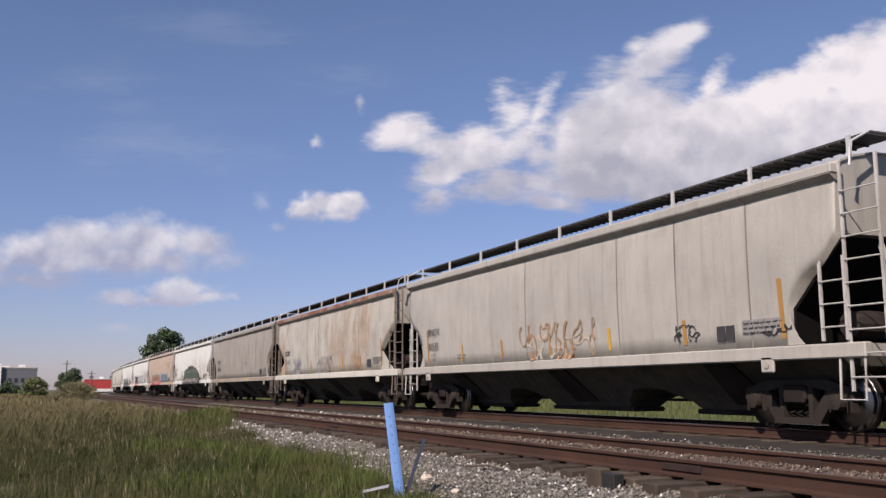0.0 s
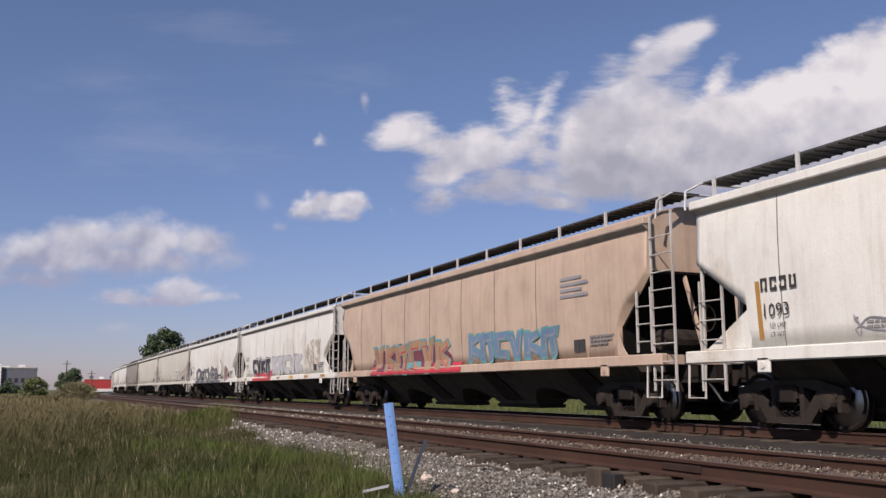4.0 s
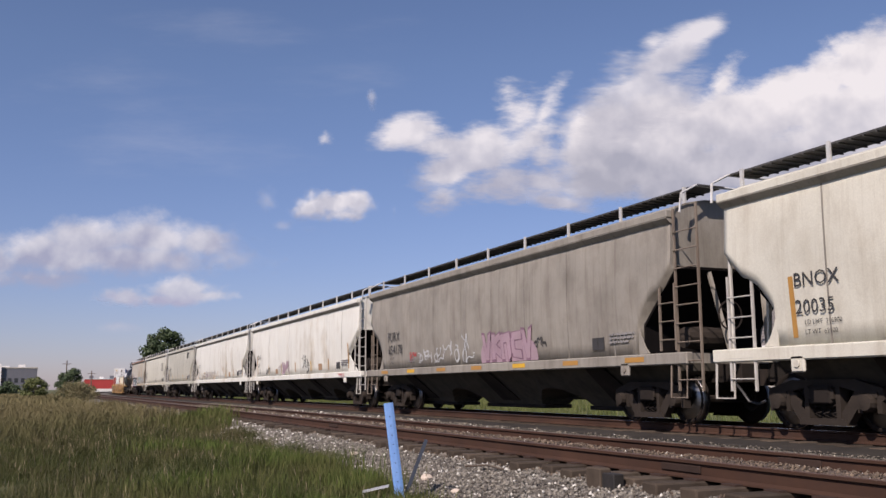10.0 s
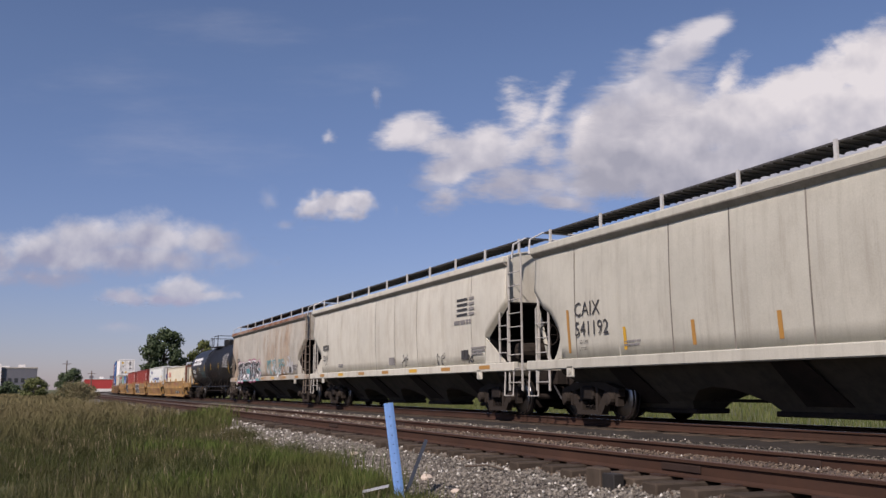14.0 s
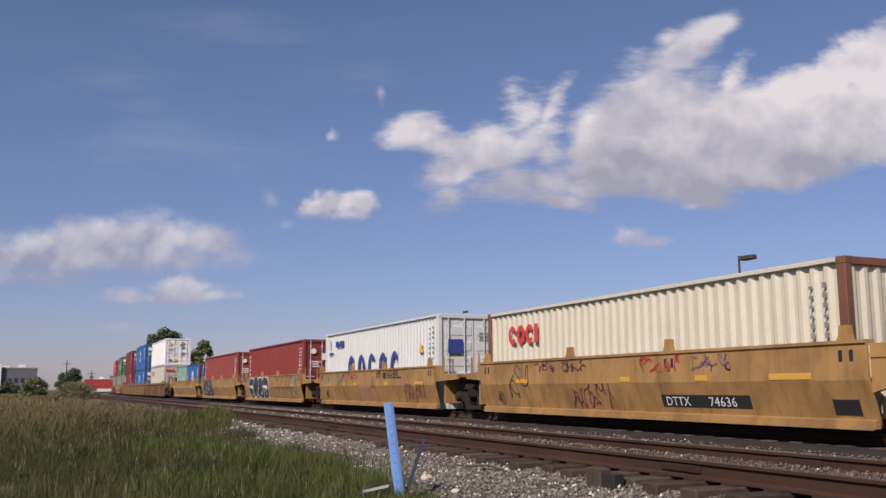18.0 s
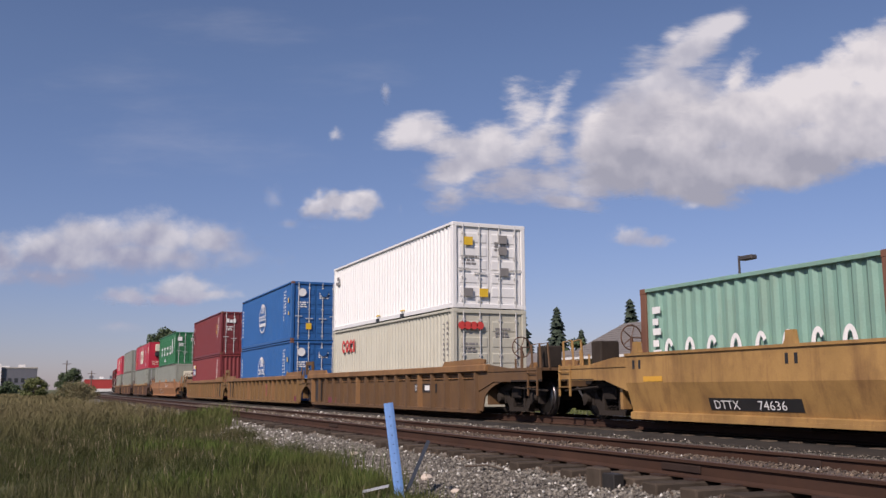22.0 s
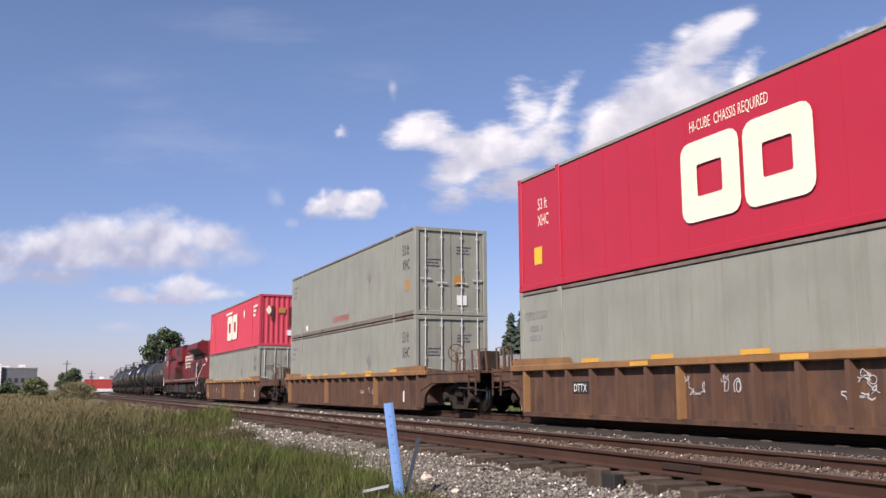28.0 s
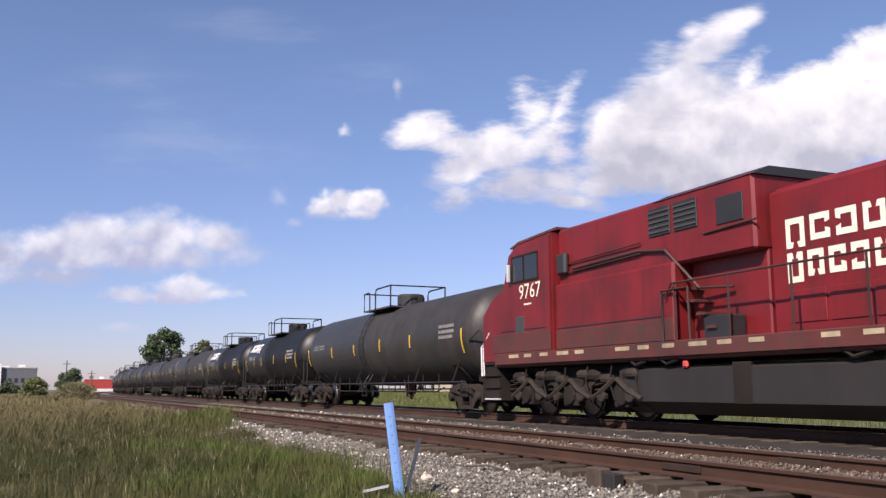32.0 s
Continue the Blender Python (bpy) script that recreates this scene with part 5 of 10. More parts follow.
bars(c, (0.55,), M_NAVY, -5.5, 2.1, -hw, h=0.1)
bm = bmesh.new()
vs = [bm.verts.new(p) for p in ((4.5, -hw - 0.006, 1.75), (4.9, -hw - 0.006, 1.75), (4.7, -hw - 0.006, 2.1))]
bm.faces.new(vs)
part("warning_triangle", bm, M_HAZY, c)
ident(c, hl, hw, M_MARKG, H9)
for x0, w_, z0, h_, mm in ((0.15, 0.5, 1.7, 0.42, M_NAVY), (0.1, 0.95, 0.35, 0.42, M_HAZY)):
    bm = bmesh.new()
    box(bm, hl + 0.02, hl + 0.03, -1.05 + x0, -1.05 + x0 + w_, z0, z0 + h_)
    part("door_placard", bm, mm, c)
for centre, col, lab in ((-82.36, "brown", "dark oxide red corrugated container"), (-98.1, "rose", "faded brick red corrugated container")):
    c, hl, hw = container(lab, centre, 0.05, L40, H9, col, ("door", "wave"))
    ident(c, hl, hw, M_WMARK, H9)
    bars(c, (0.16,) * 6, M_WMARK, -hl + 0.35, H9 - 0.4, -hw, h=0.14)
    bm = bmesh.new()
    lathe(bm, [(0.13, 0.0), (0.13, 0.012)], 14, "x", hl + 0.015, -0.75, 2.35)
    part("door_disc", bm, M_WMARK, c)
    bm = bmesh.new()
    box(bm, hl + 0.02, hl + 0.03, -0.35, 0.0, 1.95, 2.25)
    part("door_placard", bm, M_WMARK, c)
c, hl, hw = container("sea-green corrugated twenty-foot container", -116.35, 0.05, L20, H8, "seagreen", ("wave", "door"), post_mat=M_BIN_RUST)
for k in range(4):
    bars(c, (0.24, 0.22), M_WMARK, -hl + 0.4, 2.2 - k * 0.42, -hw, h=0.13)
blocks(c, 8, -hl + 0.75, 0.95, -hw - 0.006, 0.3, 0.62, 0.32, M_WMARK, ring=0.09, oval=True)
c, hl, hw = container("blue corrugated twenty-foot container with white mark", -110.2, 0.05, L20, H8, "blue", ("door", "wave"), post_mat=M_BIN_RUST)


def globe(c, x, z, r, hw, row=5, size=0.26):
    """A ring mark with a row of small rings across it."""
    yy = -hw - 0.006
    for a0, a1 in ((0.15, 3.0), (3.3, 6.1)):
        bm = bmesh.new()
        prev = None
        for k in range(17):
            t = a0 + (a1 - a0) * k / 16
            cur = [bm.verts.new((x + q * math.cos(t), yy, z + q * math.sin(t))) for q in (r, r - 0.07)]
            if prev:
                bm.faces.new((prev[0], prev[1], cur[1], cur[0]))
            prev = cur
        part("mark_arc", bm, M_WMARK, c)
    bm = bmesh.new()
    for dx in (-0.35, 0.0, 0.35):
        for k in range(6):
            z0 = 0.32 + 0.55 * k / 6
            w = 0.03
            xx = x + dx * r * math.cos(z0 * 1.5) * 1.1
            box(bm, xx - w, xx + w, yy - 0.0, yy + 0.02, z + z0 * r * 1.05, z + (z0 + 0.1) * r * 1.05)
    part("mark_meridian", bm, M_WMARK, c)
    blocks(c, row, x - r * 1.08, z - size * 0.55, yy - 0.001, size * 1.05, size * 1.15, size * 0.22, M_WMARK, "mark_ring", ring=0.075, oval=True)


globe(c, 0.1, 1.35, 0.72, hw, 5, 0.34)
ident(c, hl, hw, M_WMARK, H8)
bars(c, (0.14,) * 5, M_WMARK, -hl + 0.35, 1.9, -hw, h=0.12)
c, hl, hw = container("beige corrugated container with small red mark", -134.75, 0.12, L40, H9, "beige", ("door", "wave"))
ring_mark(c, -4.84, 1.95, 0.44, 3, M_REDMARK, hw, 0.13, 0.03, hgt=0.5)
blocks(c, 1, -3.43, 1.96, -hw - 0.006, 0.2, 0.48, 0, M_REDMARK)
bm = bmesh.new()
for k in range(4):
    lathe(bm, [(0.12, 0.0), (0.12, 0.012)], 10, "x", hl + 0.03, -0.95 + 0.2 * k, 2.4)
part("door_mark", bm, M_REDMARK, c)
ident(c, hl, hw, M_MARKG, H9)
c, hl, hw = container("clean white corrugated container on top of another", -134.75, 3.03, L40, H8, "clean", ("door", "wave"))
for x, z_, w_ in ((-5.65, 2.05, 0.35), (-5.75, 1.85, 0.5)):
    blocks(c, 1, x, z_, -hw - 0.006, w_, 0.13, 0, M_MARKG)
for x in (-0.75, 1.7):
    bm = bmesh.new()
    box(bm, x, x + 0.36, -hw - 0.004, -hw + 0.03, 0.02, 0.14)
    part("fork_pocket", bm, M_BLACK, c)
    bm = bmesh.new()
    box(bm, x, x + 0.36, -hw - 0.004, -hw + 0.03, 0.22, 0.26)
    part("pocket_label", bm, M_HAZY, c)
for k, (y0, z0) in enumerate(((-0.85, 1.9), (-0.85, 0.35), (-0.35, 0.35), (0.35, 1.0), (0.3, 2.0), (0.3, 1.65))):
    bm = bmesh.new()
    box(bm, hl + 0.015, hl + 0.03, y0, y0 + 0.28, z0, z0 + 0.25)
    part("door_placard", bm, M_HAZY if k in (0, 2) else M_MARKG, c)
for z0 in (0.10, 3.01):
    c, hl, hw = container("bright blue corrugated container with white ring mark", -154.05, z0, L40, H9, "blue", ("door", "wave"))
    globe(c, -0.35, 1.5, 0.8, hw, 5, 0.27)
    bars(c, (1.5,), M_WMARK, -1.1, 1.22, -hw, h=0.16)
    ident(c, hl, hw, M_WMARK, H9, x=hl - 1.6, rows=10)
    bars(c, (0.14,) * 8, M_WMARK, -hl + 0.35, H9 - 0.6, -hw, h=0.12)
    for z1, kind in ((H9 - 1.0, 4), (H9 - 1.6, 3)):
        bm = bmesh.new()
        if kind == 3:
            vs = [bm.verts.new((hl - 0.75 + a, -hw - 0.006, z1 + b)) for a, b in ((0, 0), (0.26, 0), (0.13, 0.22))]
        else:
            vs = [bm.verts.new((hl - 0.75 + a, -hw - 0.006, z1 + b)) for a, b in ((0, 0), (0.18, 0), (0.18, 0.22), (0, 0.22))]
        bm.faces.new(vs)
        part("warning_label", bm, M_HAZY, c)
    for sy in (-0.85, 0.25):
        bm = bmesh.new()
        lathe(bm, [(0.2, 0.0), (0.2, 0.01)], 16, "x", hl + 0.02, sy + 0.15, 2.35)
        part("door_mark", bm, M_WMARK if sy < 0 else M_C["blue"], c)
    bm = bmesh.new()
    box(bm, hl + 0.015, hl + 0.03, -0.5, -0.22, 0.55, 0.85)
    part("door_placard", bm, M_HAZY, c)
c, hl, hw = container("faded brick red corrugated container with a small blue plate", -173.4, 0.10, L40, H9, "salmon", ("wave", "door"))
blocks(c, 1, -5.6, 1.65, -hw - 0.006, 1.15, 0.75, 0, M_WMARK, "plate")
blocks(c, 1, -5.55, 1.70, -hw - 0.010, 1.05, 0.42, 0, M_NAVY, "plate_field")
blocks(c, 1, -5.0, 2.14, -hw - 0.010, 0.5, 0.22, 0, M_HAZY, "plate_band")
blocks(c, 4, -5.35, 1.74, -hw - 0.014, 0.15, 0.24, 0.06, M_WMARK, "plate_block")
ident(c, hl, hw, M_WMARK, H9, x=hl - 1.3)
c, hl, hw = container("brick red corrugated container on top of another", -173.4, 3.01, L40, H9, "brick", ("door", "wave"))
blocks(c, 1, -hl + 0.45, 2.05, -hw - 0.006, 0.12, 0.42, 0, M_WMARK)
blocks(c, 2, -hl + 0.42, 1.55, -hw - 0.006, 0.22, 0.30, -0.22, M_WMARK, ring=0.07)
blocks(c, 1, -hl + 0.42, 1.15, -hw - 0.006, 0.2, 0.26, 0, M_WMARK, slant=0.3)
ident(c, hl, hw, M_WMARK, H9, x=hl - 1.3)
for x, z_, m_ in ((hl - 1.65, 1.85, M_HAZY), (hl - 1.75, 1.45, M_HAZY)):
    blocks(c, 1, x, z_, -hw - 0.006, 0.24, 0.22, 0, m_, "warning_label")
bm = bmesh.new()
for k in range(3):
    box(bm, hl + 0.015, hl + 0.03, -0.85 + 0.22 * k, -0.68 + 0.22 * k, 2.15, 2.42 if k != 1 else 2.34)
part("door_mark", bm, M_WMARK, c)
c, hl, hw = container("grey fifty-three-foot container with a refrigerating unit", -197.1, 0.03, L53, H9, "grey", ("flat", "door"), domestic="flat")


def unit(c, hl, mat, z0=1.55, heat=True):
    """The heating unit on a container's end."""
    bm = bbox_bm(hl, hl + 0.38, -0.62, 0.55, z0 + 0.45, z0 + 1.25, bevel=0.05)
    u = part("heater_housing", bm, mat, c, "cream-white heater housing")
    bm = bbox_bm(hl, hl + 0.42, -0.66, 0.60, z0 - 0.12, z0 + 0.42, bevel=0.09)
    part("heater_tank", bm, M_BLACK, u, "black fuel tank of the heater")
    bm = bbox_bm(hl + 0.38, hl + 0.395, 0.0, 0.2, z0 + 0.95, z0 + 1.12)
    part("heater_vent", bm, M_BLACK, u)


unit(c, hl, M_C["cream"], 1.0)


def diamond(c, x, z, r, hw, mat):
    bm = bmesh.new()
    bm.faces.new([bm.verts.new((x + a * r, -hw - 0.006, z + b * r * 1.25)) for a, b in ((-1, 0), (0, -1), (1, 0), (0, 1))])
    part("placard_diamond", bm, mat, c)


diamond(c, 4.2, 1.5, 0.22, hw, M_MARKG)
c, hl, hw = container("green corrugated container on top of a grey one", -196.8, 2.95, L40, H9, "green", ("door", "wave"))
blocks(c, 4, -3.9, 0.95, -hw - 0.006, 0.85, 0.8, 1.25, M_WMARK, ring=0.2)
blocks(c, 1, 3.95, 1.05, -hw - 0.006, 0.5, 1.25, 0, M_WMARK)
blocks(c, 4, -1.4, 0.35, -hw - 0.006, 0.2, 0.25, 0.06, M_WMARK)
ident(c, hl, hw, M_WMARK, H9)
bm = bmesh.new()
box(bm, hl + 0.015, hl + 0.03, -1.0, -0.6, 2.1, 2.45)
part("door_placard", bm, M_WMARK, c)

GREY_LOW = "grey fifty-three-foot container with smooth sides in a well"
for centre in (-220.5, -243.75, -267.2):
    c, hl, hw = container(GREY_LOW, centre, 0.13, L53, H9, "grey", ("door", "flat"), domestic="flat")
    letters("53 ft\nXHC", 0.5, M_MARK, c, T(6.85, -hw + 0.021, 2.05), squeeze=0.64)
    diamond(c, 3.4, 1.55, 0.22, hw - 0.02, M_MARKG)
    if centre == -220.5:
        letters("CPPU 731699", 0.30, M_MARKG, c, T(-hl + 0.28, -hw + 0.021, 2.2), squeeze=0.62)
        bars(c, (0.6, 0.5), M_MARKG, -hl + 0.5, 2.05, -hw + 0.025, h=0.13)
    else:
        bars(c, (0.9, 0.6, 0.5), M_MARKG, -hl + 0.3, 2.45, -hw + 0.025, h=0.13)
    bm = bmesh.new()
    bm.faces.new([bm.verts.new((hl - 0.03, 0.75 + a * 0.25, 1.4 + b * 0.3)) for a, b in ((-1, 0), (0, -1), (1, 0), (0, 1))])
    part("door_diamond", bm, M_MARKG, c)


def cp_mark(c, hw, x0, x1, z0, z1):
    """The carrier's mark: two plain cream rounded square rings."""
    w = (x1 - x0 - 0.1) / 2
    for px in (x0, x0 + w + 0.1):
        bm = bmesh.new()
        loops = []
        for inset in (0.0, 0.46):
            a, b, lo, hi = px + inset, px + w - inset, z0 + inset, z1 - inset
            r = 0.24 if inset == 0 else 0.05
            loop = []
            for cx, cz, t0 in ((b - r, hi - r, 0), (a + r, hi - r, 90), (a + r, lo + r, 180), (b - r, lo + r, 270)):
                loop += [bm.verts.new((cx + r * math.cos(radians(t0 + q)), -hw - 0.008, cz + r * math.sin(radians(t0 + q)))) for q in (0, 30, 60, 90)]
            loops.append(loop)
        for i in range(16):
            bm.faces.new((loops[0][i], loops[0][(i + 1) % 16], loops[1][(i + 1) % 16], loops[1][i]))
        part("mark_block", bm, M_CREAMARK, c)


c, hl, hw = container("red fifty-three-foot container with large cream mark", -220.5, 3.04, L53, H9, "red", ("flat", "flat"), domestic="flat")
cp_mark(c, hw, -1.51, 1.79, 0.66, 2.18)
letters("HI-CUBE  CHASSIS REQUIRED", 0.30, M_CREAMARK, c, T(-1.25, -hw + 0.021, 2.38), squeeze=0.53)
letters("53 ft\nXHC", 0.40, M_CREAMARK, c, T(-7.1, -hw + 0.021, 1.95), squeeze=0.62)
blocks(c, 1, -7.3, 0.62, -hw + 0.021, 0.38, 0.42, 0, M_HAZY, "warning_label")
diamond(c, 3.9, 1.9, 0.25, hw - 0.02, M_GALV)
blocks(c, 1, 4.7, 0.35, -hw + 0.021, 0.45, 0.22, 0, M_WMARK)
bars(c, (1.2, 0.8, 0.6), M_CREAMARK, 6.6, 2.35, -hw + 0.025, h=0.14)
unit(c, hl, M_C["cream"], 1.4)
rows_ = letters("HI-CUBE\nCHASSIS REQUIRED", 0.26, M_CREAMARK, c, T(hl + 0.02, -0.95, 0.62) @ Matrix.Rotation(math.pi / 2, 4, "Z"), squeeze=0.75)
bm = bmesh.new()
bm.faces.new([bm.verts.new((hl - 0.03, -0.92 + a * 0.22, 2.2 + b * 0.26)) for a, b in ((-1, 0), (0, -1), (1, 0), (0, 1))])
part("placard_diamond", bm, M_GALV, c)
c, hl, hw = container("grey fifty-three-foot container on top of another", -243.75, 3.04, L53, H9, "grey", ("door", "flat"), domestic="flat")
letters("53 ft\nXHC", 0.5, M_MARK, c, T(6.85, -hw + 0.021, 2.05), squeeze=0.64)
letters("HI-CUBE  CHASSIS REQUIRED", 0.34, M_REDMARK, c, T(-1.15, -hw + 0.021, 0.33), squeeze=0.48)
diamond(c, 3.4, 1.75, 0.22, hw - 0.02, M_MARKG)
bars(c, (0.9, 0.6, 0.5), M_MARKG, -hl + 0.3, 2.45, -hw + 0.025, h=0.13)
blocks(c, 1, 7.1, 0.85, -hw + 0.021, 0.35, 0.35, 0, M_AMBER, "warning_label")
blocks(c, 1, -5.4, 0.25, -hw + 0.021, 0.3, 0.22, 0, M_WMARK)
for y0, z0, m_ in ((0.1, 1.0, M_AMBER), (0.2, 0.35, M_WMARK)):
    bm = bmesh.new()
    box(bm, hl - 0.04, hl - 0.02, y0, y0 + 0.35, z0, z0 + 0.32)
    part("door_placard", bm, m_, c)
c, hl, hw = container("pinkish red corrugated fifty-three-foot container with cream mark", -267.2, 3.04, L53, H9, "pink", ("wave", "wave"), domestic="wave")
cp_mark(c, hw, -1.44, 1.81, 0.70, 2.25)
bars(c, (2.0,), M_CREAMARK, -2.0, 2.5, -hw, h=0.14)
diamond(c, 3.9, 2.05, 0.22, hw, M_WMARK)
bars(c, (1.0, 0.7, 0.5), M_CREAMARK, 6.5, 2.35, -hw, h=0.14)
letters("53 ft\nXHC", 0.34, M_CREAMARK, c, T(-7.45, -hw - 0.002, 1.9), squeeze=0.6)
bm = bmesh.new()
bm.faces.new([bm.verts.new((hl + 0.012, -0.75 + a * 0.2, 2.0 + b * 0.26)) for a, b in ((-1, 0), (0, -1), (1, 0), (0, 1))])
part("placard_diamond", bm, M_CREAMARK, c)
for y0, z0, z1 in ((-0.62, 1.35, 2.3), (0.42, 1.0, 2.25)):
    bm = bmesh.new()
    bm.faces.new([bm.verts.new((hl + 0.014, y0 + a, b)) for a, b in ((0.0, z0 + 0.1), (0.06, z0), (0.13, z0 + 0.22), (0.15, z1), (-0.02, z1 - 0.1))])
    part("rust_run", bm, M_CPDIRT, c, "dark rust run down the end")
for y0, z0, m_ in ((-0.2, 1.85, M_AMBER), (0.3, 0.6, M_WMARK)):
    bm = bmesh.new()
    box(bm, hl - 0.02, hl + 0.01, y0, y0 + 0.38, z0, z0 + 0.3)
    part("end_label", bm, m_, c)

# ---------------------------------------------------------------- tank cars


def tank_car(label, ref_r, ref_l, mat, procor=False, band=False, small=1.0, rails=True):
    L = ref_r - ref_l
    car = thing("tank_car", label, "tank car", "tank cars of the train")
    rolls(car, (ref_r + ref_l) / 2)
    r, zc = 1.46 * small, 0.80 + 1.46 * small
    h = L / 2 - (0.42 if procor else 0.6)
    key = ("tank", round(L, 1), small)
    def shell():
        bm = bmesh.new()
        back = h + (0.6 if procor else 0.0)
        prof = [(0.0, -back)] + [(r * math.sin(a), -back + 0.66 * (1 - math.cos(a))) for a in [math.pi / 2 * k / 7 for k in range(1, 8)]]
        prof += [(r * 1.002, -1.84), (r * 1.012, -1.82), (r * 1.012, -0.3), (r * 1.002, -0.28)]
        prof += [(r * math.sin(a), h - 0.75 * (1 - math.cos(a))) for a in [math.pi / 2 * k / 7 for k in range(7, 0, -1)]] + [(0.0, h)]
        lathe(bm, prof, 40, "x", 0, 0, zc)
        bmesh.ops.remove_doubles(bm, verts=bm.verts[:], dist=1e-4)
        return bm
    body = shared(key, "tank_shell", shell, mat, car, smooth=True)
    def dome():
        bm = bmesh.new()
        lathe(bm, [(0.48, zc + r - 0.1), (0.48, zc + r + 0.34), (0.44, zc + r + 0.40), (0.0, zc + r + 0.42)], 18, "z")
        return bm
    shared((key, "dome"), "manway_dome", dome, mat, car, m=T(0.3, 0, 0))
    for x in (1.35,):
        shared((key, "valve"), "safety_valve", lambda: (lambda b: (lathe(b, [(0.12, zc + r - 0.1), (0.12, zc + r + 0.2), (0.07, zc + r + 0.3), (0.0, zc + r + 0.31)], 10, "z"), b)[1])(bmesh.new()), M_UNDER, car, m=T(x, 0, 0))
    top = zc + r
    plat_z = top - 0.12
    for sy in (-1, 1):
        bm = bmesh.new()
        box(bm, -1.85, 1.05, min(sy * 0.5, sy * 1.05), max(sy * 0.5, sy * 1.05), plat_z, plat_z + 0.05)
        part("platform", bm, M_GRATE, car, "dark steel walkway beside the manway")
    if rails:
        for sy in (-1, 1):
            bm = bmesh.new()
            y = sy * 1.05
            tube(bm, [(-0.57, y, plat_z), (-0.57, y, top + 0.50), (-0.50, y, top + 0.60), (-0.38, y, top + 0.64), (1.05, y, top + 0.64), (1.05, y, plat_z)], 0.03, 6)
            tube(bm, [(-1.85, y, plat_z), (-1.85, y, top + 0.58), (-1.3, y, top + 0.58), (-1.22, y, top + 0.52), (-1.2, y, plat_z)], 0.026, 6)
            part("guard_rail", bm, M_BLACK, car, "black tubular guard rail")
        bm = bmesh.new()
        for x, up in ((-1.85, 0.58), (1.05, 0.64)):
            tube(bm, [(x, -1.05, top + up), (x, 1.05, top + up)], 0.026, 5)
        part("end_rail", bm, M_BLACK, car)
    # side ladder bowed round the shell
    bm = bmesh.new()
    for x in (-1.15, -0.72):
        pts = [(x, -(r + 0.07) * math.sin(a), zc + (r + 0.07) * math.cos(a)) for a in [0.75 + 0.2 * k for k in range(9)]]
        tube(bm, pts + [(x, -1.5, 0.55)], 0.022, 5)
    lad = part("ladder", bm, M_BLACK, car)
    for k in range(10):
        a = 0.85 + 0.16 * k
        bm = bmesh.new()
        tube(bm, [(-1.15, -(r + 0.07) * math.sin(a), zc + (r + 0.07) * math.cos(a)), (-0.72, -(r + 0.07) * math.sin(a), zc + (r + 0.07) * math.cos(a))], 0.014, 5)
        part("rung", bm, M_BLACK, lad)
    for sy in (-1, 1):
        bm = bmesh.new()
        tube(bm, [(-h + 0.6, sy * 1.42, 0.86), (h - 0.6, sy * 1.42, 0.86)], 0.025, 6)
        part("side_rail", bm, M_BLACK, car)
        for k in range(6):
            x = -h + 1.4 + (2 * h - 2.8) * k / 5
            bm = bmesh.new()
            tube(bm, [(x - 0.12, sy * 1.42, 0.86), (x + 0.12, sy * 1.30, 1.45)], 0.028, 5)
            part("rail_bracket", bm, M_UNDER, car)
    bm = bmesh.new()
    for s in (-1, 1):
        tube(bm, [(-0.65 + s * 0.28, -1.45, 0.95), (-0.45 + s * 0.22, -1.48, 0.42)], 0.02, 5)
    tube(bm, [(-0.7, -1.48, 0.42), (-0.2, -1.48, 0.42)], 0.02, 5)
    part("side_step", bm, M_UNDER, car)
    bm = bmesh.new()
    lathe(bm, [(0.14, zc - r - 0.32), (0.2, zc - r - 0.22), (0.2, zc - r + 0.1)], 12, "z", 0.4)
    tube(bm, [(0.4, 0, zc - r - 0.3), (0.4, 0, zc - r - 0.5)], 0.06, 8)
    part("outlet_valve", bm, M_UNDER, car)
    for y, z in ((-0.95, 0.58), (0.7, 0.66)):
        bm = bmesh.new()
        tube(bm, [(-h + 3.2, y, z + 0.12), (-h + 3.8, y, z), (h - 3.8, y, z), (h - 3.2, y, z + 0.12)], 0.026, 5)
        part("brake_pipe", bm, M_UNDER, car)
        for k in range(9):
            x = -h + 3.6 + (2 * h - 7.2) * k / 8
            bm = bmesh.new()
            tube(bm, [(x, y, z - 0.03), (x, y, 1.12)], 0.022, 4)
            part("pipe_hanger", bm, M_UNDER, car)
    bm = bmesh.new()
    tube(bm, [(2.2, -0.95, 0.95), (2.45, -0.95, 0.42), (3.0, -0.95, 0.42), (3.1, -0.95, 0.95)], 0.03, 5)
    tube(bm, [(2.45, -0.95, 0.42), (3.1, -0.95, 0.95)], 0.022, 4)
    part("brake_lever_frame", bm, M_UNDER, car)
    for s in (-1, 1):
        bm = bmesh.new()
        box(bm, min(s * (h - 2.6), s * (L / 2 - 0.5)), max(s * (h - 2.6), s * (L / 2 - 0.5)), -0.35, 0.35, 0.72, 1.05)
        box(bm, min(s * (h + 0.1), s * (h + 0.35)), max(s * (h + 0.1), s * (h + 0.35)), -1.35, 1.35, 0.86, 1.04)
        part("stub_sill", bm, M_UNDER, car)
        bm = bmesh.new()
        prism(bm, [(-1.25, 1.35), (-0.55, 0.75), (0.55, 0.75), (1.25, 1.35), (0.9, 1.0 + 0.2), (0, 0.95), (-0.9, 1.2)], s * (h - 1.75) - 0.15, s * (h - 1.75) + 0.15, "x")
        part("saddle", bm, M_UNDER, car)
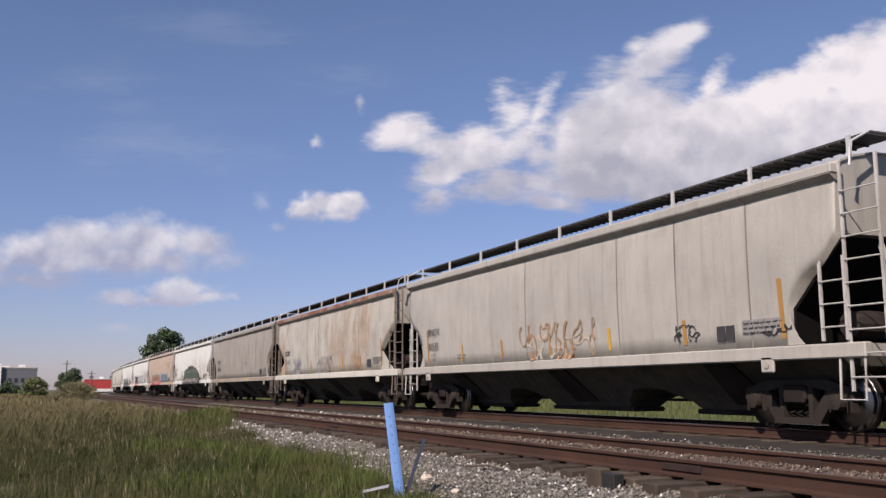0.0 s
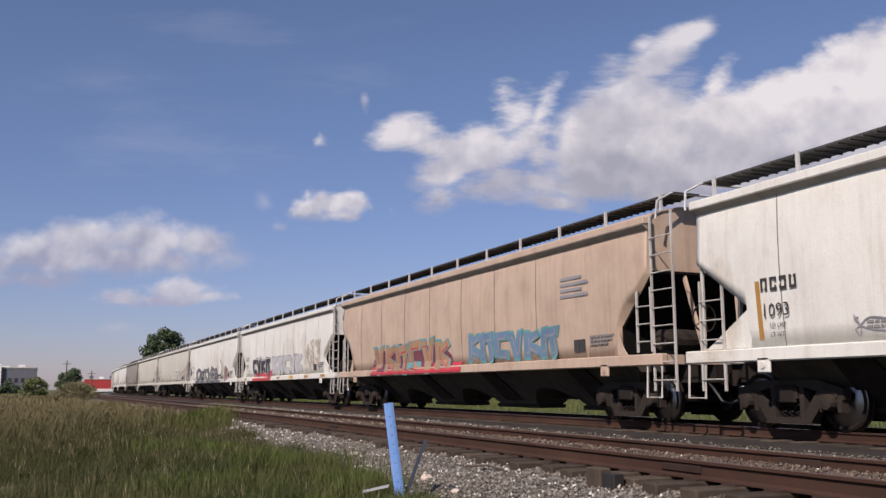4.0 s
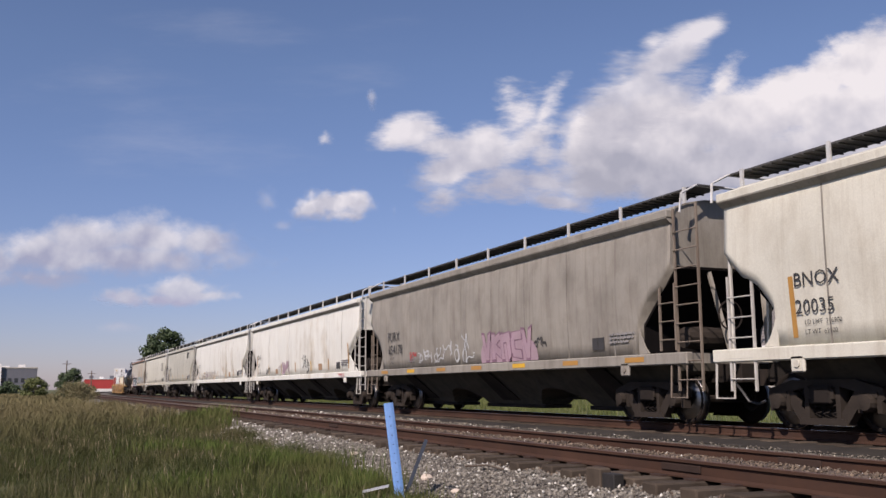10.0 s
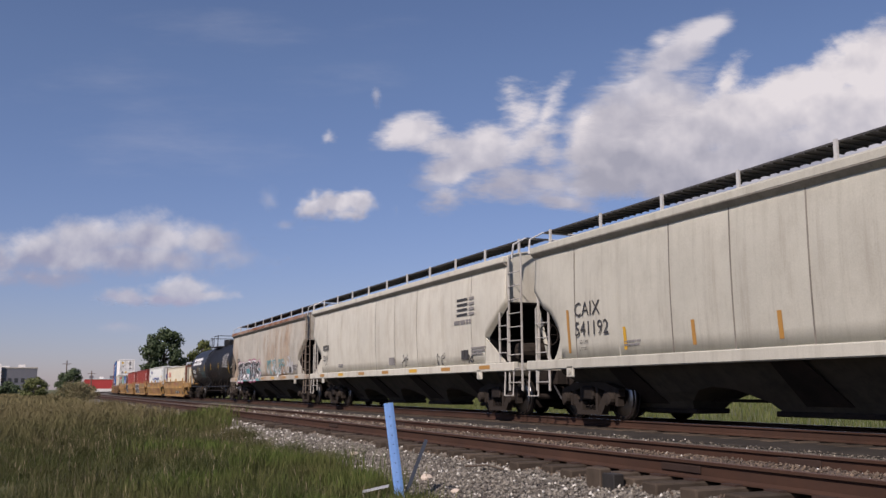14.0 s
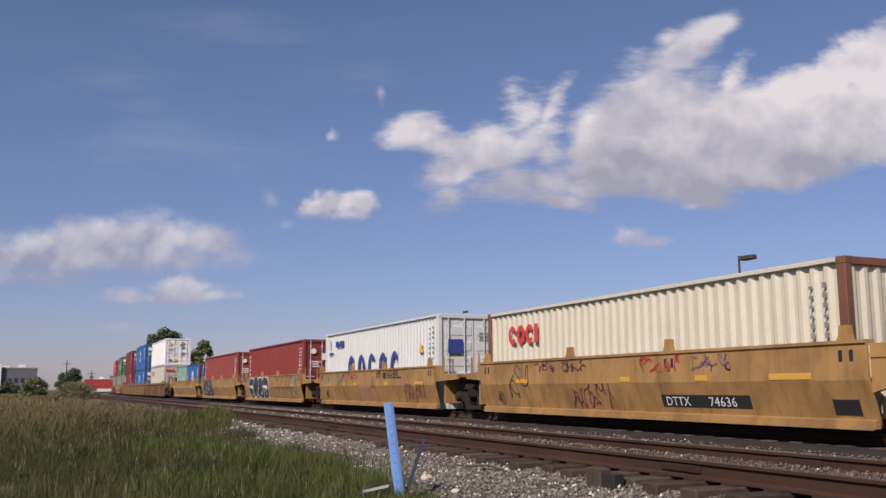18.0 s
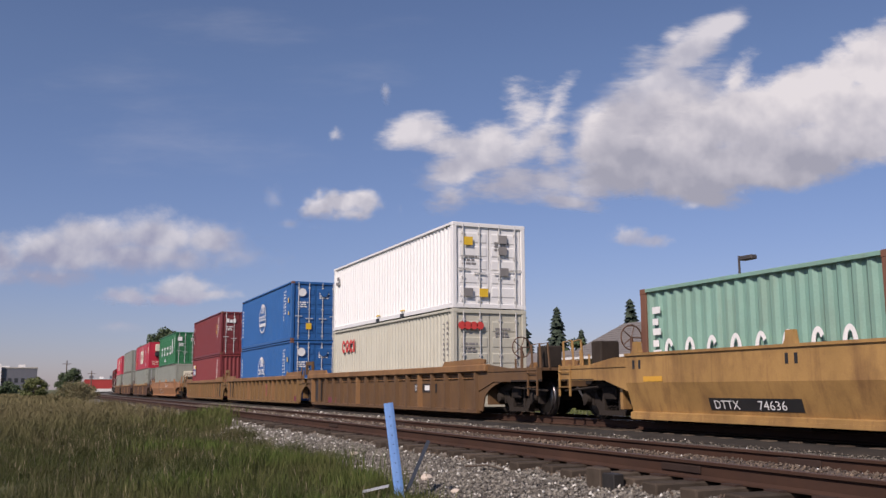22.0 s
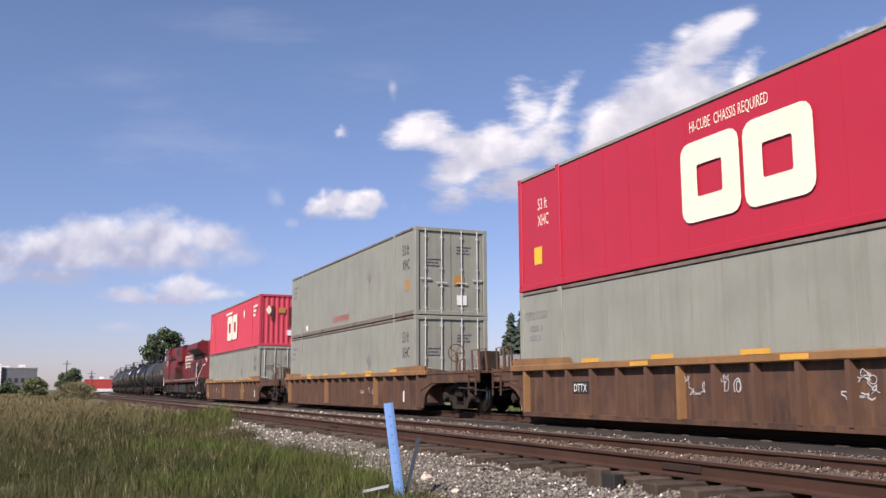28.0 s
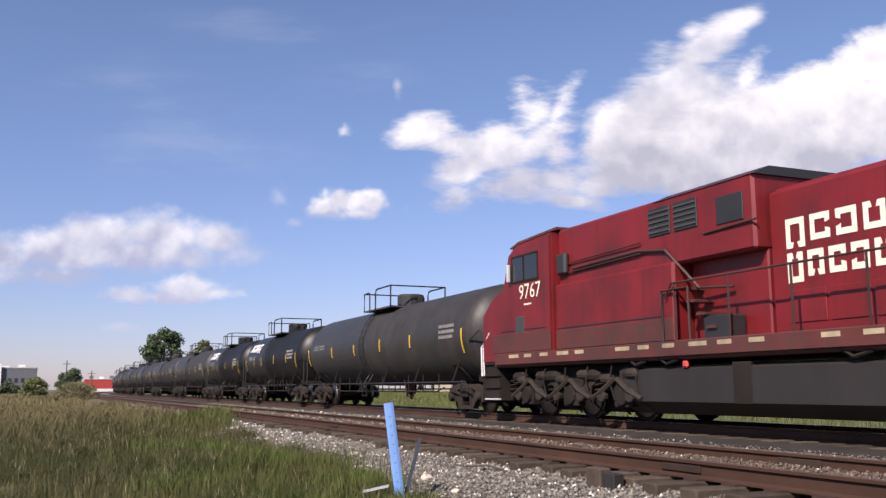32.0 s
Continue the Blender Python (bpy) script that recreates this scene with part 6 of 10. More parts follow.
        bm = bmesh.new()
        tube(bm, [(s * (h + 0.3), -1.3, 1.0), (s * (h + 0.3), -1.3, 2.1), (s * (h + 0.0), -1.3, 2.25), (s * (h - 0.5), -1.36, 2.0)], 0.022, 5)
        part("end_grab_rail", bm, M_GREY if procor else M_BLACK, car)
        coupler(car, s * (L / 2 - 0.75), s)
        truck(car, s * (L / 2 - 1.95))
        bm = bmesh.new()
        lathe(bm, [(0.0, -0.55), (0.19, -0.5), (0.21, 0.0), (0.19, 0.5), (0.0, 0.55)], 12, "y", s * (h + 0.05), 0, 1.25)
        part("air_reservoir", bm, M_TRUCK, car)
    def on_shell(z):
        d = min(max((z - zc) / r, -0.99), 0.99)
        return -r * math.sqrt(1 - d * d) - 0.02
    for x in (-h + 0.45, -4.8, -1.9, 1.0, 3.9, h - 0.85) if h > 7 else (-h + 0.45, -h + 2.6, -1.9, 1.0, 3.6, h - 0.85):
        bm = bmesh.new()
        zs = [zc - 0.35 + 0.14 * k for k in range(6)] if abs(x) > 5 else [zc + 0.05 * (x > 0) - 0.1 + 0.14 * k for k in range(4)]
        prev = None
        for z in [q - 0.22 for q in zs]:
            cur = [bm.verts.new((x - 0.05 * 0 + q + 0.03 * (z - zc) * (1 if x > 0 else -1), on_shell(z), z)) for q in (-0.055, 0.055)]
            if prev:
                bm.faces.new((prev[0], prev[1], cur[1], cur[0]))
            prev = cur
        part("reflector_strip", bm, M_YELLOW, car)
    if procor:
        blocks(car, 6, -7.3, zc + 0.20, 0, 0.56, 0.5, 0.07, M_WMARK, ring=0.16, slant=0.35, yf=on_shell)
        blocks(car, 4, -7.1, zc - 0.40, 0, 0.16, 0.25, 0.06, M_WMARK, ring=0.04, yf=on_shell)
        letters("76635", 0.34, M_WMARK, car, T(-6.15, on_shell(zc - 0.25) - 0.03, zc - 0.40), squeeze=0.7)
        bars(car, (1.3, 1.2), M_MARKG, -6.95, zc - 0.52, on_shell(zc - 0.5), h=0.06)
        blocks(car, 1, -4.25, zc - 0.4, 0, 0.26, 0.34, 0, M_WMARK, ring=0.03, yf=on_shell)
        for k in range(8):
            z = zc + 0.62 - 0.115 * k
            blocks(car, 1, h - 3.0, z, 0, 1.75, 0.014, 0, M_WMARK, "table_line", yf=on_shell)
            if k < 7:
                bars(car, (0.7,), M_MARKG, h - 2.9, z - 0.03, on_shell(z - 0.06) - 0.004, h=0.05)
                bars(car, (0.6,), M_MARKG, h - 2.0, z - 0.03, on_shell(z - 0.06) - 0.004, h=0.05)
        for x in (h - 3.0, h - 2.15, h - 1.27):
            blocks(car, 1, x, zc - 0.185, 0, 0.014, 0.82, 0, M_WMARK, "table_line", yf=on_shell)
        blocks(car, 1, h - 3.2, zc - 0.15, 0, 0.36, 0.36, 0, M_MARKG, ring=0.03, slant=-0.3, yf=on_shell)
    else:
        blocks(car, 4, -h + 1.3, zc + 0.05, 0, 0.12, 0.2, 0.05, M_MARKG, ring=0.035, yf=on_shell)
        blocks(car, 5, -h + 2.1, zc + 0.05, 0, 0.11, 0.2, 0.05, M_MARKG, ring=0.035, yf=on_shell)
        bars(car, (1.1, 1.1, 1.0), M_MARKG, h - 2.5, zc + 0.3, on_shell(zc + 0.2), h=0.09)
        if band:
            blocks(car, 6, -h + 1.2, zc + 0.55, 0, 0.36, 0.34, 0.05, M_WMARK, ring=0.1, slant=0.3, yf=on_shell)
            for k in range(6):
                blocks(car, 1, -h + 1.1 + 0.5 * k, zc + 0.5 - 0.02 * k, 0, 0.2, 0.12, 0, M_WMARK, yf=on_shell)
    return car, on_shell, zc, h


near_tank = tank_car("glossy black tank car with white mark and yellow reflectors", -23.0, -40.5, M_TANK, procor=True)
refs = [-300.2, -318.9, -332.6, -346.0, -363.5, -381.5, -399.5, -417.5, -435.5, -453.5, -471.5, -489.5]
for k, (p, q) in enumerate(zip(refs, refs[1:])):
    sm = 0.98 if k not in (1, 2) else 0.97
    tank_car(("charcoal grey tank car with weathered shell" if k % 3 == 0 else "black tank car with a railed manway platform") if k not in (1, 2) else "black tank car with white painted mark on its shell", p, q, M_TANKG if k not in (1, 2) else M_TANK, band=k in (1, 2), small=sm)

# ---------------------------------------------------------------- diesel locomotive, cab towards -x


def locomotive():
    lo = thing("diesel_locomotive", "red diesel locomotive with cream lettering and grimy frame", "locomotive")
    rolls(lo, -288.4)
    DK = 1.52
    def P(name, dims, mat, bevel=0.02, label="", parent=None):
        return part(name, bbox_bm(*dims, bevel=bevel), mat, parent or lo, label)
    P("underframe", (-11.2, 8.6, -1.45, 1.45, 1.20, 1.50), M_CPDIRT, 0.03)
    for sy in (-1, 1):
        P("side_sill", (-11.0, 8.6, min(sy * 1.45, sy * 1.52), max(sy * 1.45, sy * 1.52), 1.26, 1.54), M_CPDIRT, 0.01)
        for k in range(24):
            x = -10.2 + 0.78 * k
            if k % 7 != 5:
                bm = bmesh.new()
                box(bm, x, x + (0.36 if k % 3 else 0.5), min(sy * 1.50, sy * 1.526), max(sy * 1.50, sy * 1.526), 1.42, 1.50)
                part("reflector_strip", bm, M_STRIP, lo, "soiled cream reflector strip")
    # fuel tank
    bm = bmesh.new()
    prism(bm, [(-1.38, 0.42), (-1.38, 1.02), (-1.25, 1.10), (1.25, 1.10), (1.38, 1.02), (1.38, 0.42), (0.95, 0.18), (-0.95, 0.18)], -5.6, 2.3, "x")
    tank = part("fuel_tank", bm, M_TANKF, lo)
    P("tank_band", (-2.2, -1.75, -1.395, 1.395, 0.40, 1.115), M_UNDER, 0.01, parent=tank)
    P("fuel_filler", (-3.5, -3.36, -1.44, -1.36, 1.04, 1.18), M_REDMARK, 0.03, parent=tank)
    # hood
    P("engine_hood", (-1.6, 8.3, -0.98, 0.98, DK, 3.98), M_CPRED, 0.06)
    bm = bmesh.new()
    prism(bm, [(-0.98, 3.70), (-0.80, 4.05), (0.80, 4.05), (0.98, 3.70)], -1.55, 3.5, "x")
    part("hood_top", bm, M_CPRED, lo)
    # inverter cabinet and dynamic brake box behind the cab
    P("equipment_cabinet", (-8.1, -3.7, -1.40, 1.0, DK, 3.05), M_CPRED, 0.05)
    P("upper_cabinet", (-8.1, -1.6, -1.28, 1.28, 3.0, 4.34), M_CPRED, 0.05)
    bm = bmesh.new()
    prism(bm, [(-1.30, 4.30), (-0.95, 4.46), (0.95, 4.46), (1.30, 4.30)], -4.4, -1.55, "x")
    part("blower_roof", bm, M_BLACK, lo)
    P("blower_side", (-3.65, -1.62, -1.0, 1.0, DK, 3.05), M_CPRED, 0.03)
    for x in (-4.55, -3.75):
        g = P("intake_grille", (x, x + 0.68, -1.305, -1.27, 3.62, 4.18), M_BLACK, 0.01)
        for k in range(5):
            P("grille_slat", (x + 0.02, x + 0.66, -1.325, -1.30, 3.68 + 0.1 * k, 3.72 + 0.1 * k), M_GRATE, 0.004, parent=g)
    P("side_vent", (-2.55, -1.85, -1.30, -1.27, 3.55, 4.05), M_BLACK, 0.01)
    # radiator section with overhanging wings
    bm = bmesh.new()
    prism(bm, [(-1.52, 3.75), (-1.52, 4.16), (-1.15, 4.30), (1.15, 4.30), (1.52, 4.16), (1.52, 3.75), (0.98, 3.35), (-0.98, 3.35)], 3.5, 8.75, "x")
    part("radiator_wing", bm, M_CPRED, lo)
    for sy in (-1, 1):
        bm = bmesh.new()
        prism(bm, [(sy * 1.47, 3.70), (sy * 1.02, 3.37), (sy * 0.99, 3.40), (sy * 1.46, 3.745)], 3.8, 8.5, "x")
        for v in bm.verts:
            v.co.z -= 0.012
        part("radiator_screen", bm, M_BLACK, lo)
    bm = bmesh.new()
    prism(bm, [(7.6, -1.0), (8.48, -1.0), (8.86, -0.62), (8.86, 0.62), (8.48, 1.0), (7.6, 1.0)], DK, 4.3, "z")
    bmesh.ops.bevel(bm, geom=bm.edges[:], offset=0.03, segments=1, affect="EDGES")
    part("rear_hood", bm, M_CPRED, lo)
    for k in range(7):
        bm = bmesh.new()
        z = 1.85 + 0.36 * k
        a, b = Vector((8.56, -0.96, z)), Vector((8.86, -0.66, z))
        o = Vector((0.06, -0.06, 0))
        tube(bm, [a, a + o, b + o, b], 0.014, 5)
        part("hood_step", bm, M_RAILING, lo)
    P("sand_box", (7.9, 8.80, -0.55, 0.55, 3.9, 4.36), M_CPRED, 0.05)
    bm = bmesh.new()
    for y in (-0.1, 0.1):
        lathe(bm, [(0.07, 8.85), (0.07, 8.90), (0.05, 8.91)], 12, "x", 0, y, 3.72)
    part("rear_headlight", bm, M_GALV, lo, "twin glass headlights")
    # engine-room doors and louvres
    for k in range(9):
        x = -1.2 + 0.86 * k
        d = P("hood_door", (x, x + 0.78, -1.0, -0.975, 1.72, 2.25), M_CPRED, 0.008)
    for x, z0, w_, h_ in ((4.0, 2.45, 0.5, 0.4), (4.6, 2.45, 0.5, 0.4), (4.0, 1.95, 0.5, 0.4), (4.6, 1.95, 0.5, 0.4), (5.3, 1.95, 0.4, 0.9), (6.6, 1.9, 0.45, 1.0), (7.15, 1.9, 0.4, 1.0)):
        g = P("louvre", (x, x + w_, -1.005, -0.975, z0, z0 + h_), M_BLACK, 0.006)
        for k in range(int(h_ / 0.14)):
            P("louvre_slat", (x + 0.03, x + w_ - 0.03, -1.02, -1.0, z0 + 0.05 + 0.14 * k, z0 + 0.1 + 0.14 * k), M_CPDIRT, 0.004, parent=g)
    bm = bmesh.new()
    lathe(bm, [(0.3, -1.12), (0.34, -1.08), (0.34, -0.98)], 16, "y", 6.1, 0, 2.5)
    part("blower_housing", bm, M_CPDIRT, lo)
    P("relay_box", (5.85, 6.45, -1.14, -0.98, 1.75, 2.2), M_CPDIRT, 0.04)
    # cab
    bm = bmesh.new()
    prism(bm, [(-11.75, 1.30), (-11.75, 2.60), (-11.15, 3.02), (-10.45, 3.12), (-10.25, 4.02), (-9.9, 4.22), (-8.1, 4.30), (-8.1, 1.30)], -1.50, 1.50, "y")
    bmesh.ops.bevel(bm, geom=bm.edges[:], offset=0.06, segments=2, affect="EDGES")
    cab = part("cab", bm, M_CPRED, lo)
    bm = bmesh.new()
    prism(bm, [(-10.35, 4.20), (-9.9, 4.28), (-8.05, 4.36), (-8.05, 4.42), (-9.95, 4.34), (-10.45, 4.22)], -1.35, 1.35, "y")
    part("cab_roof", bm, M_CPDIRT, cab)
    for x0, x1 in ((-9.98, -9.42), (-9.36, -8.72)):
        w = P("side_window", (x0, x1, -1.512, -1.49, 3.30, 3.90), M_GLASS_D, 0.01, parent=cab)
        bm = bmesh.new()
        for q in ((x0 - 0.04, x1 + 0.04, 3.26, 3.30), (x0 - 0.04, x1 + 0.04, 3.90, 3.94), (x0 - 0.04, x0, 3.30, 3.90), (x1, x1 + 0.04, 3.30, 3.90)):
            box(bm, q[0], q[1], -1.522, -1.495, q[2], q[3])
        part("window_frame", bm, M_UNDER, cab)
    bm = bmesh.new()
    prism(bm, [(-10.49, 3.22), (-10.31, 3.9), (-10.33, 3.91), (-10.52, 3.23)], -1.2, 1.2, "y")
    part("windscreen", bm, M_GLASS_D, cab)
    P("mirror", (-10.12, -10.02, -1.62, -1.54, 3.3, 3.75), M_GALV, 0.015, parent=cab)
    P("nose_door", (-9.85, -9.4, -1.515, -1.49, 2.0, 2.42), M_MARK, 0.01, parent=cab)
    P("number_shade", (-8.0, -7.6, -1.42, -1.27, 3.25, 3.75), M_BLACK, 0.05)
    letters("9767", 0.52, M_CREAMARK, lo, T(-9.65, -1.514, 2.84), squeeze=1.05)
    bars(lo, (0.35,), M_CREAMARK, -9.4, 2.72, -1.508, h=0.04)
    letters("767", 0.46, M_CREAMARK, lo, T(8.872, -0.5, 2.72) @ Matrix.Rotation(math.pi / 2, 4, "Z"), squeeze=1.0)
    letters("9", 0.46, M_CREAMARK, lo, T(8.60, -0.90, 2.72) @ Matrix.Rotation(math.pi / 4, 4, "Z"), squeeze=1.0)
    P("belt_line", (-10.6, -8.4, -1.512, -1.498, 2.08, 2.11), M_BLACK, 0.003)
    P("belt_line", (-8.0, -4.1, -1.412, -1.398, 2.02, 2.05), M_BLACK, 0.003)
    # carrier's name as plain cream blocks, two rows
    def name_row(n, x, z, w, h, gap):
        for k in range(n):
            hh = h * (1.18 if k == 0 else 1.0)
            blocks(lo, 1, x + k * (w + gap), z + h - hh, -0.992, w, hh, 0, M_CREAMARK, "name_block", ring=0.10, cut=k + n)
    name_row(8, -1.2, 3.02, 0.41, 0.42, 0.12)
    name_row(7, -1.2, 2.45, 0.34, 0.42, 0.10)
    # deck gear, handrails and steps
    P("walkway", (-3.6, 8.7, -1.48, -0.98, DK, DK + 0.03), M_CPDIRT, 0.006)
    P("walkway", (-8.0, 8.7, 0.98, 1.48, DK, DK + 0.03), M_CPDIRT, 0.006)
    for sy in (-1, 1):
        bm = bmesh.new()
        tube(bm, [(-3.9, sy * 1.46, 2.35), (-3.7, sy * 1.46, 2.62), (8.3, sy * 1.46, 2.62)], 0.022, 6)
        hr = part("handrail", bm, M_RAILING, lo, "grimy dark red handrail")
        for k in range(9):
            x = -3.6 + 1.47 * k
            bm = bmesh.new()
            tube(bm, [(x, sy * 1.46, DK), (x, sy * 1.46, 2.62)], 0.022, 5)
            part("stanchion", bm, M_RAILING, hr)
        bm = bmesh.new()
        tube(bm, [(8.38, sy * 1.48, 0.9), (8.42, sy * 1.48, 1.9), (8.68, sy * 1.5, 2.45), (8.6, sy * 1.48, 2.62), (8.3, sy * 1.46, 2.64)], 0.025, 6)
        part("step_grab_rail", bm, M_WMARK, lo, "white step handrail")
        bm = bmesh.new()
        tube(bm, [(9.0, sy * 1.47, 1.05), (9.05, sy * 1.47, 1.5), (10.2, sy * 1.3, 2.4), (10.35, sy * 1.2, 2.5), (10.6, sy * 1.1, 2.5)], 0.025, 6)
        part("step_grab_rail", bm, M_WMARK, lo, "white step handrail")
        for s, x0 in ((1, 9.3), (-1, -11.7)):
            st = P("step_well", (x0, x0 + 0.7, min(sy * 0.95, sy * 1.42), max(sy * 0.95, sy * 1.42), 0.35, 1.5), M_UNDER, 0.02)
            for k in range(4):
                P("step", (x0 - 0.02, x0 + 0.72, min(sy * 1.36, sy * 1.47), max(sy * 1.36, sy * 1.47), 0.38 + 0.3 * k, 0.42 + 0.3 * k), M_GALV if k == 0 else M_UNDER, 0.006, parent=st)
        for k in (0, 1):
            bm = bmesh.new()
            tube(bm, [(-11.75 - 0.12 * k, sy * 1.46, 1.0), (-11.75 - 0.12 * k, sy * 1.48, 1.75), (-11.35, sy * 1.5, 2.1)], 0.022, 5)
            part("step_grab_rail", bm, M_WMARK, lo, "white step handrail")
    P("rear_platform", (8.6, 11.1, -1.4, 1.4, 1.1, 1.43), M_UNDER, 0.03)
    P("front_pilot", (-12.0, -11.6, -1.4, 1.4, 0.3, 1.3), M_UNDER, 0.05)
    P("rear_pilot", (10.95, 11.15, -1.4, 1.4, 0.3, 1.3), M_UNDER, 0.05)
    bm = bmesh.new()
    for y in (-1.2, -0.6, 0.6, 1.2):
        tube(bm, [(11.0, y, 1.4), (11.0, y, 2.5)], 0.025, 5)
    tube(bm, [(11.0, -1.2, 2.5), (11.0, -0.6, 2.5)], 0.025, 5)
    tube(bm, [(11.0, 0.6, 2.5), (11.0, 1.2, 2.5)], 0.025, 5)
    part("end_rail", bm, M_RAILING, lo)
    for s in (-1, 1):
        coupler(lo, s * 11.15, s)
    bm = bmesh.new()
    tube(bm, [(7.6, -0.5, 4.28), (7.65, -0.5, 4.44), (8.2, -0.5, 4.44), (8.2, -0.5, 4.28)], 0.02, 5)
    part("horn_bracket", bm, M_BLACK, lo)
    bm = bmesh.new()
    for y in (-0.2, 0.0, 0.2):
        lathe(bm, [(0.05, 1.6), (0.07, 1.75), (0.12, 2.0)], 10, "x", 0, y, 4.22)
    part("air_horn", bm, M_BLACK, lo)
    # stair and pipes beside the cabinet
    bm = bmesh.new()
    tube(bm, [(-4.0, -1.45, 1.55), (-4.0, -1.47, 2.5), (-3.2, -1.47, 2.5), (-3.2, -1.45, 1.55)], 0.03, 6)
    part("gate_rail", bm, M_RAILING, lo)
    bm = bmesh.new()
    tube(bm, [(-7.4, -1.33, 3.35), (-4.9, -1.33, 3.4), (-4.0, -1.33, 3.3), (-3.2, -1.2, 2.5), (-2.4, -1.1, 2.45)], 0.03, 6)
    part("air_pipe", bm, M_RAILING, lo)
    bm = bmesh.new()
    for k in range(4):
        box(bm, -3.55 + 0.26 * k, -3.3 + 0.26 * k, -1.45, -1.0, DK + 0.25 * (4 - k) - 0.05, DK + 0.25 * (4 - k))
    part("cabinet_steps", bm, M_CPDIRT, lo)
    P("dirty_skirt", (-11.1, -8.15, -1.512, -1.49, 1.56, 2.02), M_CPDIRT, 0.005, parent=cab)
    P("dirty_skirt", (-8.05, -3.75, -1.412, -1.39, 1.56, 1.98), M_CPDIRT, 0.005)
    P("battery_box", (-2.9, -2.2, -1.4, -1.02, DK, 1.95), M_BLACK, 0.03)
    for x in (-5.2, -4.2, 0.2, 1.2):
        bm = bmesh.new()
        tube(bm, [(x, -1.42, 1.24), (x + 0.25, -1.44, 1.12), (x + 0.6, -1.42, 1.2)], 0.03, 5)
        part("brake_pipe", bm, M_UNDER, lo)
    # three-axle trucks
    for cx in (-7.55, 6.55):
        bm = bmesh.new()
        prism(bm, [(-2.6, 0.78), (-2.6, 0.6), (-2.35, 0.42), (-1.7, 0.42), (-1.45, 0.62), (-0.6, 0.62), (-0.38, 0.42), (0.38, 0.42), (0.6, 0.62), (1.45, 0.62), (1.7, 0.42), (2.35, 0.42), (2.6, 0.6), (2.6, 0.78), (1.3, 1.02), (-1.3, 1.02)], -1.18, -1.02, "y")
        tr = part("truck", bm, M_TRUCK, lo, m=T(cx, 0, 0))
        bm = bmesh.new()
        prism(bm, [(-2.6, 0.78), (-2.6, 0.5), (2.6, 0.5), (2.6, 0.78), (1.3, 1.02), (-1.3, 1.02)], 1.02, 1.18, "y")
        part("side_frame", bm, M_TRUCK, tr)
        for wx in (-2.02, 0.0, 2.02):
            bm = bmesh.new()
            prism(bm, [(wx - 0.3, 0.30), (wx + 0.3, 0.30), (wx + 0.36, 0.62), (wx + 0.2, 0.78), (wx - 0.2, 0.78), (wx - 0.36, 0.62)], -1.36, -1.19, "y")
            lathe(bm, [(0.2, -1.42), (0.22, -1.37)], 12, "y", wx, 0, 0.53)
            part("axle_box", bm, M_TRUCK, tr)
            for y in (-0.76, 0.76):
                flip = Matrix.Identity(4) if y < 0 else Matrix.Rotation(math.pi, 4, "Z")
                big = Matrix.Diagonal((1.15, 1, 1.15, 1))
                shared("wheel", "wheel", wheel_bm, M_WHEEL, tr, m=T(wx, y, 0.53) @ flip @ big, smooth=True)
                shared("tread", "wheel_tread", tread_bm, M_TREAD, tr, m=T(wx, y, 0.53) @ flip @ big, smooth=True)
            bm = bmesh.new()
            lathe(bm, [(0.09, -0.8), (0.09, 0.8)], 8, "y", wx, 0, 0.53)
            part("axle", bm, M_TRUCK, tr)
        for wx in (-1.0, 1.0, -2.9, 2.9):
            bm = bmesh.new()
            pts = [(wx + 0.11 * math.cos(a * 0.8), -1.25 + 0.11 * math.sin(a * 0.8), 0.55 + 0.014 * a) for a in range(26)]
            tube(bm, pts, 0.022, 4)
            part("spring", bm, M_TRUCK, tr)
            bm = bmesh.new()
            lathe(bm, [(0.0, -0.32), (0.13, -0.3), (0.14, 0.1), (0.05, 0.3)], 10, "x", wx * 0.82, -1.28, 0.95)
            part("brake_cylinder", bm, M_TRUCK, tr)
            bm = bmesh.new()
            tube(bm, [(wx * 0.8, -1.3, 0.9), (wx * 0.75, -1.32, 0.55), (wx * 0.9, -1.3, 0.35)], 0.03, 5)
            part("brake_rod", bm, M_TRUCK, tr)
    # dark intake screens under the radiator wing
    for sy in (-1, 1):
        sc = P("intake_screen", (4.1, 8.6, min(sy * 0.985, sy * 1.03), max(sy * 0.985, sy * 1.03), 3.0, 3.42), M_VOID, 0.01)
        for k in range(9):
            P("screen_bar", (4.3 + 0.5 * k, 4.34 + 0.5 * k, min(sy * 1.02, sy * 1.05), max(sy * 1.02, sy * 1.05), 3.0, 3.42), M_RAILING, 0.004, parent=sc)
    # hand rails along the upper cabinet
    for z in (3.28, 3.5):
        bm = bmesh.new()
        tube(bm, [(-7.6, -1.33, z), (-4.8, -1.34, z + 0.06)], 0.018, 5)
        part("cabinet_rail", bm, M_RAILING, lo)
    bm = bmesh.new()
    tube(bm, [(-2.9, -1.3, 3.45), (-1.5, -1.32, 3.5)], 0.02, 5)
    part("cabinet_rail", bm, M_RAILING, lo)
    # motor boxes and plate added dark, to close the bright gap under the frame
    for cx in (-7.55, 6.55):
        for wx in (-1.3, 0.7, 2.6):
            P("traction_motor", (cx + wx - 0.5, cx + wx + 0.5, -0.66, 0.66, 0.16, 0.86), M_UNDER, 0.06)
        P("truck_frame_plate", (cx - 2.7, cx + 2.7, -1.0, 1.0, 0.88, 1.2), M_UNDER, 0.03)
    # rods, links and sand pipes of the trucks
    rg = random.Random(77)
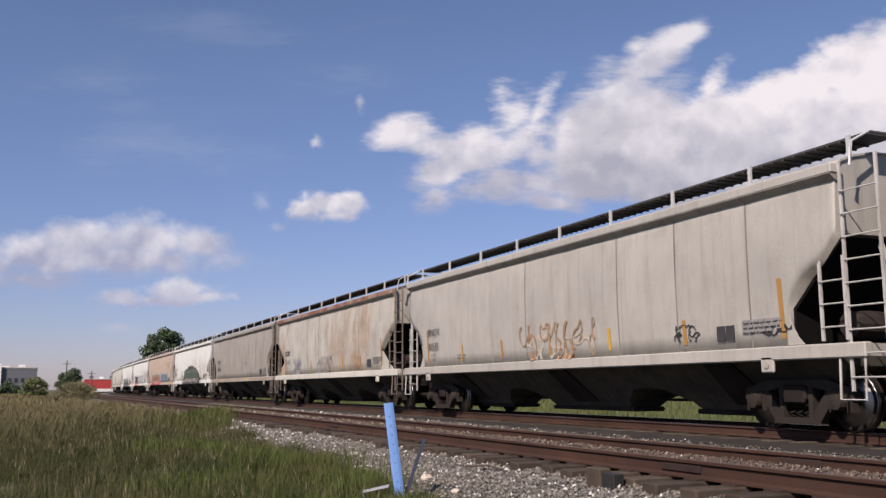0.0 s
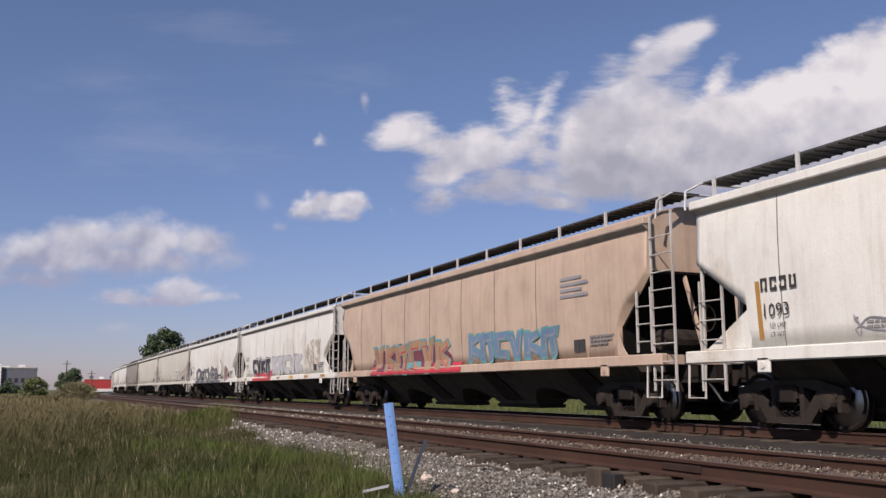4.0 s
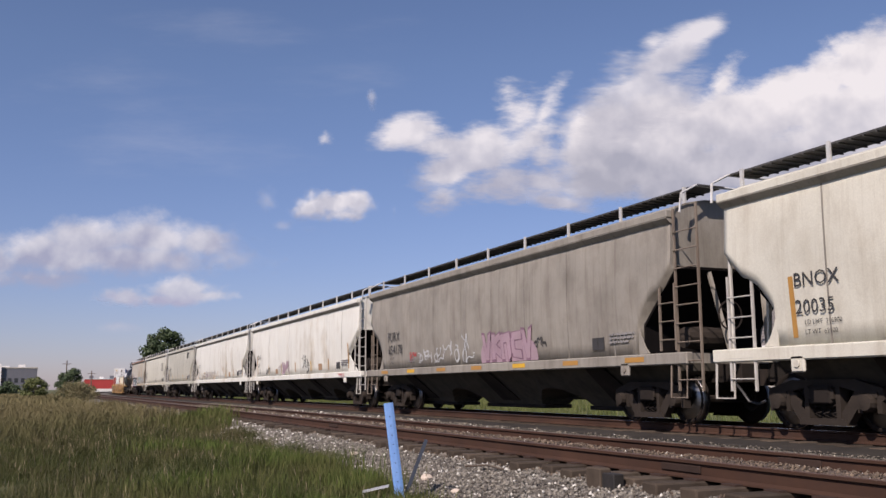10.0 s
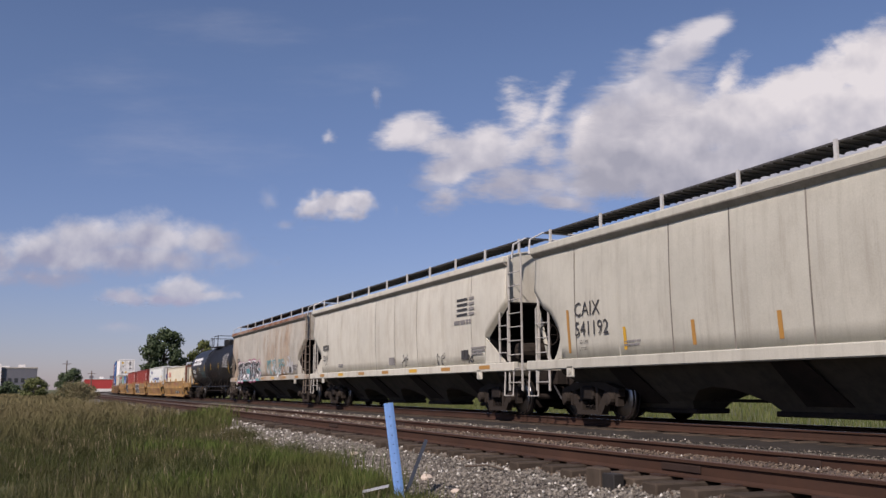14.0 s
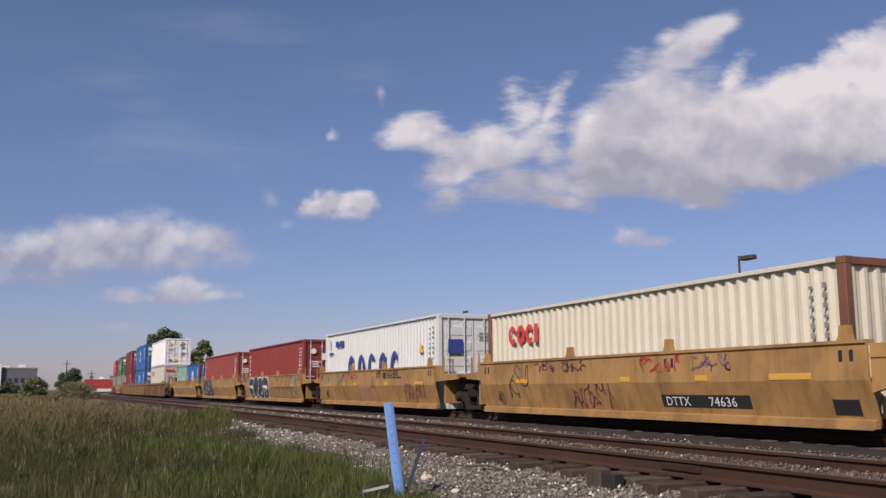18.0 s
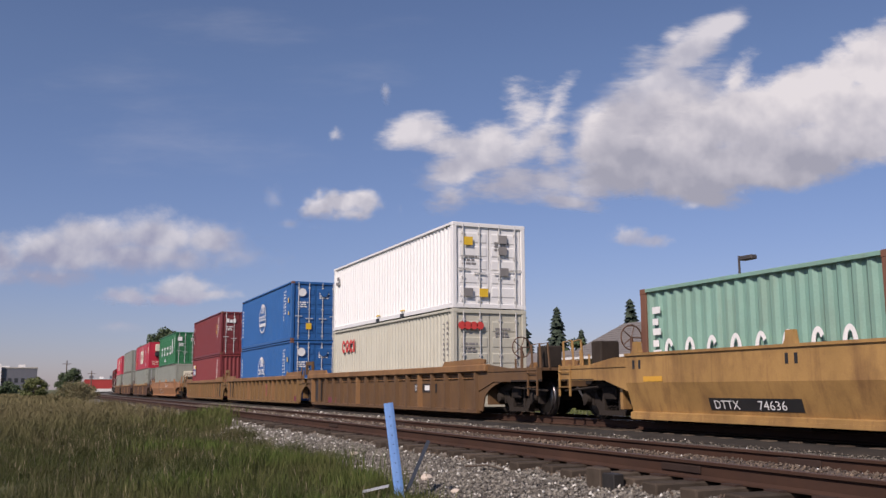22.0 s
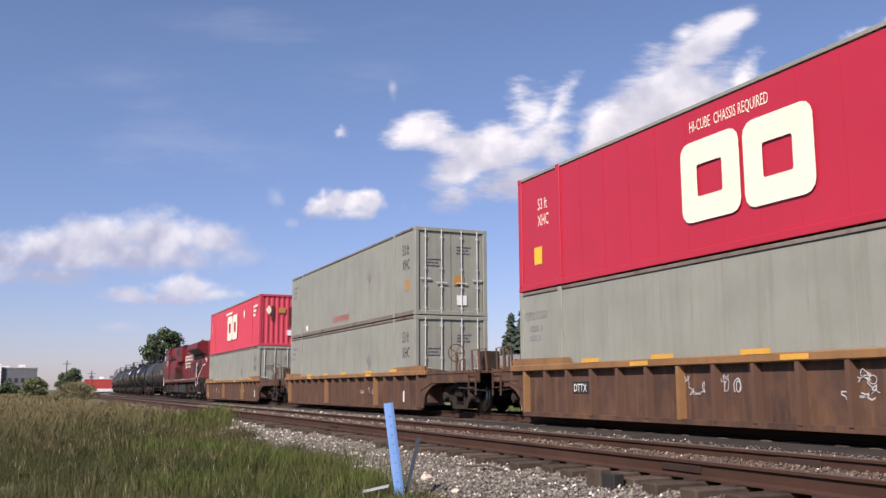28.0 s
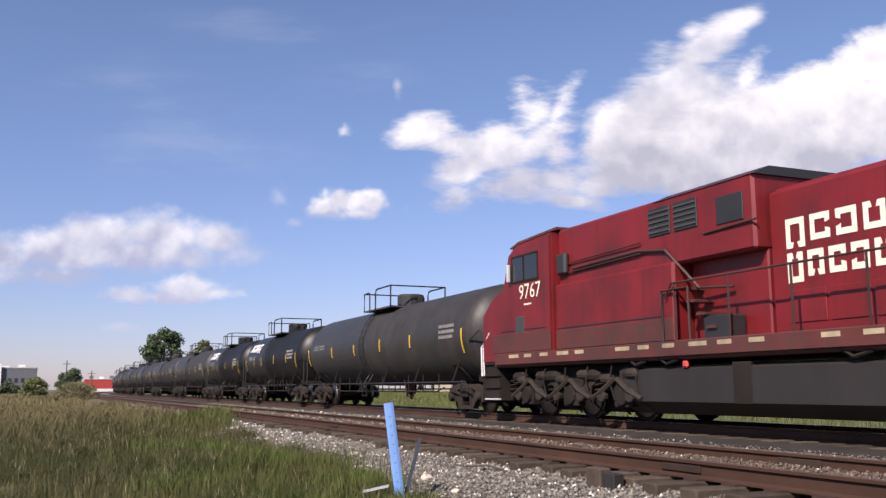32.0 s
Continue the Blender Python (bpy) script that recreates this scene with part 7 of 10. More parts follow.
    for cx in (-7.55, 6.55):
        for k in range(6):
            x = cx - 2.3 + 0.92 * k
            up = 1 if k % 2 else -1
            bm = bmesh.new()
            tube(bm, [(x - 0.42, -1.4, 0.66 + 0.2 * up), (x, -1.43, 0.62), (x + 0.42, -1.4, 0.66 - 0.2 * up)], 0.06, 6)
            part("brake_link", bm, M_TRUCKB, lo)
            bm = bmesh.new()
            lathe(bm, [(0.0, -0.16), (0.10, -0.15), (0.11, 0.12), (0.06, 0.2)], 10, "x", x + 0.1, -1.36, 0.92 + 0.05 * up)
            part("brake_cylinder", bm, M_TRUCKB, lo)
            bm = bmesh.new()
            tube(bm, [(x + 0.3, -1.38, 1.15), (x + 0.26, -1.42, 0.8), (x + 0.36, -1.38, 0.45), (x + 0.52, -1.1, 0.14)], 0.022, 5)
            part("sand_pipe", bm, M_TRUCK, lo)
            bm = bmesh.new()
            lathe(bm, [(0.13, -1.46), (0.15, -1.44), (0.15, -1.36)], 12, "y", x + 0.05 * up, 0, 0.53)
            part("bearing_cap", bm, M_TRUCKB, lo)
        bm = bmesh.new()
        prism(bm, [(cx - 1.25, 0.95), (cx - 1.05, 0.98), (cx - 0.2, 0.62), (cx + 0.2, 0.62), (cx + 1.05, 0.98), (cx + 1.25, 0.95), (cx + 0.3, 0.45), (cx - 0.3, 0.45)], -1.33, -1.22, "y")
        part("equaliser_beam", bm, M_TRUCKB, lo)
    return lo


locomotive()

# ---------------------------------------------------------------- grass
def grass_mat(name, stops, brown=(0.118, 0.084, 0.047), far_brown=0.6):
    """Blades of mixed colour, in green and withered drifts, drier farther out."""
    m, nt, bs = nodes_of(name)
    ge = nt.nodes.new("ShaderNodeNewGeometry")
    base = ramp(nt, ge.outputs["Random Per Island"], stops).outputs["Color"]
    vec = mapped(nt, (1, 1, 0.2))
    big = ramp(nt, noise_tex(nt, vec, 0.55, 5.0, 0.6), [(0.40, (0, 0, 0)), (0.62, (1, 1, 1))]).outputs["Color"]
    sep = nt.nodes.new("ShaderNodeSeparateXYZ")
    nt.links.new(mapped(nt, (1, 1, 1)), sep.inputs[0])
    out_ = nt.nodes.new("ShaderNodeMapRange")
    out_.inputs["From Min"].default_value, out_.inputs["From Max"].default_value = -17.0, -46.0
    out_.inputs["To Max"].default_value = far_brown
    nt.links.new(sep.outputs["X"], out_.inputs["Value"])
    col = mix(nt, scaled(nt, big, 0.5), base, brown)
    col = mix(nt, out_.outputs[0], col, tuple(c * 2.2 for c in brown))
    fine = noise_tex(nt, vec, 2.6, 4.0)
    col = mix(nt, 0.8, col, ramp(nt, fine, [(0.3, (0.45, 0.45, 0.45)), (0.65, (1, 1, 1))]).outputs["Color"], "MULTIPLY")
    nt.links.new(col, bs.inputs["Base Color"])
    bs.inputs["Roughness"].default_value = 0.8
    bs.inputs["Specular IOR Level"].default_value = 0.12
    return m


M_GRASS = grass_mat("grass_blades", [(0.0, (0.024, 0.040, 0.009)), (0.5, (0.046, 0.066, 0.016)), (0.86, (0.088, 0.098, 0.032)), (1.0, (0.22, 0.20, 0.115))], brown=(0.118, 0.096, 0.052))
M_LUSH = grass_mat("grass_lush", [(0.0, (0.05, 0.088, 0.018)), (0.6, (0.085, 0.13, 0.028)), (1.0, (0.15, 0.17, 0.055))], far_brown=0.12)
M_VERGE = grass_mat("grass_verge", [(0.0, (0.052, 0.085, 0.022)), (0.6, (0.082, 0.118, 0.033)), (1.0, (0.155, 0.16, 0.066))], brown=(0.15, 0.145, 0.06), far_brown=0.1)
M_STRAW = surface("seed_heads", (0.34, 0.28, 0.19), 0.9, vary=0.2, island=0.3)


def blades(x, y, z, hgt, wid, lean=0.35):
    n = len(x)
    a = rs.uniform(0, 6.283, n)
    la = rs.uniform(0, 6.283, n)
    ll = hgt * lean * rs.random(n) ** 0.8
    ca, sa = np.cos(a) * wid / 2, np.sin(a) * wid / 2
    lx, ly = np.cos(la) * ll, np.sin(la) * ll
    p = np.empty((n, 5, 3))
    p[:, 0] = np.stack([x - ca, y - sa, z - 0.03], -1)
    p[:, 1] = np.stack([x + ca, y + sa, z - 0.03], -1)
    p[:, 2] = np.stack([x + ca * 0.7 + lx * 0.35, y + sa * 0.7 + ly * 0.35, z + hgt * 0.6], -1)
    p[:, 3] = np.stack([x - ca * 0.7 + lx * 0.35, y - sa * 0.7 + ly * 0.35, z + hgt * 0.6], -1)
    p[:, 4] = np.stack([x + lx, y + ly, z + hgt * np.clip(1.05 - 0.35 * (ll / hgt) ** 1.5, 0.3, 1.0)], -1)
    f = np.array([(0, 1, 2), (0, 2, 3), (3, 2, 4)])[None] + (np.arange(n) * 5)[:, None, None]
    return p.reshape(-1, 3), f.reshape(-1, 3)


def ground_at(x, y):
    return np.array([rise(a, b) for a, b in zip(x, y)])


def edge(x):
    """Where the near grass gives way to the ballast."""
    return np.interp(x, [-75, -35, -17, -13, -10, -8], [-7.6, -7.35, -7.95, -8.25, -8.62, -8.75]) + 0.14 * np.sin(x * 1.1) + 0.12 * np.sin(x * 2.9 + 1)


def near_grass(n, x0, x1, hmin, hmax, w0, bias=1.0, y0=-13.2):
    x = x1 - (x1 - x0) * rs.random(n) ** bias
    y = rs.uniform(y0, -7.1, n)
    e = edge(x)
    keep = (y < e + rs.normal(0, 0.16, n)) & (np.hypot(x, y + 12.233) > 3.6)
    # tufts, and bare or sparse patches
    patch = np.array([noise.noise(Vector((a * 0.5, b * 0.7, 9.0))) for a, b in zip(x, y)])
    tuft = np.array([noise.noise(Vector((a * 2.1, b * 2.1, 4.0))) for a, b in zip(x, y)])
    keep &= rs.random(n) < 0.62 + patch * 0.6 + tuft * 0.7
    x, y, patch, tuft = x[keep], y[keep], patch[keep], tuft[keep]
    d = np.hypot(x, y + 12.233)
    h = rs.uniform(hmin, hmax, len(x)) * (1 + 0.5 * patch + 1.0 * tuft)
    w = w0 * np.clip(d / 9, 1, 5) * rs.uniform(0.6, 1.3, len(x))
    z = np.maximum(ground_at(x, y), np.interp(y, BED[:, 0], BED[:, 1]))
    return x, y, z, np.maximum(h, 0.05), w


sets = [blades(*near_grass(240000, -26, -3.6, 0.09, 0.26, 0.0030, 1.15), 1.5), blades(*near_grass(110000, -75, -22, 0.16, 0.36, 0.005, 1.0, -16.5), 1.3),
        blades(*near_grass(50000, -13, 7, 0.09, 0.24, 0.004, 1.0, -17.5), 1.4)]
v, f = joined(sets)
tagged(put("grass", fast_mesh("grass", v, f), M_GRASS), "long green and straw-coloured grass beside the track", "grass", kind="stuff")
# lush clumps
cl = []
for cx, cy, n, hh, rad in ((-29.5, -7.9, 1900, 0.62, 1.3), (-26.5, -8.2, 1000, 0.45, 1.0), (-13.2, -8.85, 2600, 0.40, 1.0), (-11.2, -8.7, 1500, 0.34, 0.7), (-8.0, -9.6, 1600, 0.26, 1.2), (-17.5, -9.6, 1500, 0.34, 1.4), (-10.8, -10.4, 1800, 0.26, 1.5), (-15.5, -9.0, 900, 0.36, 0.8), (-9.3, -8.62, 420, 0.26, 0.4), (-8.9, -8.6, 300, 0.2, 0.35), (-10.3, -8.75, 600, 0.3, 0.5)):
    x, y = rs.normal(cx, rad * 0.6, n), rs.normal(cy, rad * 0.4, n)
    z = np.maximum(ground_at(x, y), np.interp(y, BED[:, 0], BED[:, 1]))
    fall = np.exp(-((x - cx) / rad) ** 2)
    cl.append(blades(x, y, z, hh * rs.uniform(0.55, 1.0, n) * (0.6 + 0.4 * fall), np.full(n, 0.009) * max(1, abs(cx) / 9), 0.5))
v, f = joined(cl)
tagged(put("grass_clumps", fast_mesh("grass_clumps", v, f), M_LUSH), "lush green clumps of tall grass", "grass", kind="stuff")
# pale seed heads
x, y, z, h, w = near_grass(1500, -26, -3.8, 0.16, 0.30, 0.004)
st = blades(x, y, z, h, np.full(len(x), 0.003), 0.5)
tops = blades(x, y, z + h * 0.78, np.full(len(x), 0.05), w * 1.1, 1.2)
v, f = joined([st, tops])
tagged(put("seed_heads", fast_mesh("seed_heads", v, f), M_STRAW), "dry pale seed heads standing over the grass", "grass", kind="stuff")
# the far verge, seen below the cars
n = 70000
x = -4 - 125 * rs.random(n) ** 1.1
y = 3.0 + 42 * rs.random(n) ** 1.7
bendy = np.array([line(a)[1] for a in x])
d = np.hypot(x, y + 12.2)
z = np.where(y < 3.6, -0.66, ground_at(x, y + bendy))
v, f = blades(x, y + bendy, z, rs.uniform(0.2, 0.42, n), 0.007 * d / 9, 0.6)
tagged(put("verge_grass", fast_mesh("verge_grass", v, f), M_VERGE), "green grass verge beyond the train", "grass", kind="stuff")
# the far field to the left
n = 30000
x = -70 - 160 * rs.random(n)
y = -46 + 39 * rs.random(n)
bendy = np.array([line(a)[1] for a in x])
d = np.hypot(x, y + 12.2)
v, f = blades(x, y + bendy, np.full(n, FIELD_Z), rs.uniform(0.25, 0.6, n), 0.006 * d / 9, 0.4)
tagged(put("field_grass", fast_mesh("field_grass", v, f), M_GRASS), "dry grass of the open field", "grass", kind="stuff")

# ---------------------------------------------------------------- trees
M_BARK = surface("bark", (0.10, 0.075, 0.055), 0.9, vary=0.3, bump=0.6)


def leaf_mat(name, dark, light):
    m, nt, bs = nodes_of(name)
    ge = nt.nodes.new("ShaderNodeNewGeometry")
    col = ramp(nt, ge.outputs["Random Per Island"], [(0, dark), (1, light)]).outputs["Color"]
    nt.links.new(col, bs.inputs["Base Color"])
    bs.inputs["Roughness"].default_value = 0.7
    return m


M_LEAF = leaf_mat("leaves_deep", (0.022, 0.040, 0.016), (0.065, 0.095, 0.036))
M_LEAFY = leaf_mat("leaves_yellowish", (0.05, 0.07, 0.018), (0.13, 0.14, 0.04))
M_NEEDLE = leaf_mat("spruce_needles", (0.014, 0.026, 0.018), (0.045, 0.065, 0.04))


def leaf_cloud(centres, per, size, rngs):
    """Many small leaf quads about given (x, y, z, radius) clumps."""
    vv, ff = [], []
    for x, y, z, r in centres:
        d = rngs.normal(0, 1, (per, 3))
        d /= np.linalg.norm(d, axis=1)[:, None]
        p = d * (r * rngs.random((per, 1)) ** 0.6) * (1, 1, 0.8) + (x, y, z)
        u = rngs.normal(0, 1, (per, 3))
        u /= np.linalg.norm(u, axis=1)[:, None]
        w = np.cross(u, d)
        w /= np.linalg.norm(w, axis=1)[:, None] + 1e-6
        s = size * rngs.uniform(0.6, 1.4, (per, 1))
        q = np.stack([p - u * s, p + w * s * 0.6, p + u * s, p - w * s * 0.6], 1)
        b = sum(len(a) for a in vv)
        vv.append(q.reshape(-1, 3))
        ff.append(np.arange(per * 4).reshape(per, 4) + b)
    return np.concatenate(vv), np.concatenate(ff)


def tree(label, x, y, z, h, w, mat, seed, trunk=0.25, clumps=34, per=90, leaf=0.3, low=0.25):
    rg = np.random.default_rng(seed)
    t = thing("tree", label, "tree", "", T(x, y, z))
    bm = bmesh.new()
    pts = [(0, 0, -0.2), (0.1, 0, h * 0.3), (-0.1, 0.1, h * 0.6), (0, 0, h * 0.9)]
    tube(bm, pts[:2], h * 0.03, 8)
    tube(bm, pts[1:3], h * 0.02, 6)
    tube(bm, pts[2:], h * 0.012, 5)
    for k in range(9):
        a = rg.uniform(0, 6.28)
        z0 = h * rg.uniform(0.25, 0.7)
        tube(bm, [(0, 0, z0), (math.cos(a) * w * 0.2, math.sin(a) * w * 0.2, z0 + h * 0.1), (math.cos(a) * w * 0.38, math.sin(a) * w * 0.38, z0 + h * 0.16)], h * 0.008, 5)
    part("trunk", bm, M_BARK, t)
    cs = []
    for k in range(clumps):
        u = rg.random()
        zz = h * (low + (0.97 - low) * u)
        rad = w / 2 * math.sin(math.pi * min(0.95, 0.25 + 0.7 * u)) ** 0.7
        a, rr = rg.uniform(0, 6.28), rad * math.sqrt(rg.uniform(0.15, 1.0))
        cs.append((math.cos(a) * rr, math.sin(a) * rr, zz, w * rg.uniform(0.10, 0.19)))
    v, f = leaf_cloud(cs, per, leaf, rg)
    put("crown", fast_mesh("crown", v, f), mat, t)
    return t


def spruce(x, y, h, w, seed):
    rg = np.random.default_rng(seed)
    t = thing("spruce_tree", "dark green spruce tree behind the buildings", "tree", "spruce trees", T(x, y, FIELD_Z))
    bm = bmesh.new()
    lathe(bm, [(h * 0.022, -0.2), (h * 0.012, h * 0.6), (0.02, h * 0.99)], 7, "z")
    part("trunk", bm, M_BARK, t)
    vv, ff, b = [], [], 0
    for k in range(26):
        u = k / 25
        zz = h * (0.10 + 0.87 * u)
        rad = w / 2 * (1 - u) ** 0.85 + 0.12
        nb = 9 + int(10 * (1 - u))
        for j in range(nb):
            a = rg.uniform(0, 6.28)
            r_ = rad * rg.uniform(0.55, 1.1)
            for i in range(7):
                f0 = (i + 0.6) / 7
                px, py = math.cos(a) * r_ * f0, math.sin(a) * r_ * f0
                pz = zz - 0.35 * r_ * f0 ** 1.3 + rg.normal(0, 0.05)
                s = h * 0.018 * rg.uniform(0.6, 1.3)
                sx, sy = -math.sin(a) * s * 1.6, math.cos(a) * s * 1.6
                vv += [(px - sx, py - sy, pz - s), (px + math.cos(a) * s * 2, py + math.sin(a) * s * 2, pz - s * 0.6), (px + sx, py + sy, pz - s), (px, py, pz + s * 1.2)]
                ff.append((b, b + 1, b + 2, b + 3))
                b += 4
    put("crown", fast_mesh("crown", np.array(vv), np.array(ff)), M_NEEDLE, t)


M_WEED = leaf_mat("weeds_straw_green", (0.085, 0.08, 0.034), (0.22, 0.185, 0.09))
tree("broad dark green deciduous tree beyond the railway curve", -260, 17.9, FIELD_Z, 18.0, 11.0, M_LEAF, 3, clumps=84, per=120, leaf=0.34, low=0.26)
tree("smaller grey-green tree beside a larger one", -260, 28.0, FIELD_Z, 14.5, 7.5, M_LEAFY, 4, clumps=44, per=90, leaf=0.34, low=0.3)
tree("bushy rounded tree at the field's edge", -150, -8.3, FIELD_Z, 4.4, 4.2, M_LEAF, 5, clumps=80, per=110, leaf=0.12, low=0.03)
tree("low dark bush at the field's edge", -165, -13.2, FIELD_Z, 3.1, 4.2, M_LEAFY, 6, clumps=70, per=100, leaf=0.13, low=0.03)
tree("low dark bush at the field's edge", -230, -19.0, FIELD_Z, 2.8, 5.0, M_LEAF, 7, clumps=36, per=80, leaf=0.22, low=0.05)
tree("low yellow-green scrub in the dry field", -105, -8.9, FIELD_Z, 1.9, 4.4, M_WEED, 8, clumps=60, per=110, leaf=0.07, low=0.03)
tree("low yellow-green scrub in the dry field", -120, -7.4, FIELD_Z, 1.9, 3.4, M_WEED, 9, clumps=50, per=100, leaf=0.08, low=0.03)
tree("green deciduous tree among the spruces", -150, 80.0, FIELD_Z, 10.5, 7.0, M_LEAF, 12, clumps=26, per=70, leaf=0.3, low=0.1)
tree("green deciduous tree among the spruces", -215, 78.0, FIELD_Z, 13.0, 9.0, M_LEAF, 13, clumps=30, per=70, leaf=0.34, low=0.1)
tree("low dark hedge trees behind the buildings", -128, 92.0, FIELD_Z, 9.0, 9.0, M_LEAF, 14, clumps=26, per=70, leaf=0.3, low=0.1)
tree("green tree beside the grey roof", -62, 76.0, FIELD_Z, 13.5, 7.0, M_LEAFY, 15, clumps=26, per=70, leaf=0.3, low=0.1)
for k, (x, y, h, w) in enumerate(((-146.4, 90, 18, 6.2), (-139.5, 90, 11.5, 4), (-135, 90, 12.6, 4), (-131.5, 92, 14.6, 5), (-129.2, 92, 15, 5), (-126, 90, 12.5, 4), (-173.8, 90, 18.8, 6.5), (-164, 90, 13.2, 4.6), (-199, 92, 19.5, 7), (-193.5, 92, 20, 6.5), (-120.7, 90, 18.3, 6.5), (-115.5, 90, 15.5, 6.5))):
    spruce(x, y, h, w * 1.3, 40 + k)

# ---------------------------------------------------------------- buildings, poles, fence
M_SHINGLE = surface("roof_shingles", (0.17, 0.155, 0.145), 0.9, vary=0.15, grain=8, blotch=1.5, bump=0.6, dirt=(0.24, 0.22, 0.2), dirt_amt=0.3)
M_STUCCO = surface("wall_stucco", (0.42, 0.36, 0.28), 0.9, vary=0.1, grain=20)
M_TRIMW = surface("trim_white", (0.72, 0.71, 0.68), 0.6, vary=0.06)
M_PANEL = surface("wall_grey_panel", (0.115, 0.12, 0.14), 0.7, vary=0.1, grain=3)
M_REDSIDE = surface("wall_red_cladding", (0.42, 0.045, 0.04), 0.6, vary=0.1, grain=4)
M_POLE = surface("pole_bronze", (0.085, 0.075, 0.07), 0.6, metal=0.3, vary=0.2)
M_WOODPOLE = surface("pole_wood", (0.12, 0.09, 0.07), 0.9, vary=0.2)
M_FENCE = surface("fence_boards", (0.42, 0.40, 0.37), 0.85, vary=0.15, obrand=0.35)
M_PANE = surface("window_glass", (0.03, 0.035, 0.04), 0.1, vary=0.1, bump=0.0)

hall = thing("long_building", "low building with a broad grey shingled roof", "building", "", T(-74, 56, FIELD_Z))
bm = bmesh.new()
box(bm, -30, 34, -4, 18, 0, 5.2)
part("wall", bm, M_STUCCO, hall)
bm = bmesh.new()
prism(bm, [(-6.0, 5.1), (4.0, 9.9), (14.0, 9.9), (20, 5.1), (20, 4.9), (-6.0, 4.9)], -31, 35, "x")
roof = part("roof", bm, M_SHINGLE, hall)
for k in range(14):
    bm = bmesh.new()
    z0 = 5.1 + 4.8 * k / 14
    y0 = -6.0 + 10.0 * k / 14
    box(bm, -31.02, 35.02, y0 - 0.03, y0 + 0.05, z0 + 0.01, z0 + 0.055)
    part("shingle_course", bm, M_SHINGLE, roof)
bm = bmesh.new()
box(bm, -31, 35, -6.15, -5.95, 4.85, 5.15)
part("gutter", bm, M_TRIMW, hall)
bm = bmesh.new()
prism(bm, [(-0.6, 4.9), (2.1, 6.75), (4.8, 4.9)], -7.6, -3.0, "y")
po = part("gable", bm, M_SHINGLE, hall)
bm = bmesh.new()
prism(bm, [(0.1, 4.9), (2.1, 6.25), (4.1, 4.9)], -7.64, -7.61, "y")
part("gable_end", bm, M_STUCCO, po)
bm = bmesh.new()
for a, b in (((-0.75, 4.82), (2.1, 6.8)), ((2.1, 6.8), (4.95, 4.82))):
    prism(bm, [(a[0], a[1]), (b[0], b[1]), (b[0], b[1] + 0.25), (a[0], a[1] + 0.25)], -7.75, -7.6, "y")
part("barge_board", bm, M_TRIMW, po)
for k in range(7):
    x = -22 + 8.2 * k
    bm = bmesh.new()
    box(bm, x, x + 2.2, -4.06, -3.9, 1.2, 3.6)
    w = part("window", bm, M_TRIMW, hall)
    bm = bmesh.new()
    box(bm, x + 0.12, x + 2.08, -4.08, -4.05, 1.32, 3.48)
    part("pane", bm, M_PANE, w)
for x, y, h, r, mm in ((-13.5, 0.0, 1.6, 0.12, M_TRIMW), (11.5, 2.5, 1.9, 0.14, M_TRIMW), (13.8, -1.2, 3.0, 0.22, M_TRIMW), (18.5, -1.0, 1.4, 0.12, M_TRIMW), (19.6, -0.8, 1.2, 0.12, M_TRIMW)):
    bm = bmesh.new()
    zb = 5.1 + 0.48 * (y + 6)
    lathe(bm, [(r, zb - 0.2), (r, zb + h), (r * 1.5, zb + h), (r * 1.5, zb + h + 0.15)], 10, "z", x, y)
    part("roof_vent", bm, mm, hall)
for x, w_, h_ in ((-3.0, 4.2, 1.1), (2.0, 1.4, 1.6), (4.0, 3.5, 1.0), (13.0, 4.5, 1.2), (18.5, 1.6, 1.9), (21, 6.0, 1.4), (-16.5, 2.6, 1.4)):
    bm = bbox_bm(x, x + w_, 6, 8.5, 9.9, 9.9 + h_, bevel=0.08)
    part("rooftop_unit", bm, M_PANEL if int(x) % 2 else M_GREY, hall)

shed = thing("far_house", "low house with a beige roof beyond the verge", "building", "", T(-150, 62, FIELD_Z))
bm = bmesh.new()
box(bm, -26, 26, 0, 12, 0, 4.0)
part("wall", bm, M_STUCCO, shed)
bm = bmesh.new()
prism(bm, [(-1.2, 3.9), (6, 7.4), (13.2, 3.9)], -27, 27, "x")
part("roof", bm, M_SHINGLE, shed)
bm = bmesh.new()
box(bm, -27, 27, -1.25, -1.1, 3.75, 4.0)
part("gutter", bm, M_TRIMW, shed)
for gx in (-16.0, 4.0):
    bm = bmesh.new()
    prism(bm, [(gx, 3.9), (gx + 3.0, 6.2), (gx + 6.0, 3.9)], -3.0, 3.0, "y")
    gd = part("gable", bm, M_SHINGLE, shed)
    bm = bmesh.new()
    prism(bm, [(gx + 0.6, 3.9), (gx + 3.0, 5.7), (gx + 5.4, 3.9)], -3.06, -3.01, "y")
    part("gable_end", bm, M_TRIMW, gd)

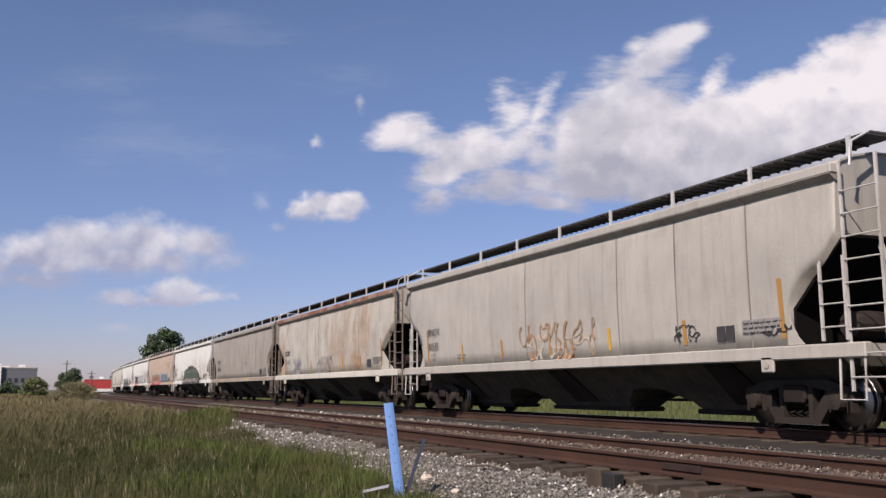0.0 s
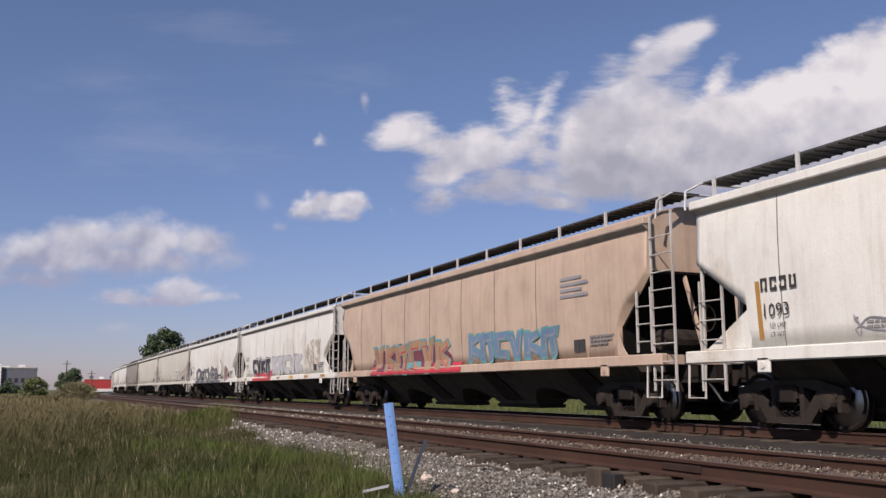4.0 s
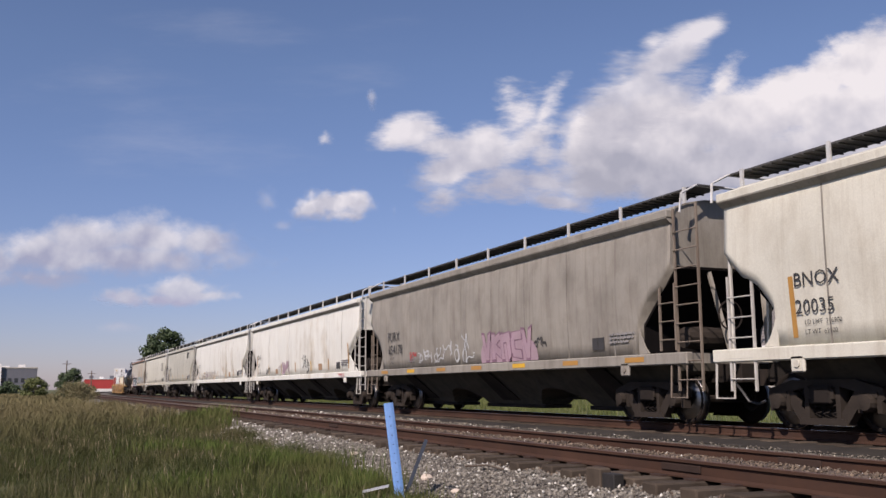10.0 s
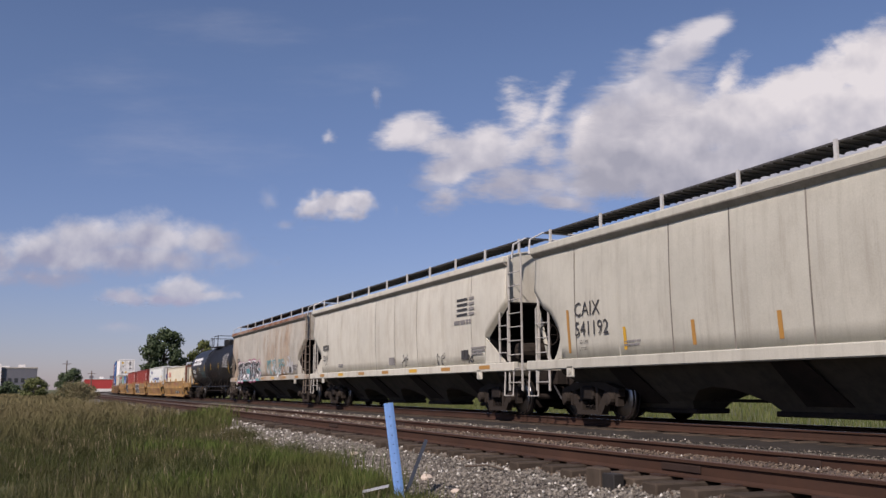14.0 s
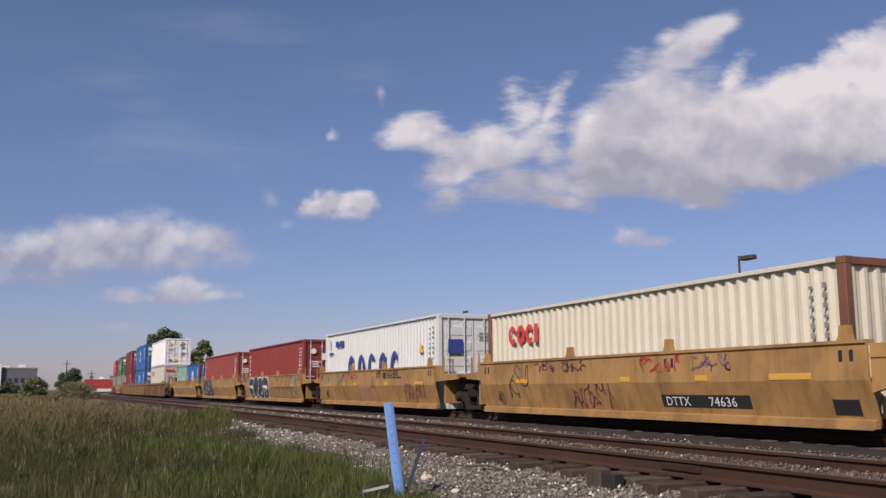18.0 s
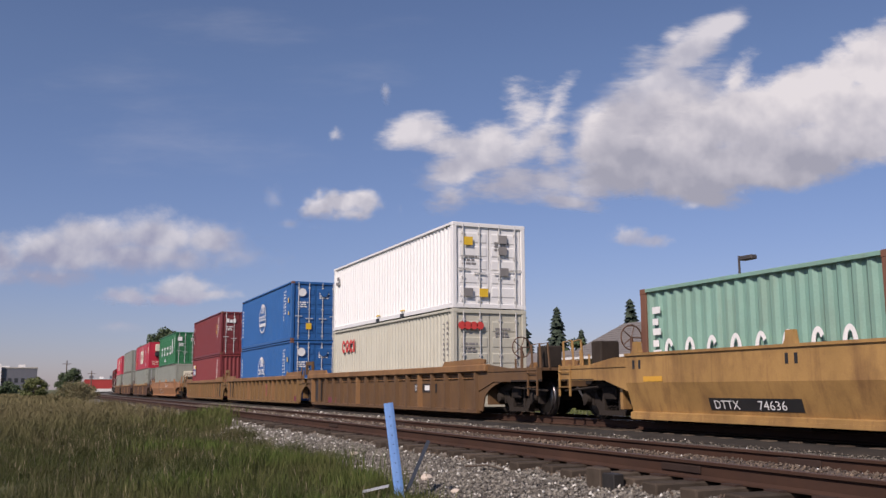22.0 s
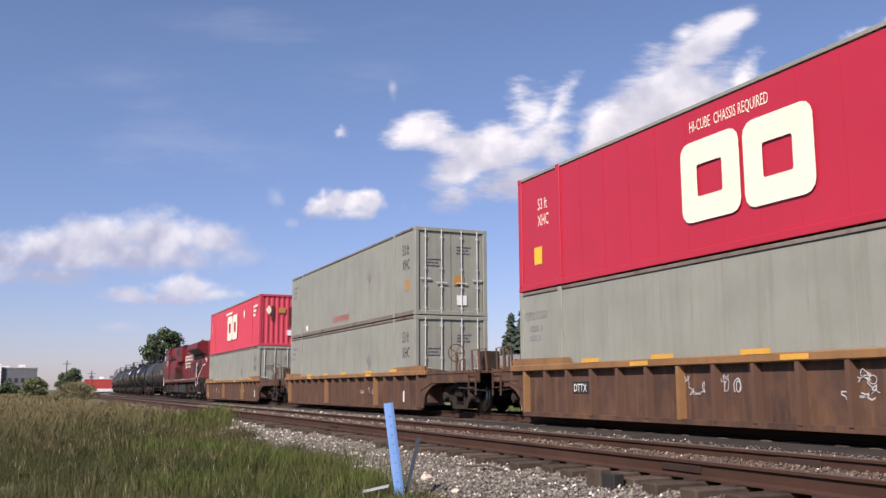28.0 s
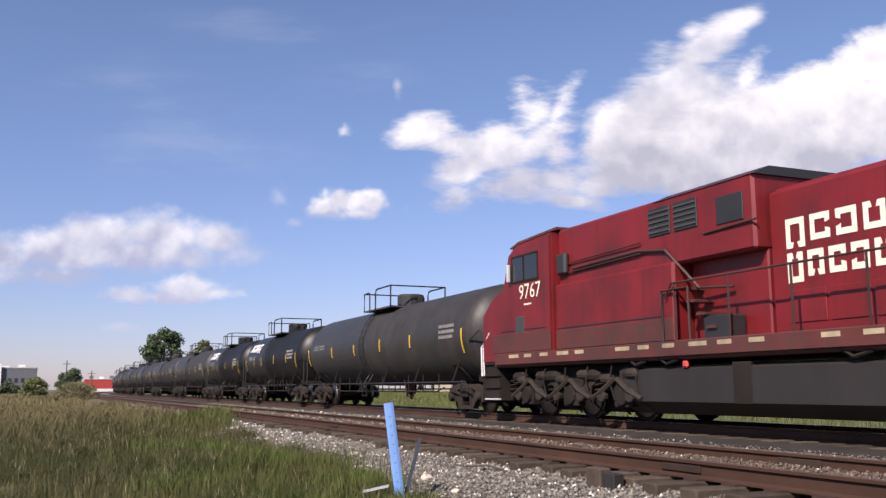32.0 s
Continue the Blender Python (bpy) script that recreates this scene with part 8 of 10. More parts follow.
plant = thing("grey_factory", "distant grey factory hall with white roof boxes", "building", "", T(-470, -27, FIELD_Z))
bm = bmesh.new()
box(bm, 0, 30, -40, 13, 0, 10.4)
part("wall", bm, M_PANEL, plant)
bm = bmesh.new()
box(bm, -0.2, 30.2, -40.2, 13.2, 10.4, 10.9)
part("parapet", bm, M_GREY, plant)
for y, w_, h_ in ((-8, 5, 1.2), (-1.5, 3.0, 1.0), (5, 3, 1.6)):
    part("rooftop_unit", bbox_bm(6, 10, y, y + w_, 10.9, 10.9 + h_), M_TRIMW, plant)
for k in range(5):
    bm = bmesh.new()
    box(bm, 29.98, 30.12, -1.0 + 2.6 * k, 0.4 + 2.6 * k, 4.4, 6.2)
    part("window", bm, M_PANE, plant)
bm = bmesh.new()
box(bm, 29.9, 31.5, -30, -1.0, 0, 12.2)
part("white_wing", bm, M_TRIMW, plant)

store = thing("red_warehouse", "distant long red building with white base", "building", "", T(-440, 5.2, FIELD_Z))
bm = bmesh.new()
box(bm, 0, 14, 0, 30, 1.6, 5.6)
part("wall", bm, M_REDSIDE, store)
bm = bmesh.new()
box(bm, 0.1, 14.06, -0.05, 30, 0, 1.6)
part("base", bm, M_TRIMW, store)
bm = bmesh.new()
box(bm, -0.2, 14.2, -0.2, 30.2, 5.6, 5.8)
part("roof_edge", bm, M_TRIMW, store)
for k in range(6):
    part("rooftop_unit", bbox_bm(3, 6, 2 + 4.2 * k, 3.6 + 4.2 * k, 5.8, 6.8 if k % 2 else 7.3), M_TRIMW if k % 2 else M_PANEL, store)


def lamp_post(x, y, h, arm):
    t = thing("street_lamp", "dark bronze street lamp with a box head", "street lamp", "street lamps", T(x, y, FIELD_Z))
    bm = bmesh.new()
    lathe(bm, [(0.17, 0), (0.12, h * 0.5), (0.10, h)], 8, "z")
    part("pole", bm, M_POLE, t)
    bm = bmesh.new()
    box(bm, 0, arm, -0.06, 0.06, h - 0.35, h - 0.22)
    part("arm", bm, M_POLE, t)
    part("lamp_head", bbox_bm(arm * 0.45, arm * 0.45 + 1.5, -0.35, 0.35, h - 0.5, h - 0.1, bevel=0.06), M_POLE, t)
    return t


lamp_post(-64.9, 45, 13.0, 1.0)
lamp_post(-200.7, 80, 19.6, 1.4)
lamp_post(-300, -24.3, 11.6, 2.4)
for x, y, h in ((-220, -7.2, 7.6), (-250, -0.6, 6.0)):
    t = thing("utility_pole", "thin wooden utility pole in the distance", "pole", "utility poles", T(x, y, FIELD_Z))
    bm = bmesh.new()
    lathe(bm, [(0.16, 0), (0.11, h)], 7, "z")
    part("pole", bm, M_WOODPOLE, t)
    bm = bmesh.new()
    box(bm, -0.06, 0.06, -0.9, 0.9, h - 0.8, h - 0.66)
    part("cross_arm", bm, M_WOODPOLE, t)

fence = thing("board_fence", "pale weathered board fence along the far verge", "fence", "", T(0, 0, -0.10))
BOARD = mesh_of(bbox_bm(-0.16, 0.16, -0.012, 0.012, -0.05, 1.05), "board")
for k in range(250):
    x = -30 - 0.34 * k
    put("board", BOARD, M_FENCE, fence, m=T(x, 46.0 + 0.01 * (k % 3), 0.02 * (k % 4)))
bm = bmesh.new()
box(bm, -115, -30, 46.02, 46.08, 0.25, 0.35)
box(bm, -115, -30, 46.02, 46.08, 0.75, 0.85)
part("fence_rail", bm, M_FENCE, fence)

# ---------------------------------------------------------------- the blue marker post
M_BLUE = surface("post_blue", (0.15, 0.30, 0.62), 0.5, vary=0.1, dirt=(0.3, 0.4, 0.55), dirt_amt=0.3, bump=0.1)
M_DKBLUE = surface("strip_dark_blue", (0.03, 0.04, 0.06), 0.6, vary=0.2)
M_TIN = surface("sheet_metal_pale", (0.55, 0.56, 0.57), 0.45, metal=0.3, vary=0.2)
post = thing("marker_post", "leaning light blue steel channel post in the ballast", "post", "", T(-9.60, -8.57, -0.66) @ Matrix.Rotation(radians(66.6), 4, "Z") @ Matrix.Rotation(radians(-7.4), 4, "Y"))
bm = bmesh.new()
prism(bm, [(-0.052, 0.0), (-0.052, 0.03), (-0.022, 0.03), (-0.016, 0.0), (0.016, 0.0), (0.022, 0.03), (0.052, 0.03), (0.052, 0.0), (0.024, -0.012), (-0.024, -0.012)], -0.15, 1.20, "z")
part("channel", bm, M_BLUE, post)
for k in range(9):
    bm = bmesh.new()
    lathe(bm, [(0.0, -0.0135), (0.006, -0.0135), (0.006, -0.011)], 8, "y", 0.0, 0.0, 0.25 + 0.1 * k)
    part("bolt_hole", bm, M_BLACK, post)
BRACE_AT = (-9.66, -8.50, -0.45)
# a thin loose strip that wags in the wind, no brace of the post
brace = thing("loose_strip", "short dark strip swaying behind the blue post", "strip", "", T(*BRACE_AT))
bm = bmesh.new()
prism(bm, [(-0.02, -0.008), (0.02, -0.008), (0.02, 0.008), (-0.02, 0.008)], 0.0, 0.62, "z")
part("bar", bm, M_DKBLUE, brace)


def brace_pose(lean):
    return T(*BRACE_AT) @ Matrix.Rotation(radians(66.6), 4, "Z") @ Matrix.Rotation(radians(lean), 4, "Y")


SWAY = [(0.0, 19), (1.0, 28), (2.0, 21), (3.5, 21), (6.0, 19), (7.0, 27), (8.0, 12), (10.0, 21), (11.0, 8.5), (12.0, 37), (13.0, 21), (14.0, 21), (17.0, 15), (18.5, 20), (20.0, 19), (22.0, 23.5), (24.0, 33), (28.0, 13), (30.0, 15.5), (32.0, 14.5)]
plate = thing("tin_plate", "bent pale sheet-metal plate lying by the post", "metal plate", "", T(-9.78, -8.80, -0.40) @ Matrix.Rotation(radians(66.6), 4, "Z") @ Matrix.Rotation(radians(-12), 4, "Y"))
bm = bmesh.new()
prism(bm, [(-0.14, 0.0), (0.14, 0.0), (0.14, 0.012), (-0.15, 0.012), (-0.155, -0.10), (-0.145, -0.10)], -0.11, 0.11, "y")
part("sheet", bm, M_TIN, plate)
stub = thing("timber_stub", "short dark timber block with a grey plate beside the rail", "timber block", "", T(-8.05, -7.06, -0.40))
part("block", bbox_bm(-0.13, 0.13, -0.07, 0.07, 0.0, 0.30, bevel=0.015), M_TIE, stub)
part("plate", bbox_bm(0.15, 0.36, -0.06, 0.06, -0.02, 0.26, bevel=0.008), M_TANKF, stub)
stick = thing("dead_stick", "thin dark dead branch lying on the ballast", "branch", "", T(-10.6, -7.35, -0.27))
bm = bmesh.new()
tube(bm, [(0, 0, 0), (0.3, 0.16, 0.03), (0.55, 0.22, 0.0), (0.8, 0.38, 0.02)], 0.012, 5)
part("branch", bm, M_BARK, stick)
M_PALE = surface("pale_stone", (0.52, 0.44, 0.36), 0.85, vary=0.15, grain=50)
for k, (x, y, r) in enumerate(((-10.9, -7.75, 0.075), (-9.65, -7.9, 0.06), (-17.9, -6.4, 0.08), (-19.8, -6.3, 0.07), (-11.5, -6.2, 0.07), (-14.6, -7.5, 0.06))):
    st_ = thing("loose_stone", "larger pale tan stone among the ballast", "stone", "larger loose stones", T(x, y, float(np.interp(y, BED[:, 0], BED[:, 1])) + r * 0.3))
    bm = bmesh.new()
    bmesh.ops.create_icosphere(bm, subdivisions=2, radius=r)
    for v in bm.verts:
        v.co = Vector((v.co.x * 1.3, v.co.y, v.co.z * 0.62)) * (1 + 0.5 * noise.noise(v.co * 11 + Vector((k, 0, 0))))
    part("stone", bm, M_PALE, st_)

# ---------------------------------------------------------------- clouds, far behind everything
FAR = 3300.0
FWD = (AIM - EYE).normalized()
CAM_M = look(EYE, AIM, ROLL)
RIGHT, UP = CAM_M.to_3x3() @ Vector((1, 0, 0)), CAM_M.to_3x3() @ Vector((0, 1, 0))


def cloud_mat(name, blobs, seed, soft=0.5, rough=0.62, scale=1.6, amp=1.0, base=0.0, tall=1.0, grey=(0.50, 0.53, 0.62), thick=1.0, wisp=(1, 1), dense=0.0):
    """Cloud whose body is the union of soft ellipses (x, y, rx, ry, weight), broken up by turbulence."""
    m = bpy.data.materials.new(name)
    m.use_nodes = True
    nt = m.node_tree
    nt.nodes.clear()
    tc = nt.nodes.new("ShaderNodeTexCoord")
    nz = nt.nodes.new("ShaderNodeTexNoise")
    nz.noise_dimensions = "4D"
    nz.inputs["W"].default_value = seed
    nz.inputs["Scale"].default_value, nz.inputs["Detail"].default_value, nz.inputs["Roughness"].default_value = scale * 0.6, 3.0, 0.5
    nt.links.new(tc.outputs["Object"], nz.inputs["Vector"])
    warp = nt.nodes.new("ShaderNodeVectorMath")
    warp.operation = "MULTIPLY_ADD"
    sub = nt.nodes.new("ShaderNodeVectorMath")
    sub.operation = "SUBTRACT"
    sub.inputs[1].default_value = (0.5, 0.5, 0.5)
    nt.links.new(nz.outputs["Color"], sub.inputs[0])
    nt.links.new(sub.outputs[0], warp.inputs[0])
    warp.inputs[1].default_value = (0.34, 0.28, 0)
    nt.links.new(tc.outputs["Object"], warp.inputs[2])
    total = None
    for x, y, rx, ry, wgt, tilt in blobs:
        mp = nt.nodes.new("ShaderNodeMapping")
        mp.vector_type = "TEXTURE"
        nt.links.new(warp.outputs[0], mp.inputs["Vector"])
        mp.inputs["Location"].default_value, mp.inputs["Scale"].default_value = (x, y, 0), (rx, ry, 1)
        mp.inputs["Rotation"].default_value = (0, 0, radians(tilt))
        ln = nt.nodes.new("ShaderNodeVectorMath")
        ln.operation = "LENGTH"
        nt.links.new(mp.outputs[0], ln.inputs[0])
        d = scaled(nt, ln.outputs["Value"], -wgt, wgt)
        if total is None:
            total = d
        else:
            mx = nt.nodes.new("ShaderNodeMath")
            mx.operation = "SMOOTH_MAX"
            mx.inputs[2].default_value = 0.25
            nt.links.new(total, mx.inputs[0])
            nt.links.new(d, mx.inputs[1])
            total = mx.outputs[0]
    fine = nt.nodes.new("ShaderNodeTexNoise")
    fine.noise_dimensions = "4D"
    fine.inputs["W"].default_value = seed + 3
    fine.inputs["Scale"].default_value, fine.inputs["Detail"].default_value, fine.inputs["Roughness"].default_value = scale, 9.0, rough
    st = nt.nodes.new("ShaderNodeMapping")
    st.inputs["Rotation"].default_value = (0, 0, radians(-38))
    st.inputs["Scale"].default_value = (wisp[0] * 0.8, wisp[1] * 1.15, 1)
    nt.links.new(tc.outputs["Object"], st.inputs["Vector"])
    nt.links.new(st.outputs["Vector"], fine.inputs["Vector"])
    turb = scaled(nt, fine.outputs["Fac"], 2.8 * amp, -1.4 * amp + dense)
    dens = nt.nodes.new("ShaderNodeMath")
    dens.operation = "ADD"
    nt.links.new(total, dens.inputs[0])
    nt.links.new(turb, dens.inputs[1])
    alpha = nt.nodes.new("ShaderNodeMapRange")
    alpha.interpolation_type = "SMOOTHSTEP"
    alpha.inputs["From Min"].default_value, alpha.inputs["From Max"].default_value = -0.05, soft
    alpha.inputs["To Max"].default_value = thick
    nt.links.new(dens.outputs[0], alpha.inputs["Value"])
    # lit tops, greyer bellies
    sep = nt.nodes.new("ShaderNodeSeparateXYZ")
    nt.links.new(warp.outputs[0], sep.inputs[0])
    hgt = nt.nodes.new("ShaderNodeMapRange")
    hgt.inputs["From Min"].default_value, hgt.inputs["From Max"].default_value = base, base + tall
    nt.links.new(sep.outputs["Y"], hgt.inputs["Value"])
    lit = nt.nodes.new("ShaderNodeMath")
    lit.operation = "ADD"
    nt.links.new(hgt.outputs[0], lit.inputs[0])
    puff = nt.nodes.new("ShaderNodeTexNoise")
    puff.noise_dimensions = "4D"
    puff.inputs["W"].default_value = seed + 7
    puff.inputs["Scale"].default_value, puff.inputs["Detail"].default_value = scale * 0.75, 4.0
    nt.links.new(tc.outputs["Object"], puff.inputs["Vector"])
    # billows: denser below than above stands for a lit upper side
    above = nt.nodes.new("ShaderNodeVectorMath")
    above.inputs[1].default_value = (-0.10, 0.30, 0)
    nt.links.new(tc.outputs["Object"], above.inputs[0])
    puff2 = nt.nodes.new("ShaderNodeTexNoise")
    puff2.noise_dimensions = "4D"
    puff2.inputs["W"].default_value = seed + 7
    puff2.inputs["Scale"].default_value, puff2.inputs["Detail"].default_value = scale * 0.75, 4.0
    nt.links.new(above.outputs[0], puff2.inputs["Vector"])
    ridge = nt.nodes.new("ShaderNodeMath")
    ridge.operation = "SUBTRACT"
    nt.links.new(puff.outputs["Fac"], ridge.inputs[0])
    nt.links.new(puff2.outputs["Fac"], ridge.inputs[1])
    nt.links.new(scaled(nt, ridge.outputs[0], 2.3, 0.0), lit.inputs[1])
    col = ramp(nt, lit.outputs[0], [(0.08, grey), (0.55, (0.69, 0.71, 0.745)), (1.0, (0.95, 0.955, 0.935))]).outputs["Color"]
    em = nt.nodes.new("ShaderNodeEmission")
    nt.links.new(col, em.inputs["Color"])
    em.inputs["Strength"].default_value = CLOUD_LIGHT
    tr = nt.nodes.new("ShaderNodeBsdfTransparent")
    ms = nt.nodes.new("ShaderNodeMixShader")
    nt.links.new(alpha.outputs[0], ms.inputs[0])
    nt.links.new(tr.outputs[0], ms.inputs[1])
    nt.links.new(em.outputs[0], ms.inputs[2])
    out = nt.nodes.new("ShaderNodeOutputMaterial")
    nt.links.new(ms.outputs[0], out.inputs["Surface"])
    return m


CLOUD_LIGHT = 0.78


def cloud(label, px, py, w, h, spots, seed, go, far=FAR, **kw):
    """px, py: bearing and height of the sheet's middle, in units of 3.5 degrees; w, h in the same unit; go: drift in 32 s."""
    u = far / 1628.0 * 100
    blobs = [(x - px, py - y, rx, ry, k, tilt[0] if tilt else 0.0) for x, y, rx, ry, k, *tilt in spots]
    def where(x, y):
        return EYE + (FWD * 16.28 + RIGHT * (x - 7.84) + UP * (4.41 - y)) * (far / 16.28)
    turn = CAM_M.to_3x3().to_4x4()
    bm = bmesh.new()
    nx, ny = 8, 4
    g = [[bm.verts.new((-w / 2 + w * i / nx, -h / 2 + h * j / ny, 0.02 * math.sin(i))) for i in range(nx + 1)] for j in range(ny + 1)]
    for a, b in zip(g, g[1:]):
        for i in range(nx):
            bm.faces.new((a[i], a[i + 1], b[i + 1], b[i]))
    ob = part("cloud", bm, cloud_mat("cloud_" + str(seed), blobs, seed, **kw))
    tagged(ob, label, "cloud", "clouds in the sky", "structure")
    ob.scale = (u, u, u)
    ob.visible_shadow = False
    m0 = Matrix.Translation(where(px, py)) @ turn
    m1 = Matrix.Translation(where(px + go[0], py + go[1])) @ turn
    ob.matrix_basis = m0 @ Matrix.Diagonal((u, u, u, 1))
    DRIFTING.append((ob, m0, m1))
    return ob


cloud("large bright cumulus bank with a grey base", 13.6, 2.4, 9.0, 5.6,
      [(10.36, 2.6, 0.60, 0.80, 1.5, -25), (10.75, 3.1, 0.95, 0.5, 1.4), (11.7, 2.5, 1.15, 0.75, 1.5, 8), (12.8, 2.25, 1.2, 0.75, 1.3, 12), (14.0, 1.8, 0.95, 0.62, 1.3, 22), (14.4, 1.5, 0.6, 0.5, 1.2, 30), (15.3, 1.25, 0.9, 0.72, 1.4, 25), (16.4, 1.1, 1.3, 0.9, 1.4),
       (11.6, 3.2, 1.3, 0.42, 1.4), (13.2, 2.95, 1.7, 0.5, 1.5, 6), (15.0, 2.3, 1.7, 0.75, 1.6, 14), (16.6, 2.0, 1.5, 0.8, 1.6, 10), (12.1, 3.62, 0.6, 0.14, 0.6), (12.6, 1.55, 0.2, 0.4, 0.6, -30)],
      21, (0.62, -0.15), far=3320, grey=(0.45, 0.48, 0.55), scale=1.0, base=-1.15, tall=1.9, soft=0.8, amp=1.0, rough=0.64, dense=0.34, wisp=(0.85, 1.15))
cloud("feathery cumulus streamer rising to a point", 11.5, 1.2, 3.8, 3.2,
      [(10.75, 2.05, 0.85, 0.62, 1.3, 35), (11.1, 1.55, 0.95, 0.46, 1.4, 42), (11.55, 1.08, 0.95, 0.38, 1.4, 40), (12.0, 0.70, 0.65, 0.27, 1.3, 32), (12.28, 0.52, 0.38, 0.2, 1.1, 25), (11.3, 0.85, 0.26, 0.2, 0.7, 20), (10.75, 1.45, 0.36, 0.36, 0.6, 30), (11.5, 1.75, 0.8, 0.45, 1.0, 20)],
      22, (0.98, -0.26), far=3310, scale=1.25, base=-1.8, tall=2.6, soft=1.15, amp=1.05, thick=0.86, rough=0.66, wisp=(0.55, 1.6), dense=0.3, grey=(0.52, 0.545, 0.61))
cloud("broken white cumulus fragments", 8.6, 2.75, 5.0, 3.6,
      [(7.1, 2.38, 0.62, 0.28, 1.2, 5), (7.7, 2.6, 0.6, 0.26, 1.0), (7.85, 3.0, 0.68, 0.44, 1.3, 20), (8.5, 2.65, 0.85, 0.5, 1.4, 25), (9.1, 2.55, 0.75, 0.42, 1.2, 30), (9.5, 2.05, 0.62, 0.15, 0.62, 56), (9.05, 2.15, 0.5, 0.34, 0.8, 40), (8.75, 3.25, 0.9, 0.36, 1.3, 5), (9.45, 3.2, 0.75, 0.36, 1.2), (9.45, 2.75, 0.42, 0.4, 1.0, 40), (9.85, 3.6, 0.66, 0.18, 1.0, -12), (7.7, 3.45, 0.34, 0.26, 0.7), (10.2, 3.3, 0.5, 0.3, 1.0), (8.95, 1.85, 0.2, 0.3, 0.36, 20)],
      23, (0.36, -0.03), far=3330, scale=1.4, base=-1.1, tall=1.9, soft=1.0, amp=1.1, thick=0.92, rough=0.66, wisp=(0.65, 1.4), dense=0.24, grey=(0.50, 0.525, 0.60))
cloud("tiny white cloud puff", 5.58, 2.52, 0.9, 0.8, [(5.58, 2.52, 0.16, 0.13, 0.9)], 25, (0.5, -0.2), far=3350, scale=3.0, base=-0.3, tall=0.4, soft=1.0, thick=0.65)
cloud("tiny white cloud wisp", 6.4, 1.88, 0.9, 0.9, [(6.38, 1.9, 0.12, 0.2, 0.9)], 26, (0.66, -0.28), far=3350, scale=2.6, base=-0.3, tall=0.4, soft=1.2, thick=0.5)
cloud("small flat-based white cloud", 5.9, 3.74, 3.0, 1.8, [(5.45, 3.74, 0.42, 0.22, 1.1), (5.85, 3.68, 0.5, 0.28, 1.2), (6.25, 3.66, 0.46, 0.3, 1.2), (5.95, 3.86, 0.62, 0.14, 1.0), (5.45, 3.48, 0.14, 0.16, 0.6)],
      27, (0.36, -0.04), far=3360, scale=2.0, base=-0.3, tall=0.55, soft=0.9, grey=(0.52, 0.54, 0.61), thick=0.9, amp=1.0)
cloud("faint grey cloud wisps", 5.2, 3.8, 3.4, 2.0, [(4.6, 3.55, 0.25, 0.24, 0.8), (4.95, 4.05, 0.2, 0.13, 0.7), (5.4, 4.1, 0.22, 0.08, 0.5), (6.95, 3.75, 0.2, 0.16, 0.6), (4.55, 4.25, 0.3, 0.07, 0.4)],
      28, (0.3, -0.08), far=3370, scale=2.0, base=-0.8, tall=1.2, soft=1.2, thick=0.5)
cloud("long low bank of hazy white cloud", 1.9, 4.55, 7.4, 2.6,
      [(1.6, 4.3, 1.0, 0.42, 1.3), (2.6, 4.25, 0.9, 0.4, 1.3), (3.55, 4.3, 0.75, 0.34, 1.3), (0.6, 4.5, 1.0, 0.4, 1.2), (-0.3, 4.6, 0.9, 0.4, 1.2), (2.0, 4.6, 2.6, 0.36, 1.2), (0.4, 4.95, 1.2, 0.2, 0.9)],
      29, (0.3, -0.08), far=3380, scale=1.35, base=-0.5, tall=1.35, soft=1.2, thick=0.82, grey=(0.44, 0.46, 0.57), amp=1.0, dense=0.28)
cloud("low hazy cloud streak", 2.9, 5.22, 4.0, 1.6, [(3.2, 5.15, 0.75, 0.17, 1.0), (2.2, 5.3, 0.45, 0.16, 1.0), (3.6, 5.25, 0.45, 0.1, 0.8), (2.8, 5.3, 0.8, 0.1, 0.8)],
      30, (0.14, -0.05), far=3390, scale=1.7, base=-0.4, tall=0.7, soft=0.9, thick=0.76, grey=(0.5, 0.5, 0.62), dense=0.3)
cloud("faint low cloud streak near the horizon", 2.1, 5.8, 2.8, 1.0, [(2.1, 5.8, 0.42, 0.1, 0.8)], 31, (0.05, -0.02), far=3390, scale=1.7, base=-0.4, tall=0.7, soft=1.2, thick=0.35, grey=(0.55, 0.52, 0.62))
cloud("small white cloud low behind the train", 11.4, 4.1, 3.4, 2.0, [(11.1, 4.2, 0.4, 0.2, 1.0), (11.5, 4.3, 0.4, 0.14, 0.9), (12.2, 3.7, 0.25, 0.12, 0.7), (13.2, 3.4, 0.4, 0.12, 0.6)],
      32, (0.1, -0.06), far=3400, scale=1.8, base=-0.5, tall=0.8, soft=0.9, thick=0.7)
cloud("thin high veil of cirrus", 3.2, 1.8, 12.0, 5.0, [(1.2, 1.4, 2.4, 0.7, 0.6), (2.8, 2.6, 2.4, 0.6, 0.55), (4.6, 0.6, 2.4, 0.5, 0.5), (1.6, 2.9, 1.8, 0.4, 0.5), (6.2, 1.2, 1.5, 0.4, 0.4)],
      33, (0.5, -0.05), far=3410, scale=0.8, base=-4, tall=1.0, soft=1.9, thick=0.22, wisp=(0.45, 1.5))

